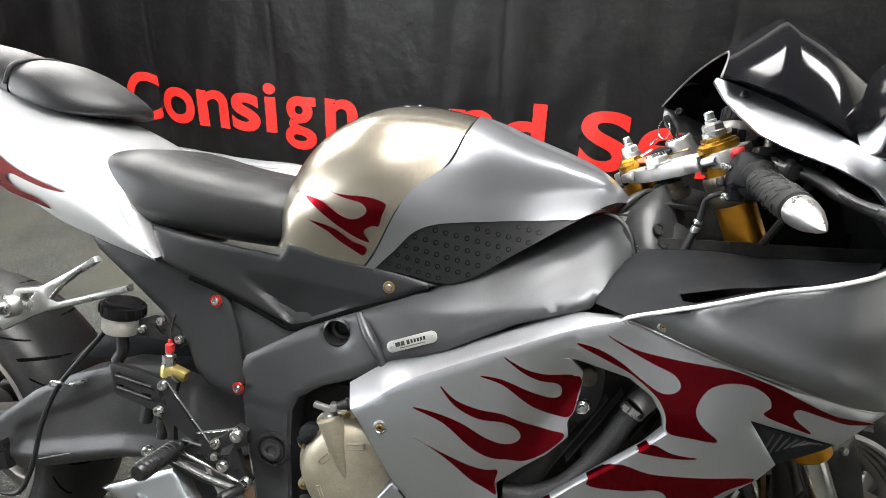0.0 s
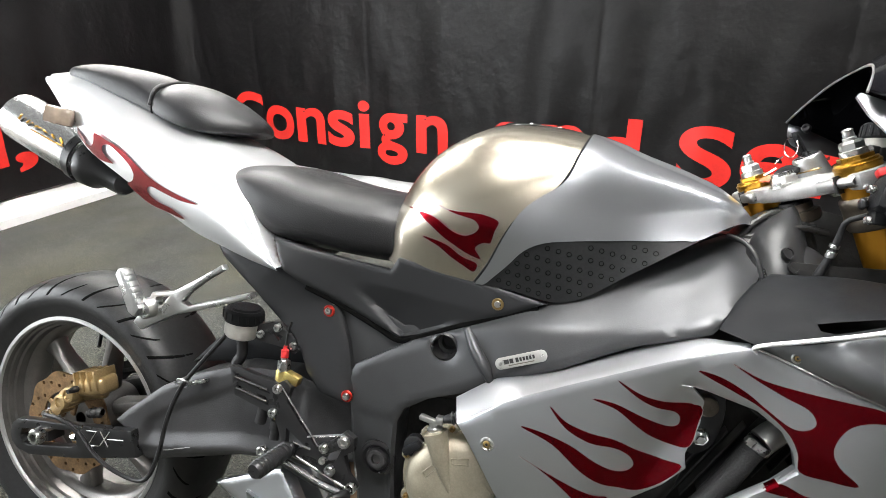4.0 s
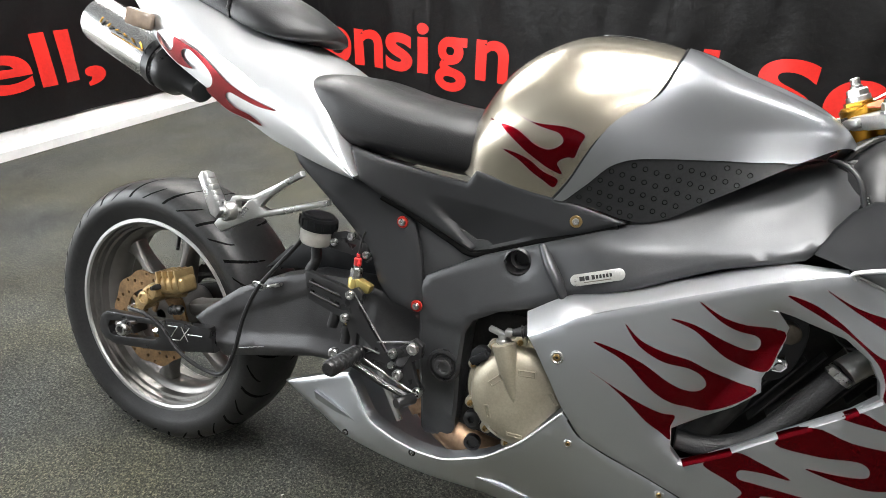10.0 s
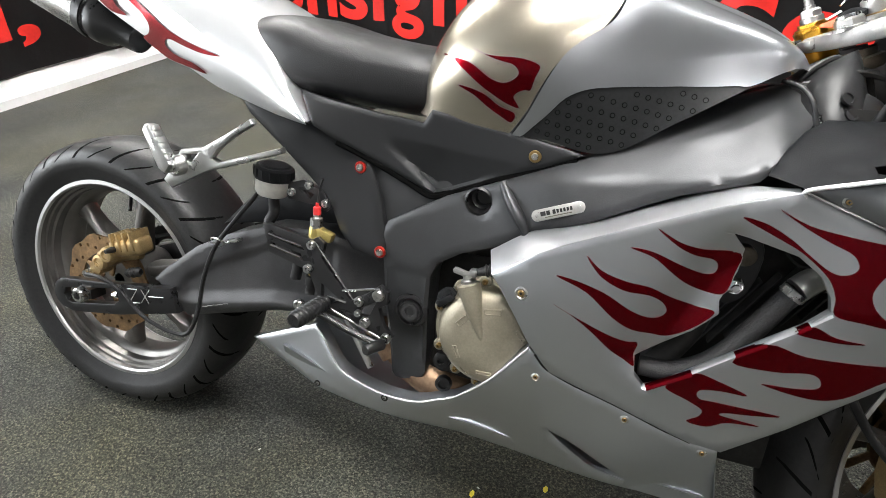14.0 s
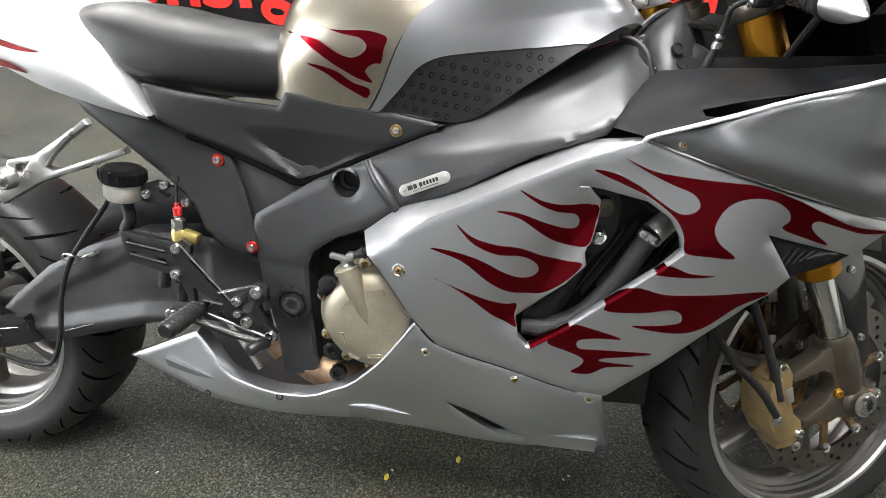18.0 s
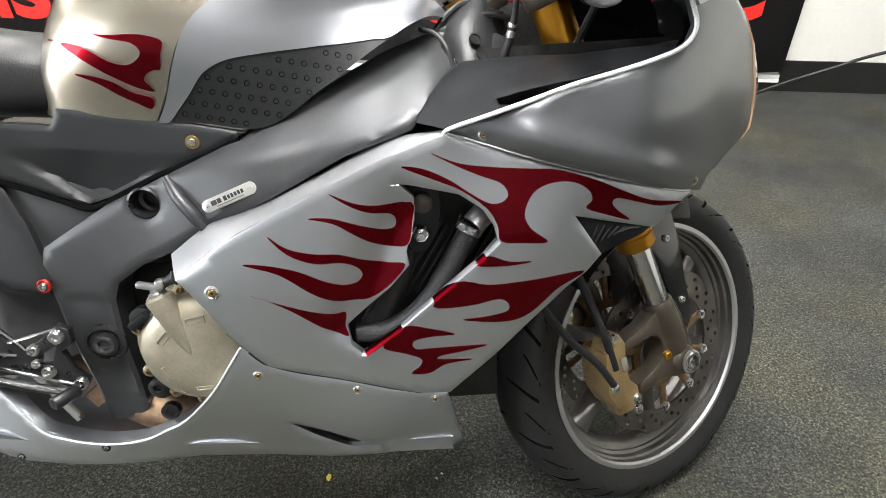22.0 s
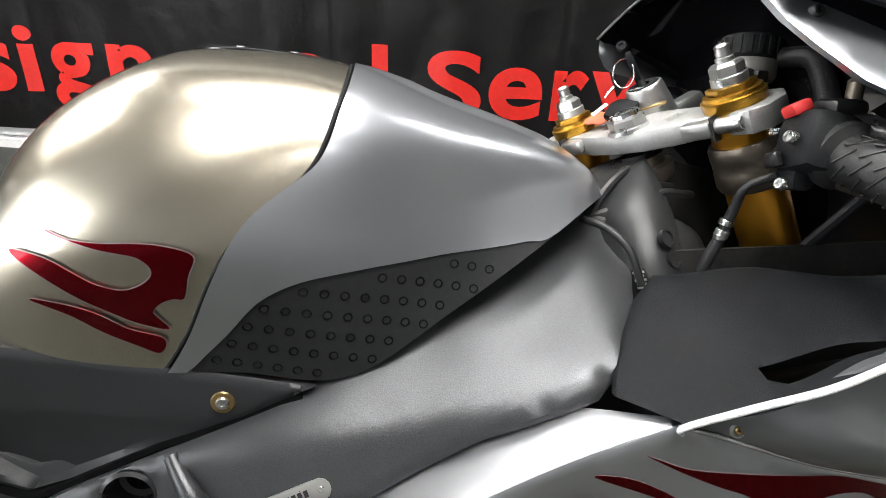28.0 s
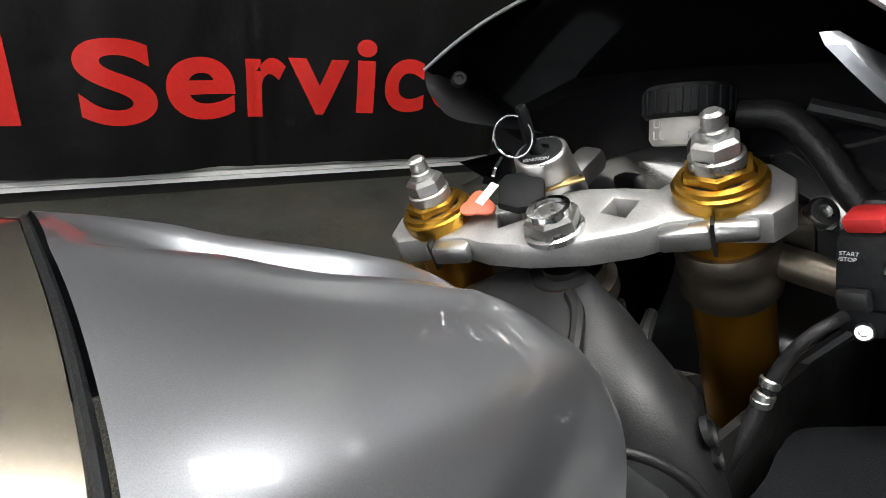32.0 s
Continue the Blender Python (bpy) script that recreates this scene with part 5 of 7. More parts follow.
def ring_plate(r0, r1, y0, y1, holes=(), petals=0, amp=0.0, n=96):
    outer = [((r1 + amp * math.cos(petals * a)) * math.cos(a), (r1 + amp * math.cos(petals * a)) * math.sin(a)) for a in (2 * math.pi * k / n for k in range(n))]
    loops = [[((r0) * math.cos(-a), r0 * math.sin(-a)) for a in (2 * math.pi * k / 48 for k in range(48))]]
    for x, z, r in holes:
        loops.append([(x + r * math.cos(-a), z + r * math.sin(-a)) for a in (2 * math.pi * k / 7 for k in range(7))])
    return plate(outer, y0, y1, 0, loops)


def wheel(name, label, parent, m, rim_r, half, tyre_r, tyre_half, spokes, hub_r, hub_half):
    """Cast wheel: rim with its lips, spokes and hub, and a tyre with grooves; the axle runs along y."""
    side = [(rim_r, half), (rim_r - .006, half + .001), (rim_r - .010, half - .002), (rim_r - .0105, half - .012), (rim_r - .015, half - .0135), (rim_r - .0155, half - .024), (rim_r - .021, half - .026), (rim_r - .0215, half * .42), (rim_r - .030, half * .36), (rim_r - .036, half * .22)]
    prof = [(r, -z) for r, z in side] + [(r, z) for r, z in reversed(side)] + [(rim_r - .004, half - .004), (rim_r - .012, half * .4), (rim_r - .012, -half * .4), (rim_r - .004, -half + .004)]
    w = part(name, lathe(prof, 96, m @ TURNED, True), RIM, parent, label, 50)
    for s in (-1, 1):
        lp = [(rim_r + .001, half - .001), (rim_r + .0005, half + .0025), (rim_r - .007, half + .003), (rim_r - .0105, half - .001), (rim_r - .008, half - .004)]
        part("rim_lip", lathe([(r, s * z) for r, z in lp], 96, m @ TURNED, True), LIP, w, "bare machined rim lip")
    for k in range(spokes):
        a = 2 * math.pi * (k + .3) / spokes
        sec = []
        for t in np.linspace(0, 1, 8):
            r = hub_r * .7 + (rim_r - .034 - hub_r * .7) * t
            wd = .020 - .008 * math.sin(t * 2.6) + .012 * max(0, t - .8) * 5
            dp = .030 - .012 * t
            y = 0
            ring = []
            for q in range(12):
                b = 2 * math.pi * q / 12
                cx, cy = wd * math.copysign(abs(math.cos(b)) ** .7, math.cos(b)), dp * math.copysign(abs(math.sin(b)) ** .7, math.sin(b))
                ring.append((r * math.cos(a) - cx * math.sin(a), cy, r * math.sin(a) + cx * math.cos(a)))
            sec.append(ring)
        part("spoke", loft(sec), RIM, w, m=m)
    part("hub", lathe([(.014, -hub_half), (hub_r * .75, -hub_half), (hub_r * .8, -hub_half + .006), (hub_r, -hub_half * .5), (hub_r, hub_half * .5), (hub_r * .8, hub_half), (.014, hub_half)], 40, m @ TURNED), RIM, w)
    # tyre: round crown
    tp = [(rim_r - .006, half - .004), (rim_r + .002, half + .002)]
    for t in np.linspace(0, 1, 9):
        a = t * math.pi / 2
        tp.append((rim_r + .012 + (tyre_r - rim_r - .012) * math.sin(a) ** 1.15, half + .004 + (tyre_half - half - .004) * math.sin(min(1, t * 3.2) * math.pi / 2) if t < .32 else tyre_half * math.cos((t - .32) / .68 * math.pi / 2) ** .72))
    prof = tp + [(r, -z) for r, z in reversed(tp[:-1])]
    tyre = part("tyre", lathe(prof, 128, m @ TURNED), RUBBER, w, "black road tyre with moulded grooves", 50)

    def crown(u):
        """Point of the section for u from -1 to 1 across the tread."""
        rr = [p[0] for p in prof[2:-2]]
        zz = [p[1] for p in prof[2:-2]]
        s = np.linspace(1, -1, len(rr))
        return float(np.interp(-u, -s, rr)), float(np.interp(-u, -s, zz))
    # strips lie on the tread; their dark colour paints the groove shade
    gro = []
    for k in range(36):
        for sd in (-1, 1):
            pts = []
            a0 = 2 * math.pi * (k + (.5 if sd > 0 else 0)) / 36
            long = .95 if k % 2 else .62
            for t in np.linspace(0, 1, 9):
                u = sd * (.06 + (long - .06) * t) if k % 2 else sd * (.30 + .42 * t)
                r, z = crown(u)
                a = a0 + .20 * t ** 1.3
                pts.append(((r + .0004) * math.cos(a), -z, (r + .0004) * math.sin(a), a))
            bm = bmesh.new()
            g = []
            for i, (x, y, zz, a) in enumerate(pts):
                wd = (.0038 if k % 2 else .0030) * (1 - .6 * abs(2 * i / 8 - 1) ** 3)
                d = Vector((-math.sin(a), 0, math.cos(a)))
                c = Vector((x, y, zz))
                inn = Vector((math.cos(a), 0, math.sin(a)))
                g.append([bm.verts.new(c - d * wd + inn * .0002), bm.verts.new(c + inn * .0006), bm.verts.new(c + d * wd + inn * .0002)])
            for p, q in zip(g, g[1:]):
                bm.faces.new((p[0], p[1], q[1], q[0]))
                bm.faces.new((p[1], p[2], q[2], q[1]))
            gro.append(bm)
    part("groove", join(*gro), GROOVE, tyre, "dark strips for the shade in the tread grooves", 0, m)
    return w


REAR = Matrix.Translation((0.002, .010, .316))
rear_wheel = wheel("rear_wheel", "grey cast rear wheel with a wide tyre", motorcycle, REAR, .226, .075, .309, .091, 6, .055, .06)
hol = [(rr * math.cos(a), rr * math.sin(a), .0042) for k in range(30) for rr, a in (((.082, .093, .103)[k % 3], 2 * math.pi * k / 30),)]
part("brake_disc", ring_plate(.070, .110, -.088, -.083, hol, 10, .003), RUST, rear_wheel, "drilled wavy rear disc, rusty gold", m=REAR)
for k in range(5):
    a = 2 * math.pi * k / 5
    part("carrier_arm", box(.06, .006, .012, pose(.05 * math.cos(a), -.084, .05 * math.sin(a), 0, -math.degrees(a), 0), .002), RUST, rear_wheel, m=REAR)
part("valve_stem", rod((.03, -.035, .19), (.045, -.055, .165), .004, bevel=.001), RUBBER, rear_wheel, m=REAR)

# ---- swingarm ----
SW = field([(.18, .38, -.122), (.45, .45, -.125), (.70, .45, -.118), (.30, .33, -.124), (.4, .53, -.115)])


def sw_ridge(x, z):
    """A raised rib low along the arm and a shallow recess above it."""
    lo = float(np.interp(x, [.22, .30, .46, .60], [.345, .352, .392, .40]))
    up = float(np.interp(x, [.22, .30, .46, .60], [.375, .425, .505, .52]))

    def step(q):
        return 1 / (1 + math.exp(-max(-40, min(40, q / .003))))
    return -.006 * math.exp(-((z - lo) / .011) ** 2) + .007 * step(z - lo - .016) * step(up - z) * step(x - .25) * step(.58 - x)


swing = mpart("swingarm", shell([(.175, .378), (.205, .405), (.281, .465), (.36, .505), (.447, .535), (.55, .543), (.66, .52), (.72, .47), (.70, .415), (.60, .392), (.463, .376), (.36, .345), (.255, .315), (.235, .325), (.22, .35)], SW, thick=.055, roll=.005, step=.0062, bumps=sw_ridge), SWING, "dark grey alloy swingarm, scuffed")
farm = shell([(-.05, .29), (-.05, .34), (.281, .45), (.447, .535), (.70, .52), (.72, .44), (.463, .376), (.255, .315)], lambda x, z: .075, thick=.05, roll=.004, step=.03)
mpart("far_arm", farm, SWING, parent=swing)
mpart("cross_brace", box(.12, .2, .10, pose(.50, 0, .46, 0, -12, 0), .02), SWING, parent=swing)
ext = plate([(-.079, .302), (-.072, .325), (-.055, .338), (-.02, .343), (.10, .357), (.232, .374), (.247, .324), (.10, .287), (-.029, .266), (-.06, .272), (-.075, .285)], -.140, -.122, .002, [[(-.052, .303), (-.045, .318), (-.03, .322), (.085, .343), (.098, .336), (.098, .318), (.085, .308), (-.03, .287), (-.045, .289)]])
extob = mpart("axle_plate", ext, ANODISED, "black extension plate with a slot", parent=swing)
mpart("axle_block", plate([(-.028, .296), (-.026, .316), (.020, .324), (.022, .303)], -.137, -.10, .002), ANODISED, parent=extob)
mpart("axle_nut", lathe([(.008, .012), (.0085, .018), (.013, .018), (.0165, .014), (.0165, 0), (0, 0)], 24, along((.0, -.135, .313), (.0, -1, .313))), STEEL, parent=extob)
mpart("adjuster", lathe([(0, .034), (.004, .034), (.004, .018), (.008, .017), (.008, .009), (.004, .008), (.004, 0), (0, 0)], 6, along((.078, -.134, .326), (.10, -.134, .331))), CHROME, parent=extob)
for zz, pts in enumerate((((.125, .352), (.150, .356), (.128, .322), (.155, .327)), ((.160, .358), (.178, .330)), ((.182, .362), (.158, .328)), ((.178, .346), (.215, .352)))):
    for p, q in zip(pts, pts[1:]):
        mpart("emblem_bar", rod((p[0], -.1405, p[1]), (q[0], -.1405, q[1]), .0009, n=6), PLATE, parent=extob)
for k in range(5):
    mpart("scratch", rod((.30 + .012 * k, SW(.3, .34) - .0075, .349 + .004 * k), (.312 + .012 * k, SW(.31, .34) - .0078, .352 + .004 * k), .0006, n=5), ENGRAVE, parent=swing)

# rear caliper
cal = mpart("rear_caliper", join(box(.078, .046, .036, pose(.108, -.103, .430, 0, -14, 0), .010, 3), box(.046, .050, .040, pose(.060, -.105, .402, 0, -35, 0), .012, 3), rod((.075, -.100, .402), (.128, -.100, .418), .013, bevel=.003)), CALIPER, "gold finned rear brake caliper")
for k in range(4):
    mpart("caliper_rib", box(.0048, .050, .040, pose(.083 + .0165 * k, -.104, .437 + .0042 * k, 0, -14, 0), .0018), CALIPER, parent=cal)
for x, z in ((.072, .412), (.050, .392)):
    mpart("caliper_piston", lathe([(.0165, -.010), (.0165, .003), (.0150, .006), (.010, .007), (.009, .004), (0, .004)], 24, along((x, -.130, z), (x - .05, -1, z + .05))), CALIPER, parent=cal)
mpart("caliper_lug", lathe([(0, .01), (.014, .01), (.016, .004), (.016, -.02)], 20, along((.040, -.125, .378), (.040, -1, .378))), CALIPER, parent=cal)
mpart("banjo_bolt", lathe([(0, .012), (.008, .012), (.008, 0), (.010, -.002)], 6, along((.024, -.135, .366), (.024, -1, .366))), STEEL, parent=cal)
mpart("bleed_screw", lathe([(0, .02), (.004, .02), (.006, .01), (.007, 0)], 10, along((.085, -.126, .425), (.08, -1, .45))), RUBBER, parent=cal)
mpart("pin_boot", lathe([(.006, 0), (.010, .008), (.007, .014), (.011, .02), (.007, .026), (.011, .032), (.006, .04)], 14, along((.10, -.115, .372), (.17, -.115, .392))), RUBBER, parent=cal)
mpart("brake_line", tube([(.024, -.145, .366), (.07, -.150, .368), (.115, -.150, .352), (.150, -.150, .318), (.185, -.148, .296), (.235, -.146, .283), (.275, -.146, .292), (.300, -.144, .345), (.318, -.142, .42), (.345, -.138, .485), (.385, -.132, .540), (.43, -.125, .598), (.45, -.115, .64)], .0042, 8), HOSE, parent=cal)
mpart("line_clip", join(tube([(.335, -.142, .492), (.35, -.15, .505), (.365, -.142, .497), (.352, -.135, .484), (.337, -.140, .492)], .0018, 6), box(.035, .012, .006, pose(.375, -.128, .497, 0, -20, 0), .002)), STEEL, parent=cal)

# ---- passenger peg ----
peg = mpart("passenger_peg_bracket", plate([(.298, .615), (.313, .602), (.347, .620), (.383, .639), (.46, .664), (.528, .688), (.526, .697), (.46, .675), (.41, .659), (.397, .664), (.409, .678), (.440, .703), (.477, .727), (.472, .735), (.43, .708), (.382, .680), (.337, .671), (.325, .650)], -.202, -.186, .0035, [[(.347, .664), (.370, .668), (.357, .653), (.347, .655)]]), ALLOY, "polished alloy passenger peg bracket, peg folded up")
folded = mpart("folded_peg", plate([(.291, .700), (.297, .710), (.304, .710), (.341, .650), (.330, .634), (.318, .640)], -.232, -.212, .004), ALLOY, parent=peg)
for k in range(6):
    mpart("peg_tooth", box(.010, .018, .005, pose(.309 + .0052 * k, -.222, .704 - .0088 * k, 0, 58, 0), .0012), ALLOY, parent=peg)
mpart("peg_foot", lathe([(0, .014), (.014, .014), (.017, .010), (.017, -.012), (0, -.012)], 20, along((.335, -.205, .645), (.335, -1, .645))), ALLOY, parent=peg)
mpart("peg_pin", bolt((.335, -.220, .645), (0, -1, 0), .008, .004), STEEL, parent=peg)

# ---- rear brake and foot controls ----
resv = mpart("rear_reservoir", lathe([(0, 0), (.024, 0), (.028, .006), (.029, .030), (0, .030)], 28, pose(.475, -.150, .606, 0, 8, 0)), MILK, "milky brake fluid reservoir with a black cap")
mpart("reservoir_cap", lathe([(.031, .028), (.0325, .032), (.0325, .046), (.029, .050), (.026, .050), (.024, .053), (0, .053)], 28, pose(.475, -.150, .606, 0, 8, 0)), PLASTIC, "black ribbed cap", parent=resv)
for k in range(16):
    a = 2 * math.pi * k / 16
    mpart("cap_rib", box(.003, .003, .014, pose(.475 + .0322 * math.cos(a) + .005, -.150 + .0322 * math.sin(a), .645 - .0045 * math.cos(a)), .0008), PLASTIC, parent=resv)
mpart("reservoir_strap", plate([(.500, .628), (.535, .640), (.575, .622), (.588, .600), (.578, .592), (.55, .600), (.505, .603)], -.150, -.144, .0012, [[(.535, .622), (.555, .618), (.548, .609)]]), ANODISED, parent=resv)
for x, z in ((.514, .616), (.546, .632), (.577, .606)):
    mpart("strap_bolt", bolt((x, -.151, z), (0, -1, 0), .007, .005), STEEL, parent=resv)
mpart("reservoir_hose", tube([(.478, -.150, .602), (.480, -.152, .575), (.472, -.155, .555), (.49, -.160, .535), (.525, -.162, .525), (.535, -.165, .50), (.530, -.166, .47)], .0095, 12), HOSE, parent=resv)
rearset = mpart("rearset_plate", plate([(.474, .560), (.482, .562), (.566, .548), (.578, .555), (.590, .545), (.585, .52), (.640, .455), (.665, .470), (.690, .492), (.706, .484), (.705, .462), (.690, .452), (.700, .420), (.716, .404), (.708, .390), (.690, .392), (.655, .415), (.60, .420), (.578, .440), (.570, .470), (.560, .492), (.485, .512)], -.176, -.164, .0015, [[(.486, .548), (.545, .536), (.552, .528), (.487, .541)], [(.489, .530), (.545, .520), (.55, .508), (.492, .522)], [(.585, .475), (.62, .452), (.600, .440), (.585, .448)], [(.66, .447), (.685, .462), (.672, .432), (.655, .432)]]), ANODISED, "black machined rearset plate")
for a, b in (((.486, .545), (.548, .534)), ((.489, .526), (.547, .514)), ((.575, .545), (.645, .458)), ((.60, .455), (.632, .450)), ((.588, .437), (.705, .396)), ((.625, .47), (.692, .488))):
    mpart("machined_edge", rod((a[0], -.1768, a[1]), (b[0], -.1768, b[1]), .0022, n=8), CHROME, parent=rearset)
for x, z, r in ((.568, .540, .008), (.561, .497, .008), (.690, .476, .010), (.656, .458, .008), (.668, .423, .009), (.706, .402, .009), (.655, .437, .006)):
    mpart("bolt", bolt((x, -.178, z), (0, -1, 0), r, .006), STEEL, parent=rearset)
mc = mpart("brake_cylinder", join(lathe([(.007, 0), (.0095, .004), (.0095, .05), (.0115, .055), (.0115, .085), (.009, .09), (0, .09)], 20, along((.560, -.160, .478), (.566, -.160, .58))), box(.036, .018, .018, pose(.580, -.160, .556, 0, 18, 0), .005)), PALEGOLD, "gold brake cylinder with a red bleed cap")
mpart("pressure_switch", lathe([(.010, 0), (.011, .004), (.010, .02), (.006, .022), (.006, .03), (0, .03)], 6, along((.566, -.160, .562), (.567, -.160, .62))), STEEL, parent=mc)
mpart("bleed_cap", lathe([(.0065, 0), (.0065, .012), (.003, .014), (.003, .02), (0, .02)], 12, along((.567, -.160, .588), (.5675, -.160, .62))), REDPLASTIC, "red bleed cap", parent=mc)
mpart("switch_wire", tube([(.568, -.160, .608), (.572, -.160, .635), (.580, -.165, .650)], .0018, 6), WIRE, parent=mc)
mpart("push_rod", lathe([(.006, 0), (.011, .004), (.011, .018), (.008, .022), (.008, .035), (0, .035)], 14, along((.560, -.160, .480), (.556, -.170, .43))), RUBBER, parent=mc)
footpeg = mpart("rider_peg", lathe([(0, 0), (.011, 0), (.0130, .003), (.0130, .078), (.011, .082), (.008, .082), (.008, .095), (0, .095)], 24, along((.583, -.258, .440), (.595, -.168, .443))), ANODISED, "black knurled foot peg")
for k in range(9):
    q = .005 + .0082 * k
    mpart("peg_knurl", lathe([(.0130, 0), (.0146, .0015), (.0146, .004), (.0130, .0055)], 20, along((.583 + .0115 * q / .1, -.258 + q, .440 + .003 * q / .1), (.595, -.168, .443))), ANODISED, parent=footpeg)
lever = mpart("brake_lever", join(tube([(.560, -.190, .435), (.60, -.193, .425), (.65, -.192, .408), (.705, -.190, .396)], [.006, .007, .0065, .006], 10), lathe([(0, 0), (.008, 0), (.0095, .002), (.0095, .034), (.008, .036), (0, .036)], 16, along((.690, -.222, .398), (.706, -.19, .398)))), ANODISED, "black rear brake lever with a knurled tip")
mpart("lever_pivot", bolt((.553, -.192, .434), (0, -1, 0), .010, .005), STEEL, parent=lever)
mpart("lever_highlight", tube([(.572, -.198, .437), (.61, -.200, .428), (.655, -.199, .411), (.70, -.197, .399)], .0025, 8), CHROME, parent=lever)

# ---- engine ----
engine = mpart("engine_block", join(box(.40, .24, .26, pose(.93, .02, .42), .02), box(.22, .22, .26, pose(1.02, .02, .60, 0, 25, 0), .02), box(.16, .20, .12, pose(.80, 0, .60), .02)), DARK, "grimy black engine block")
CX, CZ = .874, .445
clutch = mpart("clutch_cover", lathe([(0, .034), (.040, .033), (.060, .030), (.074, .022), (.081, .010), (.083, .0), (.090, -.003), (.091, -.03)], 64, along((CX, -.163, CZ), (CX, -1, CZ))), ENGINE, "champagne-coloured clutch cover", 50)
mpart("release_neck", lathe([(.001, 0), (.0085, .03), (.0145, .065), (.0172, .090), (.0180, .096), (.0180, .101), (.014, .103), (0, .103)], 24, along((.873, -.194, .436), (.838, -.186, .530))), ENGINE, parent=clutch)
for a in (100, 128, 160, 205, 236, 262, 300):
    q = radians(a)
    mpart("cover_lug", lathe([(.010, -.006), (.0095, .003), (.008, .004), (0, .004)], 16, along((CX + .088 * math.cos(q), -.163, CZ + .088 * math.sin(q)), (CX + .088 * math.cos(q), -1, CZ + .088 * math.sin(q)))), ENGINE, parent=clutch)
    mpart("cover_bolt", bolt((CX + .088 * math.cos(q), -.167, CZ + .088 * math.sin(q)), (0, -1, 0), .0048, .005), BRASS, parent=clutch)
for x, z, tilt, w, h in ((.836, .4725, -48, .022, .010), (.881, .497, -8, .026, .010), (.831, .4185, 70, .022, .007), (.925, .469, 50, .020, .008), (.877, .392, -4, .024, .007), (.845, .388, 35, .018, .006)):
    d = math.hypot(x - CX, z - CZ)
    y = -.163 - float(np.interp(d, [0, .040, .060, .074, .081], [.034, .033, .030, .022, .010]))
    fr = plate([(-w / 2, -h / 2), (w / 2, -h / 2), (w / 2, h / 2), (-w / 2, h / 2)], -.0012, .004, .0004, [[(-w / 2 + .002, -h / 2 + .002), (-w / 2 + .002, h / 2 - .002), (w / 2 - .002, h / 2 - .002), (w / 2 - .002, -h / 2 + .002)]], m=Matrix.Translation((x, y, z)) @ pose(0, 0, 0, 0, tilt, 0))
    mpart("cover_pocket", fr, ENGINE, parent=clutch)
mpart("release_arm", join(lathe([(.010, 0), (.0115, .003), (.0115, .006), (.008, .008), (.008, .014), (0, .014)], 16, along((.838, -.186, .531), (.834, -.185, .552))), box(.030, .010, .009, pose(.828, -.188, .548, 0, 12, 0), .003), box(.012, .014, .012, pose(.845, -.19, .552), .003)), ALLOY, parent=clutch)
mpart("clutch_cable", tube([(.846, -.19, .552), (.862, -.19, .558), (.89, -.185, .566), (.94, -.16, .585)], [.004, .0075, .0085, .006], 12), RUBBER, parent=clutch)
for k in range(5):
    mpart("boot_rib", lathe([(.0080, 0), (.0098, .001), (.0098, .003), (.0080, .004)], 14, along((.862 + .006 * k, -.190 + .001 * k, .558 + .0017 * k), (.89, -.185, .566))), RUBBER, parent=clutch)
mpart("oil_filler", join(lathe([(.017, 0), (.017, .012), (.014, .014), (0, .014)], 18, along((.803, -.160, .492), (.797, -1, .52))), box(.030, .012, .012, pose(.802, -.180, .494, 0, -38, 0), .003)), PLASTIC, "black oil filler cap", parent=engine)
mpart("block_boss", lathe([(.0135, 0), (.0135, .010), (.010, .012), (.006, .012), (.0055, .007), (0, .007)], 20, along((.7994, -.155, .378), (.7994, -1, .378))), CASTBLACK, parent=engine)
mpart("sight_bolt", lathe([(.016, 0), (.016, .008), (.011, .010), (.007, .010), (.006, .006), (0, .006)], 20, along((.800, -.150, .372), (.80, -1, .372))), ANODISED, parent=engine)
mpart("exhaust_header", tube([(.68, -.06, .33), (.74, -.085, .30), (.82, -.10, .285), (.92, -.10, .29), (1.05, -.08, .33)], .033, 18), HEADER, "heat-stained exhaust pipe", parent=engine)
mpart("exhaust_joint", tube([(.60, -.05, .42), (.65, -.07, .37), (.69, -.08, .32)], [.03, .034, .03], 16), HEADER, parent=engine)
mpart("exhaust_band", lathe([(.034, 0), (.037, .003), (.037, .014), (.034, .017)], 24, along((.665, -.072, .352), (.69, -.08, .32))), BROWNALLOY, parent=engine)
mpart("linkage_rod", rod((.60, -.12, .40), (.66, -.13, .31), .006), ALLOY, parent=engine)
# behind the air outlet
rad = mpart("radiator_side", box(.26, .01, .34, pose(1.19, -.12, .57, 0, 30, 0), .002), DARK, "black radiator side in the air outlet")
HOSEPATH = [(1.0924, -0.192, 0.4650), (1.1298, -0.192, 0.4663), (1.1679, -0.192, 0.4849), (1.1958, -0.192, 0.5144), (1.2197, -0.192, 0.5530), (1.2403, -0.192, 0.5930), (1.2525, -0.192, 0.6135)]
mpart("radiator_hose", tube(HOSEPATH, .0142, 20, 10), BRAID, "thick woven rubber coolant hose", parent=rad)
for k in range(13):
    q = Vector((1.128 + .020 * k, -.150, .515 + .0115 * k))
    mpart("radiator_fin", box(.0022, .02, .13, pose(q.x, q.y, q.z, 0, 30, 0), .0006, 1), FIN, parent=rad)
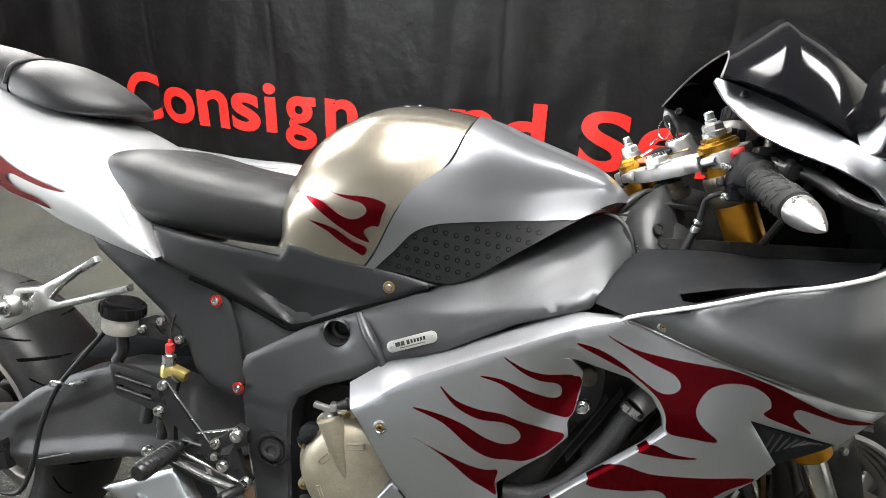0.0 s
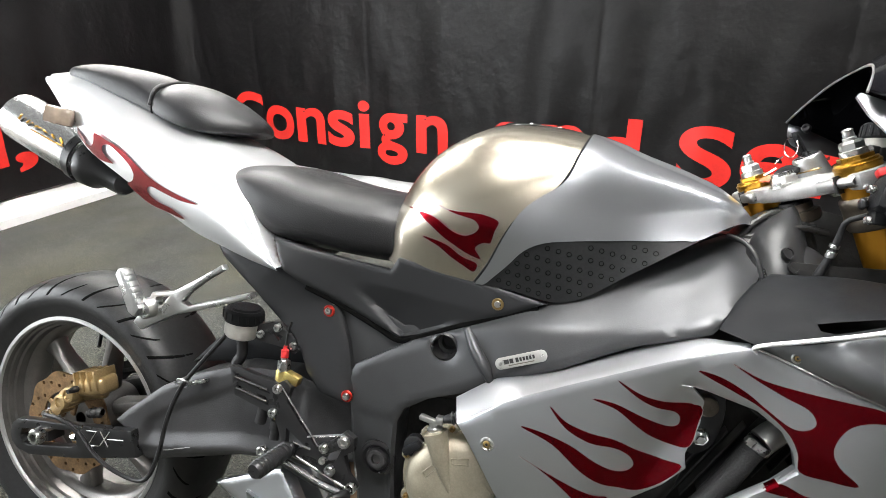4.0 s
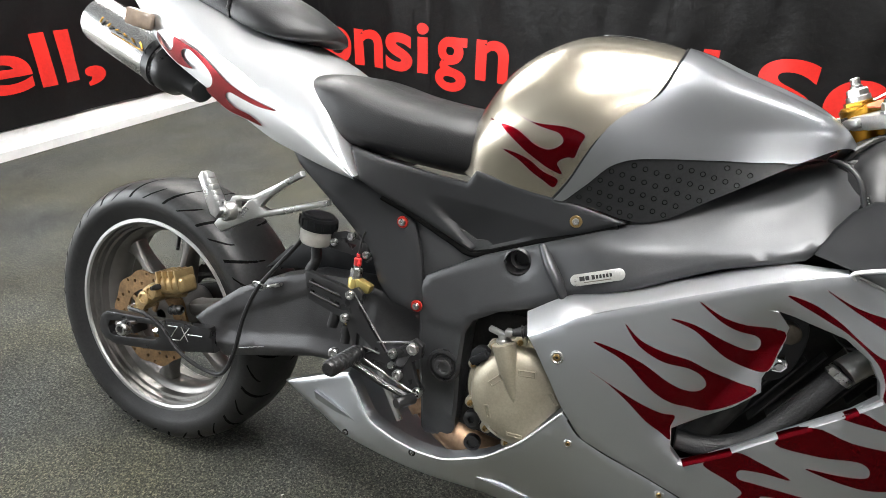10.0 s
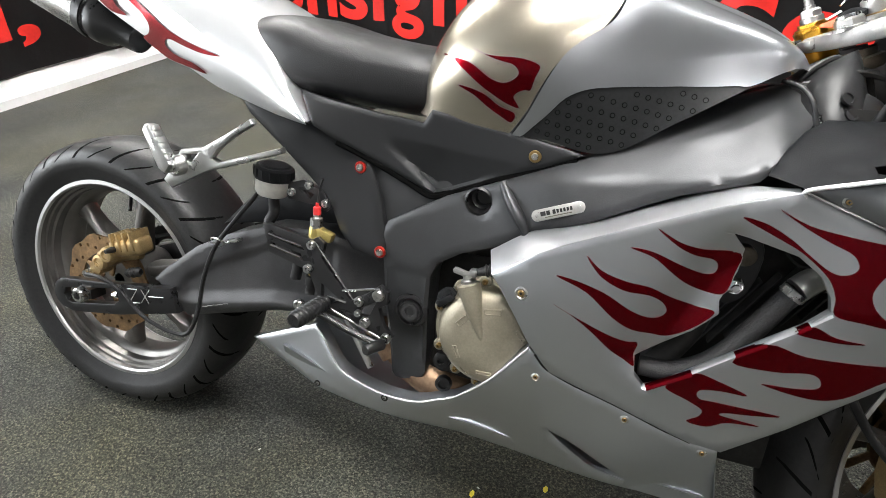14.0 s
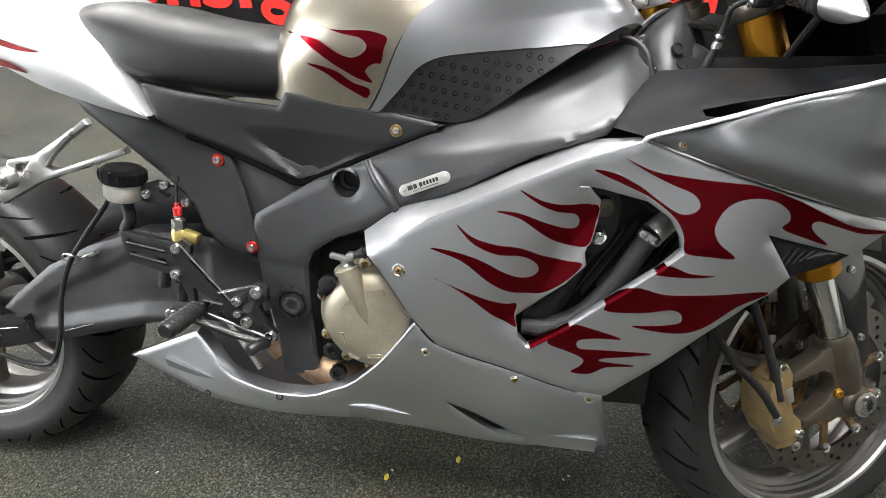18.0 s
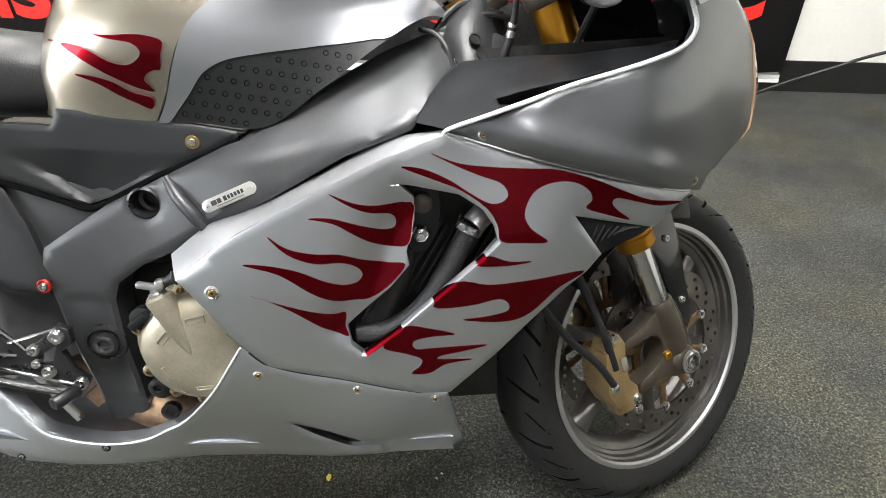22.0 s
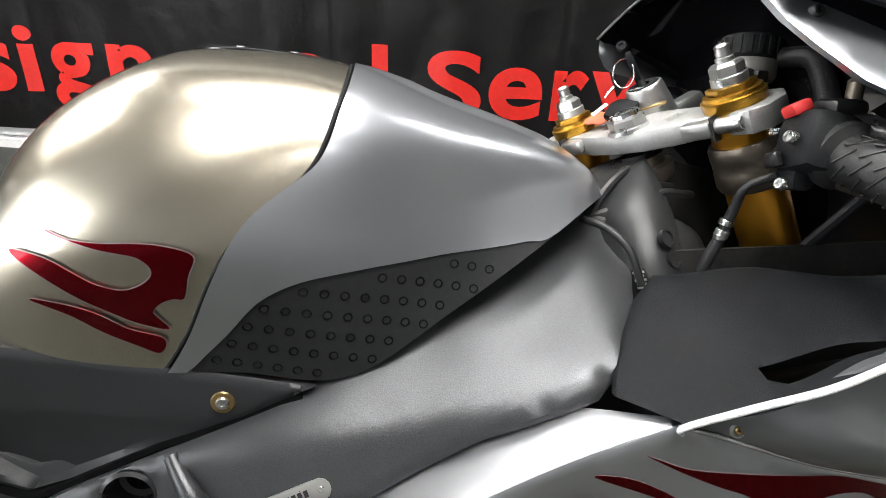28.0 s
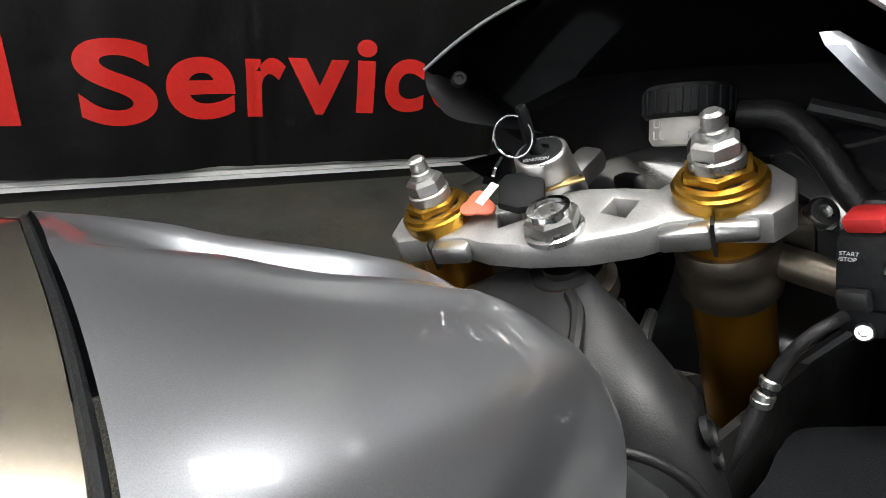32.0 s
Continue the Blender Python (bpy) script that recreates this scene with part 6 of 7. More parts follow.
mpart("hose_elbow", tube([(1.2525, -0.192, 0.6135), (1.2665, -0.186, 0.6255), (1.2825, -0.175, 0.6275), (1.3025, -0.150, 0.6235)], .0165, 16), ALLOY, "alloy hose elbow", parent=rad)
mpart("hose_clamp", join(lathe([(.0150, 0), (.0164, .001), (.0164, .010), (.0150, .011)], 28, along((1.2525, -.192, 0.6135), (1.2403, -.192, 0.5930))), box(.012, .010, .010, pose(1.2365, -.208, 0.6175, 0, 30, 0), .002)), STEEL, parent=rad)
mpart("coolant_pipe", tube([(1.168, -.15, .57), (1.150, -.165, .52), (1.128, -.175, .485), (1.108, -.17, .46)], .015, 14), DARK, parent=rad)
mpart("engine_hanger", plate([(1.165, .665), (1.200, .668), (1.212, .640), (1.203, .590), (1.180, .572), (1.168, .590), (1.172, .640)], -.175, -.16, .003, rounded=3), CASTBLACK, "black engine hanger with a bolt", parent=rad)
mpart("hanger_bolt", lathe([(.012, 0), (.012, .005), (.010, .007), (.010, .014), (.007, .016), (.006, .016), (.005, .020), (0, .020)], 6, along((1.185, -.18, .603), (1.185, -1, .60))), CHROME, parent=rad)
mpart("hanger_boss", lathe([(.013, 0), (.013, .02), (.010, .022), (0, .022)], 20, along((1.188, -.172, .645), (1.188, -1, .645))), BROWNALLOY, parent=rad)
mpart("wire_loop", tube([(1.243, -.16, .672), (1.235, -.17, .655), (1.248, -.185, .643), (1.268, -.19, .645)], .0015, 6), WIRE, parent=rad)
# added dark sheet in place of the shade in the gap behind the fork
mpart("dark_gap_backing", box(.34, .008, .40, pose(1.42, .13, .68, 0, 12, 0), .002), DARK, parent=rad)
mpart("lower_fairing_inner", box(.40, .01, .14, pose(1.1, -.10, .36), .003), DARK, parent=rad)
# drive chain and far side silhouettes
chain = mpart("drive_chain", tube([(-.04, .10, .365), (.2, .1, .43), (.45, .1, .50), (.68, .1, .50)], .008, 6), DARK, "black drive chain on the far side")
mpart("sprocket", ring_plate(.05, .085, .096, .101, [], 38, .003), DARK, parent=chain, m=REAR)
mpart("hugger", shell([(.30, .50), (.36, .56), (.46, .585), (.56, .58), (.60, .545), (.5, .535), (.4, .52)], lambda x, z: -.06, thick=.12, roll=.004, step=.02), PLASTIC, "black inner guard")
stand = mpart("side_stand", tube([(.66, .13, .30), (.60, .20, .16), (.56, .27, -.055)], .011, 10), DARK, "black side stand, folded out")
far_fair = shell(FAIR_EDGE, FAIR, thick=0.01, roll=0.002, step=.03)
far_fair.transform(Matrix.Diagonal((1, -1, 1, 1)))
mpart("far_fairing", far_fair, SILVER, "silver fairing of the far side")
far_belly = shell(BELLY_EDGE, BELLY, thick=0.01, roll=0.003, step=.03)
far_belly.transform(Matrix.Diagonal((1, -1, 1, 1)))
mpart("far_belly_pan", far_belly, SILVER)

# ---- exhaust can under the tail ----
muf = mpart("silencer", lathe([(.020, 0), (.024, .004), (.044, .006), (.052, .014), (.053, .03), (.053, .20), (.050, .215)], 40, along((-.222, .0, .957), (.0, -.004, .868))), SILENCER, "brushed alloy silencer can")
mpart("silencer_strap", lathe([(.0535, 0), (.056, .001), (.056, .020), (.0535, .021)], 40, along((-.03, -.004, .880), (.0, -.005, .868))), ANODISED, parent=muf)
mpart("silencer_end", lathe([(.052, 0), (.054, .006), (.050, .03), (.035, .05), (.03, .10)], 36, along((-.005, -.004, .870), (.10, -.01, .828))), ANODISED, parent=muf)
mpart("emblem", join(*[rod((-.150 + .022 * k, -.0545 + .0004 * k, .945 - .0065 * k), (-.142 + .022 * k, -.0545, .955 - .011 * k), .0022, .0016, n=8) for k in range(6)], rod((-.12, -.055, .926), (-.03, -.056, .896), .0014, n=8)), GOLD, "gold emblem shape", parent=muf)
mpart("emblem_shadow", join(*[rod((-.148 + .022 * k, -.0535, .940 - .0065 * k), (-.136 + .022 * k, -.0535, .948 - .011 * k), .0018, .0014, n=8) for k in range(6)]), INK, parent=muf)

# ---- steering ----
FORK = Matrix.Translation((1.2775, .0084, .9296)) @ pose(0, 0, 0, 1.48, 0, 0) @ pose(0, 0, 0, 0, -RAKE, 0) @ pose(0, 0, 0, 0, 0, STEER)
OFF, DROP = .0275, -.704


def fpart(name, bm, material, label="", smooth=40, parent=None):
    return part(name, bm, material, parent or motorcycle, label, smooth, FORK)


clamp_pts = [(-.014, -.02), (-.008, -.052), (.000, -.070), (.002, -.100), (.000, -.126), (.012, -.138), (.036, -.140), (.056, -.128), (.064, -.104), (.058, -.078), (.040, -.062), (.046, -.040), (.050, -.015), (.050, .015), (.046, .040), (.040, .062), (.058, .078), (.064, .104), (.056, .128), (.036, .140), (.012, .138), (.000, .126), (.002, .100), (.000, .070), (-.008, .052), (-.014, .02)]
flat = Matrix(((1, 0, 0, 0), (0, 0, 1, 0), (0, 1, 0, 0), (0, 0, 0, 1)))   # lays an x-z plate into x-y
clampob = fpart("top_clamp", plate(clamp_pts, -.026, -.004, .003, [[(.010, -.044), (.028, -.050), (.033, -.034), (.018, -.028)], [(.010, .044), (.018, .028), (.033, .034), (.028, .050)]], m=flat), CASTALLOY, "machined alloy top clamp")
fpart("stem_nut", lathe([(.0205, -.005), (.0205, -.001), (.018, 0)], 32), ALLOY, "hexagonal stem nut", parent=clampob)
fpart("stem_hex", lathe([(.0190, -.001), (.0190, .008), (.0165, .011), (.011, .011), (.010, .004), (0, .004)], 6), ALLOY, parent=clampob, smooth=20)
fpart("stem_collar", lathe([(.0150, .010), (.0145, .0145), (.0110, .0145), (.0105, .005), (0, .005)], 24), CHROME, parent=clampob)
fpart("stem_lock", lathe([(.030, -.062), (.033, -.058), (.033, -.046), (.026, -.044), (.026, -.034)], 32), BROWNALLOY, parent=clampob)
for sd in (-1, 1):
    y = sd * .099
    T = Matrix.Translation((OFF, y, 0))
    leg = fpart("fork_leg", lathe([(.0265, -.020), (.0265, -.150), (.0280, -.156), (.0280, -.31), (.0275, -.32), (.0275, -.435)], 36, T), FORKGOLD, "gold anodised fork leg")
    fpart("cap_ring", lathe([(.0270, -.006), (.0270, .001), (.0278, .002), (.0278, .005), (.0255, .006), (.0250, .009), (.021, .010)], 40, T), GOLD, "gold preload ring", parent=leg)
    fpart("cap_hex", lathe([(.0215, .010), (.0215, .015), (.018, .016)], 6, T), GOLD, parent=leg, smooth=20)
    fpart("cap_body", lathe([(.0150, .015), (.0160, .016), (.0160, .023), (.014, .024)], 28, T), ALLOY, parent=leg)
    fpart("adjuster_hex", lathe([(.0148, .024), (.0148, .032), (.0120, .035), (.007, .035)], 6, T), ALLOY, parent=leg, smooth=20)
    fpart("adjuster_stud", lathe([(.0080, .034), (.0080, .039), (.0060, .040), (.0070, .043), (.0060, .046), (.0068, .049), (.0045, .051), (0, .051)], 16, T), ALLOY, parent=leg)
    fpart("pinch_lug", join(box(.018, .030, .015, Matrix.Translation((-.001, y - sd * .020, -.014)), .003), lathe([(.0075, 0), (.0075, .026), (.006, .028), (.005, .028), (.004, .022), (0, .022)], 18, along((.001, y - .026, -.014), (.001, y + .030, -.014)) if sd > 0 else along((.001, y + .008, -.014), (.001, y - .1, -.014)))), ALLOY, parent=leg)
    fpart("clamp_slot", box(.012, .002, .0235, Matrix.Translation((-.002, y - sd * .004, -.015))), INK, parent=leg)
    fpart("dust_collar", lathe([(.0275, -.430), (.0315, -.433), (.0315, -.444), (.0295, -.446), (.0295, -.449), (.0315, -.451), (.0315, -.470), (.028, -.474), (.021, -.474)], 40, T), FORKGOLD, "gold dust seal collar", parent=leg)
    fpart("stanchion", lathe([(.0205, -.47), (.0205, -.60)], 32, T), CHROME, "chromed inner fork tube", parent=leg)
    foot = plate([(OFF - .026, -.590), (OFF + .024, -.595), (OFF + .028, -.66), (OFF + .030, -.700), (OFF + .018, -.728), (OFF - .006, -.735), (OFF - .030, -.722), (OFF - .060, -.705), (OFF - .098, -.700), (OFF - .100, -.684), (OFF - .060, -.680), (OFF - .034, -.665), (OFF - .030, -.640), (OFF - .044, -.622), (OFF - .098, -.612), (OFF - .098, -.596), (OFF - .050, -.596)], y - .015, y + .015, .006, rounded=2)
    fpart("fork_foot", join(lathe([(.0215, -.580), (.0255, -.586), (.0255, -.60), (.027, -.63), (.027, -.66), (.022, -.70), (0, -.705)], 32, T), foot, lathe([(.010, 0), (.0105, .004), (.020, .006), (.025, .012), (.025, .050), (0, .050)], 28, along((OFF, y + sd * .030, DROP), (OFF, y - sd, DROP)))), BROWNALLOY, "brown cast fork foot", parent=leg)
    fpart("axle_end", lathe([(.017, 0), (.016, .004), (.012, .004), (.011, -.006), (0, -.006)], 6, along((OFF, y + sd * .033, DROP), (OFF, y + sd, DROP))), CHROME, parent=leg)
    fpart("axle_ring", lathe([(.0205, 0), (.0205, .003), (.0170, .004), (.0165, 0)], 28, along((OFF, y + sd * .031, DROP), (OFF, y + sd, DROP))), ALLOY, parent=leg)
    fpart("pinch_bolt", bolt((OFF - .03, y + sd * .016, -.672), (-.2, sd, 0), .008, .006), GOLD, parent=leg)
    cx, cz = OFF - .128, DROP + .068
    cm = Matrix.Translation((cx, y, cz)) @ pose(0, 0, 0, 0, 8, 0)
    cl = fpart("front_caliper", join(plate([(-.022, -.070), (.006, -.076), (.026, -.062), (.028, -.040), (.016, -.022), (.014, 0), (.018, .020), (.024, .044), (.016, .066), (-.012, .070), (-.024, .056), (-.020, .030), (-.030, .010), (-.030, -.040)], sd * .016 if sd < 0 else -.016, .012 if sd < 0 else sd * .016, .0025, m=cm), plate([(-.026, -.052), (-.006, -.056), (-.004, .050), (-.022, .052), (-.034, .020), (-.036, -.02)], -.024 if sd < 0 else -.034, .034 if sd < 0 else .024, .0025, m=cm)), CALIPER, "gold radial front caliper")
    fpart("caliper_window", box(.014, .004, .026, cm @ Matrix.Translation((.012, sd * .0155, .012)), .002), GREYINK, parent=cl)
    for zz in (-.05, .05):
        fpart("caliper_bolt", bolt((cx + .012, y + sd * .012, cz + zz * 1.25), (0, sd, 0), .009, .008), STEEL, parent=cl)
    for zz in (-.034, -.012, .030):
        fpart("caliper_piston", lathe([(.011, -.004), (.011, .004), (.008, .006), (.006, .006), (.005, .003), (0, .003)], 20, cm @ along((-.016, sd * .018, zz), (-.016, sd, zz))), CALIPER, parent=cl)
    fpart("print_bar", box(.004, .001, .05, pose(cx + .010, y + sd * .0115, cz, 0, 8, 0)), GREYINK, parent=cl)
    fpart("caliper_banjo", lathe([(.010, 0), (.010, .010), (.007, .012), (0, .012)], 6, along((cx - .025, y + sd * .014, cz - .01), (cx - .025, y + sd, cz))), STEEL, parent=cl)
    fpart("front_line", tube([(cx - .025, y + sd * .024, cz), (cx - .035, y + sd * .020, cz + .05), (cx - .06, y + sd * .01, cz + .12), (cx - .075, y, cz + .20)], .0062, 10), HOSE, parent=cl)
    if sd < 0:
        fpart("front_line", tube([(cx - .010, y - .022, cz + .02), (cx - .004, y - .02, cz + .08), (cx + .004, y - .005, cz + .16), (cx + .01, y + .01, cz + .26)], .0066, 10), HOSE, parent=cl)
fpart("lower_clamp", plate([(-.02, -.03), (-.01, -.08), (-.006, -.125), (.02, -.142), (.05, -.138), (.066, -.11), (.06, -.07), (.05, 0), (.06, .07), (.066, .11), (.05, .138), (.02, .142), (-.006, .125), (-.01, .08), (-.02, .03)], -.245, -.205, .004, m=flat), ALLOY, "cast alloy lower clamp")
fpart("steering_stem", lathe([(.016, -.03), (.016, -.21)], 24), DARK, "steering stem")
front_wheel = wheel("front_wheel", "grey cast front wheel turned on full lock", motorcycle, FORK @ Matrix.Translation((OFF, 0, DROP)), .228, .052, .294, .060, 6, .040, .055)
for sd in (-1, 1):
    hol = [(rr * math.cos(a), rr * math.sin(a), .0046) for k in range(60) for rr, a in (((.122, .132, .142)[k % 3], 2 * math.pi * k / 60),)]
    W = FORK @ Matrix.Translation((OFF, 0, DROP))
    part("brake_disc", ring_plate(.113, .150, sd * .066 - .0025, sd * .066 + .0025, hol, 12, .003), DISC, front_wheel, "drilled wavy front disc", m=W)
    part("disc_carrier", ring_plate(.05, .066, sd * .063 - .003, sd * .063 + .003), RUST, front_wheel, "gold-brown disc carrier", m=W)
    for k in range(10):
        a = 2 * math.pi * k / 10
        part("carrier_arm", box(.05, .006, .014, pose(.088 * math.cos(a), sd * .063, .088 * math.sin(a), 0, -math.degrees(a), 0), .002), RUST, front_wheel, m=W)
        part("disc_bobbin", lathe([(.009, 0), (.009, .006), (.006, .007), (.005, .004), (0, .004)], 14, along((.112 * math.cos(a), sd * .064, .112 * math.sin(a)), (.112 * math.cos(a), sd, .112 * math.sin(a)))), STEEL, front_wheel, m=W)
# front mudguard
mud = bmesh.new()
gg = []
for a in np.linspace(radians(52), radians(118), 24):
    row = []
    for u in np.linspace(-1, 1, 17):
        r = .309 - .05 * abs(u) ** 3 - .02 * abs(u) ** 8
        row.append(mud.verts.new((OFF + r * math.cos(a), .078 * u, DROP + r * math.sin(a))))
    gg.append(row)
for p, q in zip(gg, gg[1:]):
    for k in range(16):
        mud.faces.new((p[k], p[k + 1], q[k + 1], q[k]))
bmesh.ops.solidify(mud, geom=mud.faces[:], thickness=.003)
mudguard = fpart("front_mudguard", mud, GLOSS, "black front mudguard")
for sd in (-1, 1):
    fpart("mudguard_leg", plate([(.035, -.405), (.118, -.425), (.122, -.52), (.108, -.60), (.098, -.665), (.070, -.672), (.064, -.56)], sd * .088 - .003, sd * .088 + .003, .001, rounded=3), GLOSS, parent=mudguard)
    fpart("mudguard_bolt", bolt((.096, sd * .092, -.505), (0, sd, 0), .006, .004), STEEL, parent=mudguard)
    fpart("mudguard_bolt", bolt((.086, sd * .092, -.625), (0, sd, 0), .006, .004), STEEL, parent=mudguard)

# ---- handlebar, grip, switch, lever ----
GA, GB = Vector((1.362, -.150, .920)), Vector((1.376, -.333, .868))
gd = (GB - GA).normalized()


def bpart(name, bm, material, label="", smooth=40, parent=None):
    return part(name, bm, material, parent or motorcycle, label, smooth)


bar = bpart("handlebar", join(rod(FORK @ Vector((OFF, -.12, -.055)), GA + gd * .13, .011, n=18), lathe([(.030, -.024), (.032, -.020), (.032, -.006), (.0315, -.005), (.0315, .005), (.032, .006), (.032, .016), (.030, .020), (.024, .020)], 36, FORK @ Matrix.Translation((OFF, -.099, -.057)))), BROWNALLOY, "clip-on handlebar")
bpart("bar_clamp", join(box(.045, .05, .034, FORK @ pose(OFF + .03, -.125, -.055), .006), lathe([(.010, 0), (.010, .05), (.008, .052), (.006, .052), (.005, .046), (0, .046)], 18, FORK @ along((OFF + .045, -.115, -.06), (OFF + .02, -.2, -.03)))), BROWNALLOY, parent=bar)
bpart("clamp_bolt", bolt(FORK @ Vector((OFF + .02, -.152, -.040)), (-.6, -.6, .5), .010, .006), STEEL, parent=bar)
grip = bpart("throttle_grip", lathe([(.0165, 0), (.026, .002), (.026, .008), (.0185, .012), (.0180, .04), (.0186, .07), (.0180, .098), (.0192, .101), (.0192, .105), (.015, .107)], 32, along(GA + gd * .020, GB)), RUBBER, "black ribbed throttle grip")
for row in range(9):
    for k in range(5):
        a = 2 * math.pi * row / 9 + .2 * k
        m = along(GA + gd * (.042 + .016 * k), GB) @ pose(0, 0, 0, 0, 0, math.degrees(a)) @ pose(.0184, 0, 0, 55, 0, 0)
        bpart("grip_rib", box(.0012, .0016, .018, m, .0004, 1), INK, parent=grip)
bpart("bar_end", lathe([(.0150, 0), (.0172, .002), (.0172, .012), (.0150, .026), (.0085, .046), (.0035, .057), (.0015, .060), (0, .061)], 32, along(GA + gd * .127, GA + gd)), ALLOY, "pointed polished bar end", parent=grip)
sw = bpart("switch_housing", join(box(.042, .046, .048, Matrix.Translation((1.354, -.158, .920)) @ pose(0, 0, 0, -12, 12, -6), .010), box(.020, .024, .020, Matrix.Translation((1.345, -.152, .895)), .005)), PLASTIC, "black switch housing with a red stop switch")
bpart("stop_switch", box(.016, .020, .010, Matrix.Translation((1.343, -.146, .947)) @ pose(0, 0, 0, -12, -25, -6), .003), REDPLASTIC, "red engine stop switch", parent=sw)
bpart("start_button", box(.008, .016, .012, Matrix.Translation((1.326, -.150, .908)) @ pose(0, 0, 0, -12, -10, -6), .003), ANODISED, parent=sw)
letters("START\n/STOP", .0029, Matrix.Translation((1.3265, -.140, .930)) @ pose(0, 0, 0, 70, 0, -72), ENGRAVE, "print", sw, .0002)
for k, (dx, dz) in enumerate(((0, .008), (.006, -.028))):
    bpart("housing_screw", bolt((1.326 + dx, -.165 + .01 * k, .918 + dz), (-1, -.2, .2), .005, .003), STEEL, parent=sw)
bpart("throttle_cable", tube([(1.335, -.145, .895), (1.318, -.135, .885), (1.316, -.125, .865), (1.312, -.118, .840), (1.300, -.108, .80), (1.29, -.09, .76)], [.0036, .0034, .0042, .0048, .0060, .0062], 12), HOSE, "black throttle cable in a sleeve", parent=sw)
for k in range(3):
    bpart("cable_ferrule", lathe([(.0046, 0), (.0060, .001), (.0060, .005), (.0046, .006)], 14, along((1.3145 - .0012 * k, -.121 + .0016 * k, .856 - .009 * k), (1.312, -.118, .840))), STEEL, parent=sw)
lev = bpart("brake_lever_front", tube([(1.372, -.160, .925), (1.402, -.190, .926), (1.420, -.212, .914), (1.428, -.236, .902), (1.438, -.262, .893), (1.452, -.288, .886), (1.460, -.300, .882)], [.009, .009, .008, .0075, .007, .0085, .009], 12), ANODISED, "black front brake lever")
bpart("lever_flat", tube([(1.423, -.242, .905), (1.430, -.262, .898), (1.442, -.284, .891)], [.002, .003, .002], 8), SWING, parent=lev)
# front brake cylinder and its reservoir
frs = bpart("front_reservoir", lathe([(0, 0), (.0229, 0), (.0255, .0044), (.0255, .0194), (0, .0194)], 30, pose(1.379, -.024, .974, -6, 6, 0)), MILK, "milky front brake reservoir with a black screw cap")
bpart("reservoir_cap", lathe([(.0273, .0176), (.0295, .0202), (.0295, .0370), (.0273, .0396), (0, .0405)], 30, pose(1.379, -.024, .974, -6, 6, 0)), PLASTIC, "black ribbed screw cap", parent=frs)
for k in range(20):
    a = 2 * math.pi * k / 20
    bpart("cap_rib", box(.002, .005, .016, pose(1.379, -.024, .974, -6, 6, 0) @ pose(.0295 * math.cos(a), .0295 * math.sin(a), .0285, 0, 0, math.degrees(a)), .0006, 1), PLASTIC, parent=frs)
letters("UPPER\nLOWER", .008, pose(1.379, -.024, .974, -6, 6, 0) @ pose(-.0258, .011, .0115, 90, 0, -82), ENGRAVE, "print", frs, .0002)
bpart("reservoir_stay", join(box(.012, .03, .035, pose(1.372, -.045, .965), .003), lathe([(.010, 0), (.010, .01), (.005, .012), (0, .012)], 16, along((1.366, -.045, .975), (1.30, -.06, .98)))), ANODISED, parent=frs)
bpart("reservoir_hose", tube([(1.398, -.048, .995), (1.405, -.075, .992), (1.398, -.10, .975), (1.388, -.125, .95), (1.38, -.15, .93)], .0095, 12), HOSE, parent=frs)
bpart("master_cylinder", join(rod((1.375, -.145, .935), (1.392, -.20, .926), .013, bevel=.003), box(.03, .03, .03, pose(1.375, -.150, .940), .006)), ANODISED, parent=frs)
bpart("front_hose", tube([(1.40, -.09, 1.0), (1.42, -.14, .985), (1.43, -.19, .96), (1.42, -.16, .90), (1.40, -.1, .82)], .005, 8), HOSE, parent=frs)
bpart("bleeder", lathe([(.006, 0), (.006, .012), (.004, .014), (.004, .024), (0, .024)], 10, along((1.372, -.165, .955), (1.37, -.17, 1.0))), BROWNALLOY, parent=frs)
# ignition and key
IGN = Matrix.Translation((1.311, .051, .971)) @ FORK.to_3x3().to_4x4() @ pose(0, 0, 0, 0, -6, 0)
ign = bpart("ignition_lock", lathe([(.026, -.050), (.0245, -.030), (.0205, -.004), (.0200, .0), (.0185, .0015), (.0165, .0015)], 36, IGN), ALLOY, "alloy ignition lock with its key in", 60)
bpart("lock_face", lathe([(.0168, -.001), (.0168, .0015), (.0155, .0025), (.0075, .0025), (.007, .0), (0, .0)], 36, IGN), PLASTIC, "black lock face", parent=ign)
letters("IGNITION", .0052, IGN @ Matrix.Translation((-.0142, .0095, .0028)) @ pose(0, 0, 0, 0, 0, -90), ENGRAVE, "print", ign, .0002, width=.019)
bpart("lock_arm", box(.055, .024, .020, IGN @ pose(.026, -.012, -.042, 0, 0, -25), .006), ALLOY, parent=ign)
HEAD = Matrix.Translation((1.300, .055, .990)) @ IGN.to_3x3().to_4x4() @ pose(0, 0, 0, 0, -14, 35)
key = bpart("key", join(plate([(-.007, -.016), (-.008, .004), (-.0055, .018), (-.002, .021), (.003, .019), (.007, .004), (.006, -.016)], -.0035, .0035, .0015, m=HEAD), rod(IGN @ Vector((0, 0, -.002)), HEAD @ Vector((0, 0, -.010)), .004)), PLASTIC, "black-headed key on a ring with an orange tag")
rc = Vector((1.290, .058, .984))
ringpts = [rc + FORK.to_3x3() @ Vector((.004 * math.sin(a), .0145 * math.cos(a), .0145 * math.sin(a))) for a in np.linspace(0, 2 * math.pi, 17)]
bpart("key_ring", tube(ringpts, .0009, 6, 3), CHROME, parent=key)
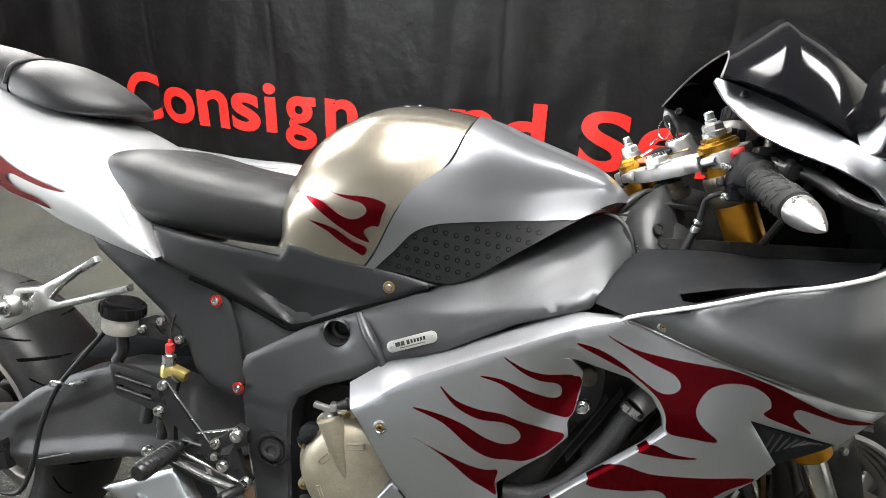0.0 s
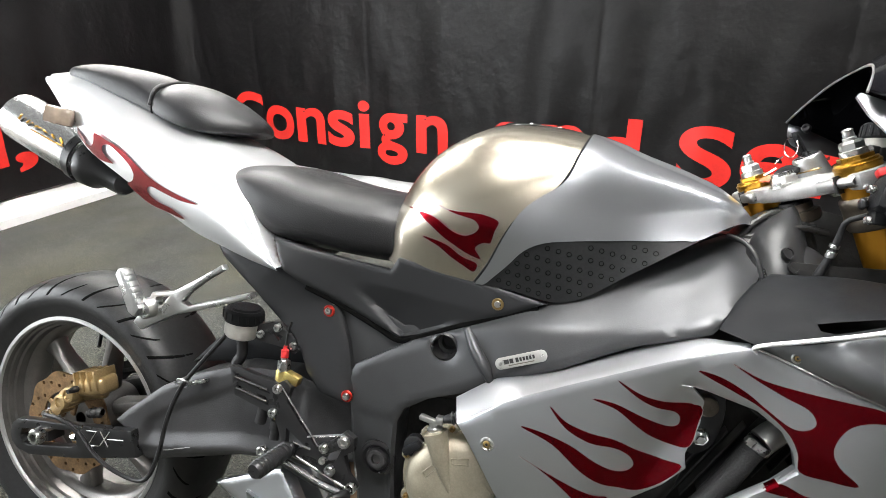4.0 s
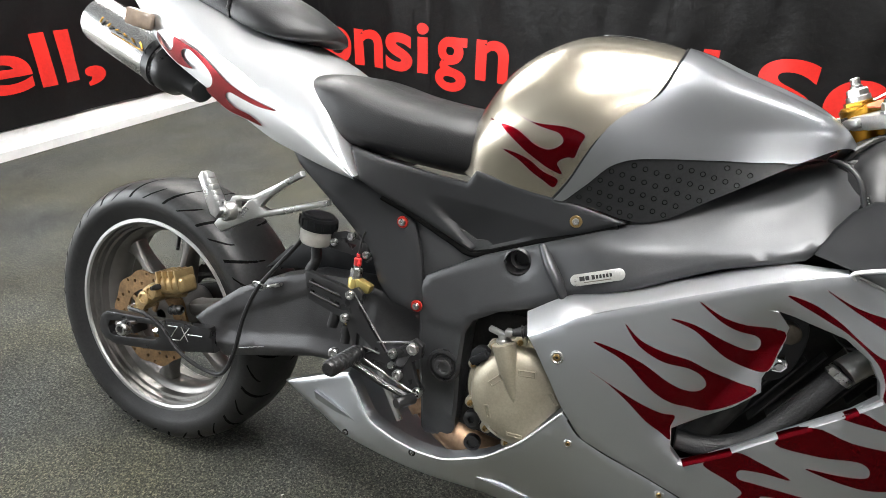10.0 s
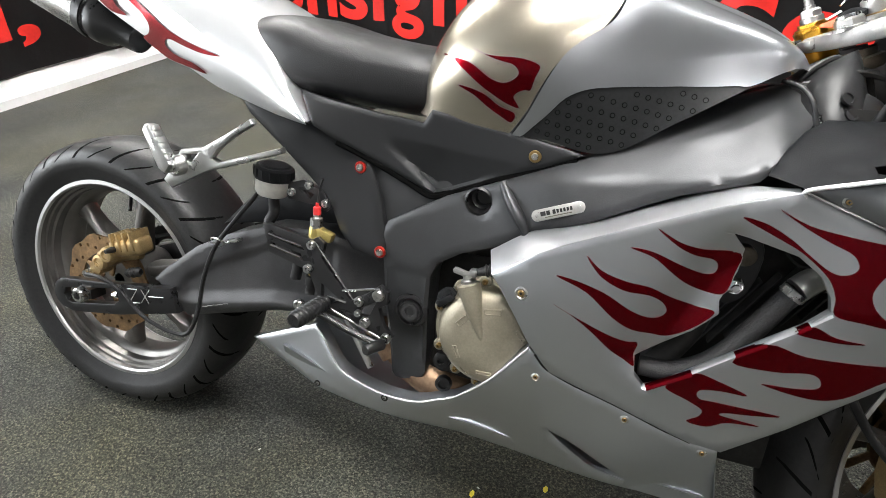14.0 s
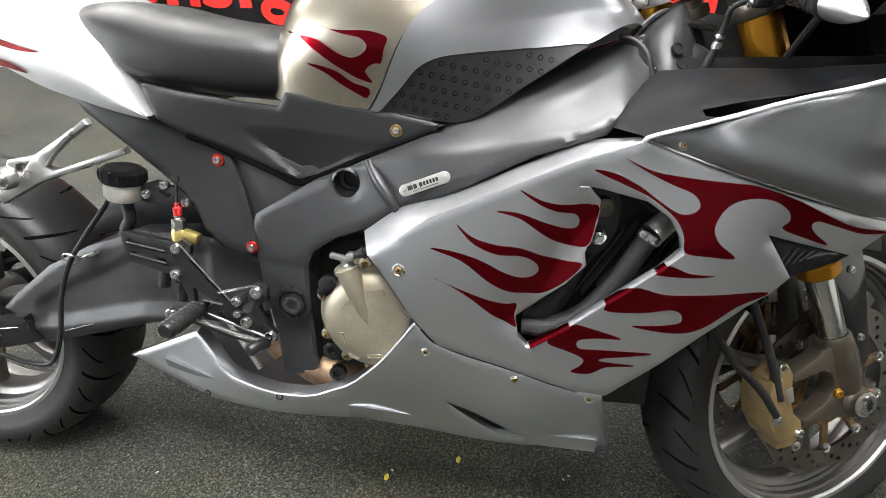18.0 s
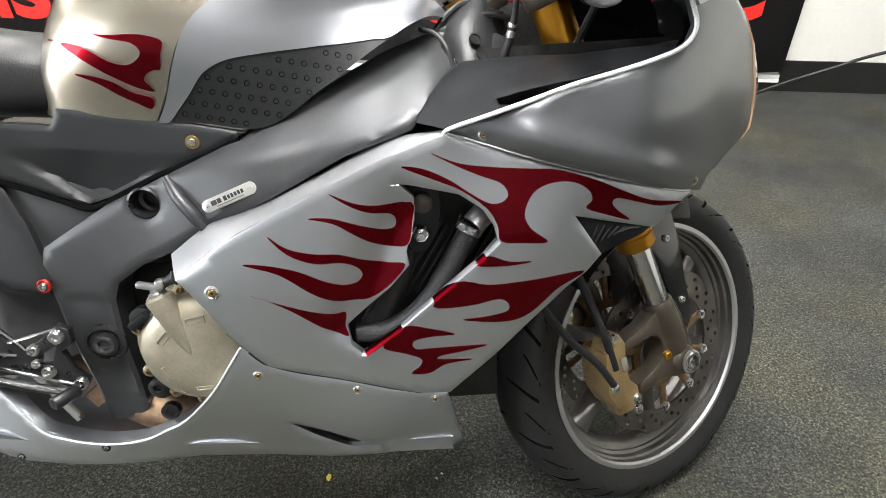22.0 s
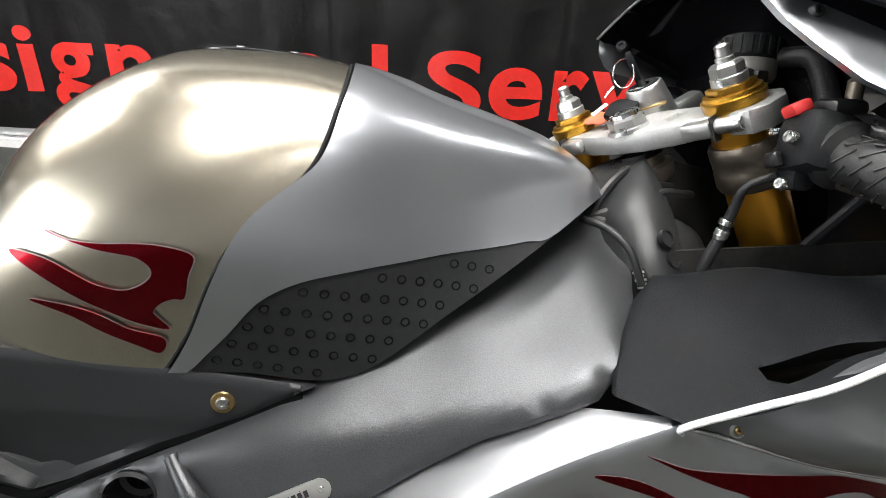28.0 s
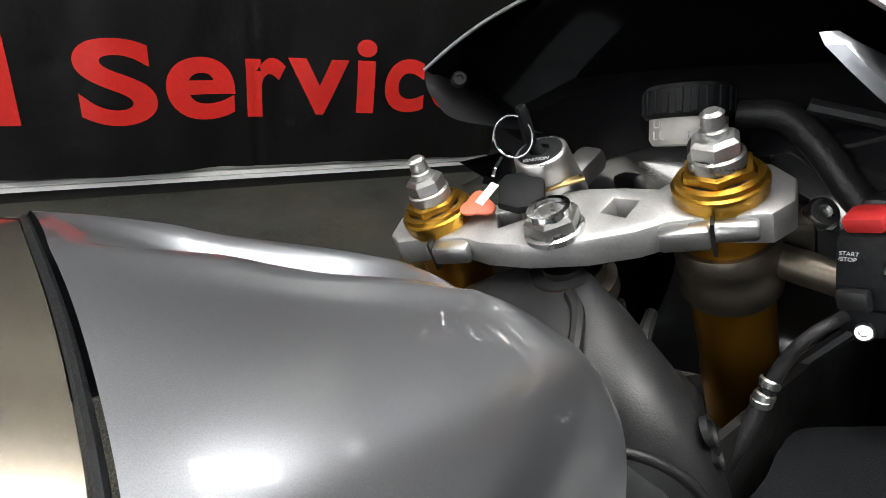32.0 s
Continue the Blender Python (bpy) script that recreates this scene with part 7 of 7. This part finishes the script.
bpart("chain_link", tube([Vector((1.282, .062, .970)), Vector((1.276, .062, .963)), Vector((1.272, .060, .958))], .0013, 6), CHROME, parent=key)
FOB = FORK @ pose(.030, .030, .010, 10, -16, 8)
bpart("spare_key", plate([(-.016, -.014), (-.010, -.019), (.010, -.018), (.018, -.008), (.017, .010), (.008, .016), (-.012, .014), (-.018, 0)], -.004, .004, .0025, m=FOB @ flat), PLASTIC, "black key head", parent=key)
bpart("key_blade", box(.034, .0075, .002, FORK @ pose(.046, .004, .004, 6, 0, -68), .0006), BRASS, parent=key)
bpart("orange_tag", plate([(.012 * (1 + .22 * math.cos(3 * a)) * math.cos(a), .012 * (1 + .22 * math.cos(3 * a)) * math.sin(a)) for a in np.linspace(0, 2 * math.pi, 25)[:-1]], -.001, .001, .0004, m=FORK @ pose(.026, .062, .006, 14, -14, 10) @ flat), ORANGE, "orange-red tag", parent=key)
bpart("white_tag", box(.020, .0075, .001, FORK @ pose(.022, .050, .017, 14, -16, -30), .0004, 1), WHITE, parent=key)
# cables between clamp and frame
for k in range(4):
    bpart("cable", tube([FORK @ Vector((.0, .01 - .02 * k, -.05 - .01 * k)), Vector((1.262 + .006 * k, -.025 - .012 * k, .885 - .006 * k)), Vector((1.235 + .01 * k, -.045 - .01 * k, .868 - .012 * k)), Vector((1.215, -.060, .845))], .0045, 8), WIRE, parent=clampob)

bpart("left_bar_clamp", join(box(.034, .030, .030, FORK @ pose(OFF + .004, .136, -.050), .007), lathe([(.008, 0), (.008, .006), (.004, .007), (.004, .003), (0, .003)], 16, FORK @ along((OFF - .012, .140, -.044), (OFF - .05, .142, -.030)))), BRASS, "brass-coloured clamp of the far bar", parent=clampob)
label = bpart("warning_label", box(.0012, .016, .020, Matrix.Translation((1.2395, -.1290, .806)) @ pose(0, 0, 0, -20, -12, 28), .0003, 1), INK, "small black label with white print", parent=frame_ob)
for k in range(5):
    bpart("print_bar", box(.0008, .012 - .003 * (k % 2), .0018, Matrix.Translation((1.2386, -.1296, .806)) @ pose(0, 0, 0, -20, -12, 28) @ Matrix.Translation((0, 0, .007 - .0034 * k))), ENGRAVE, parent=label)

for bx, by, bz in ((1.268, -.112, .838), (1.276, -.113, .820)):
    bpart("cast_ring", lathe([(.0085, -.003), (.0085, .001), (.0065, .001), (.0060, -.001), (0, -.001)], 20, along((bx, by, bz), (bx + .35, by - .75, bz + .45))), CASTBLACK, parent=frame_ob)

# ---- mirror ----
def mirror_ring(k, dx):
    """A rounded section of the mirror's housing."""
    out = []
    for q in range(28):
        t = 2 * math.pi * q / 28
        c, d = math.cos(t), math.sin(t)
        out.append(Vector((1.452 + dx, -.290 + .066 * k * math.copysign(abs(c) ** .75, c), .994 + .052 * k * math.copysign(abs(d) ** .75, d))))
    return out


mir = bpart("mirror", loft([mirror_ring(k, dx) for k, dx in ((.20, .060), (.50, .056), (.72, .046), (.88, .030), (.97, .010), (1.0, -.006), (.98, -.014), (.92, -.018))]), GLOSS, "black mirror on a short stalk", 60)
bpart("mirror_stalk", tube([(1.500, -.245, .985), (1.516, -.222, .965), (1.524, -.206, .945), (1.528, -.196, .922), (1.530, -.190, .905)], [.014, .011, .0095, .010, .012], 12), GLOSS, parent=mir)
bpart("mirror_foot", box(.060, .030, .018, pose(1.520, -.200, .903, 10, 14, 32), .006), GLOSS, parent=mir)

# ---- small things on the floor ----
wire = tube([(2.88, 2.09, .008), (3.10, 2.056, .105), (3.31, 2.014, .19), (3.52, 1.973, .27), (4.4, 1.80, .52), (5.2, 1.66, .70)], .008, 8)
tagged(part("cable", wire, WIRE), "black cable slung above the carpet", "cable")
for i, (x, y) in enumerate(((.986, .04), (.845, -.02), (1.45, .55))):
    lf = plate([(0, 0), (.004, .007), (.003, .014), (-.002, .017), (-.006, .010), (-.005, .003)], 0, .0012, m=Matrix.Translation((x, y, .002)) @ flat)
    tagged(part("leaf_scrap", lf, DRYCLEAR), "tiny yellow scrap lying on the carpet", "scrap", "yellow scraps on the carpet")
rng = random.Random(4)
for i in range(14):
    x, y = rng.uniform(.1, 1.3), rng.uniform(-.25, .10)
    tagged(part("lint", box(.006, .003, .0015, pose(x, y, .0015, 0, 0, rng.uniform(0, 180)), .0005, 1), MILK), "pale speck of lint on the carpet", "lint", "lint on the carpet")
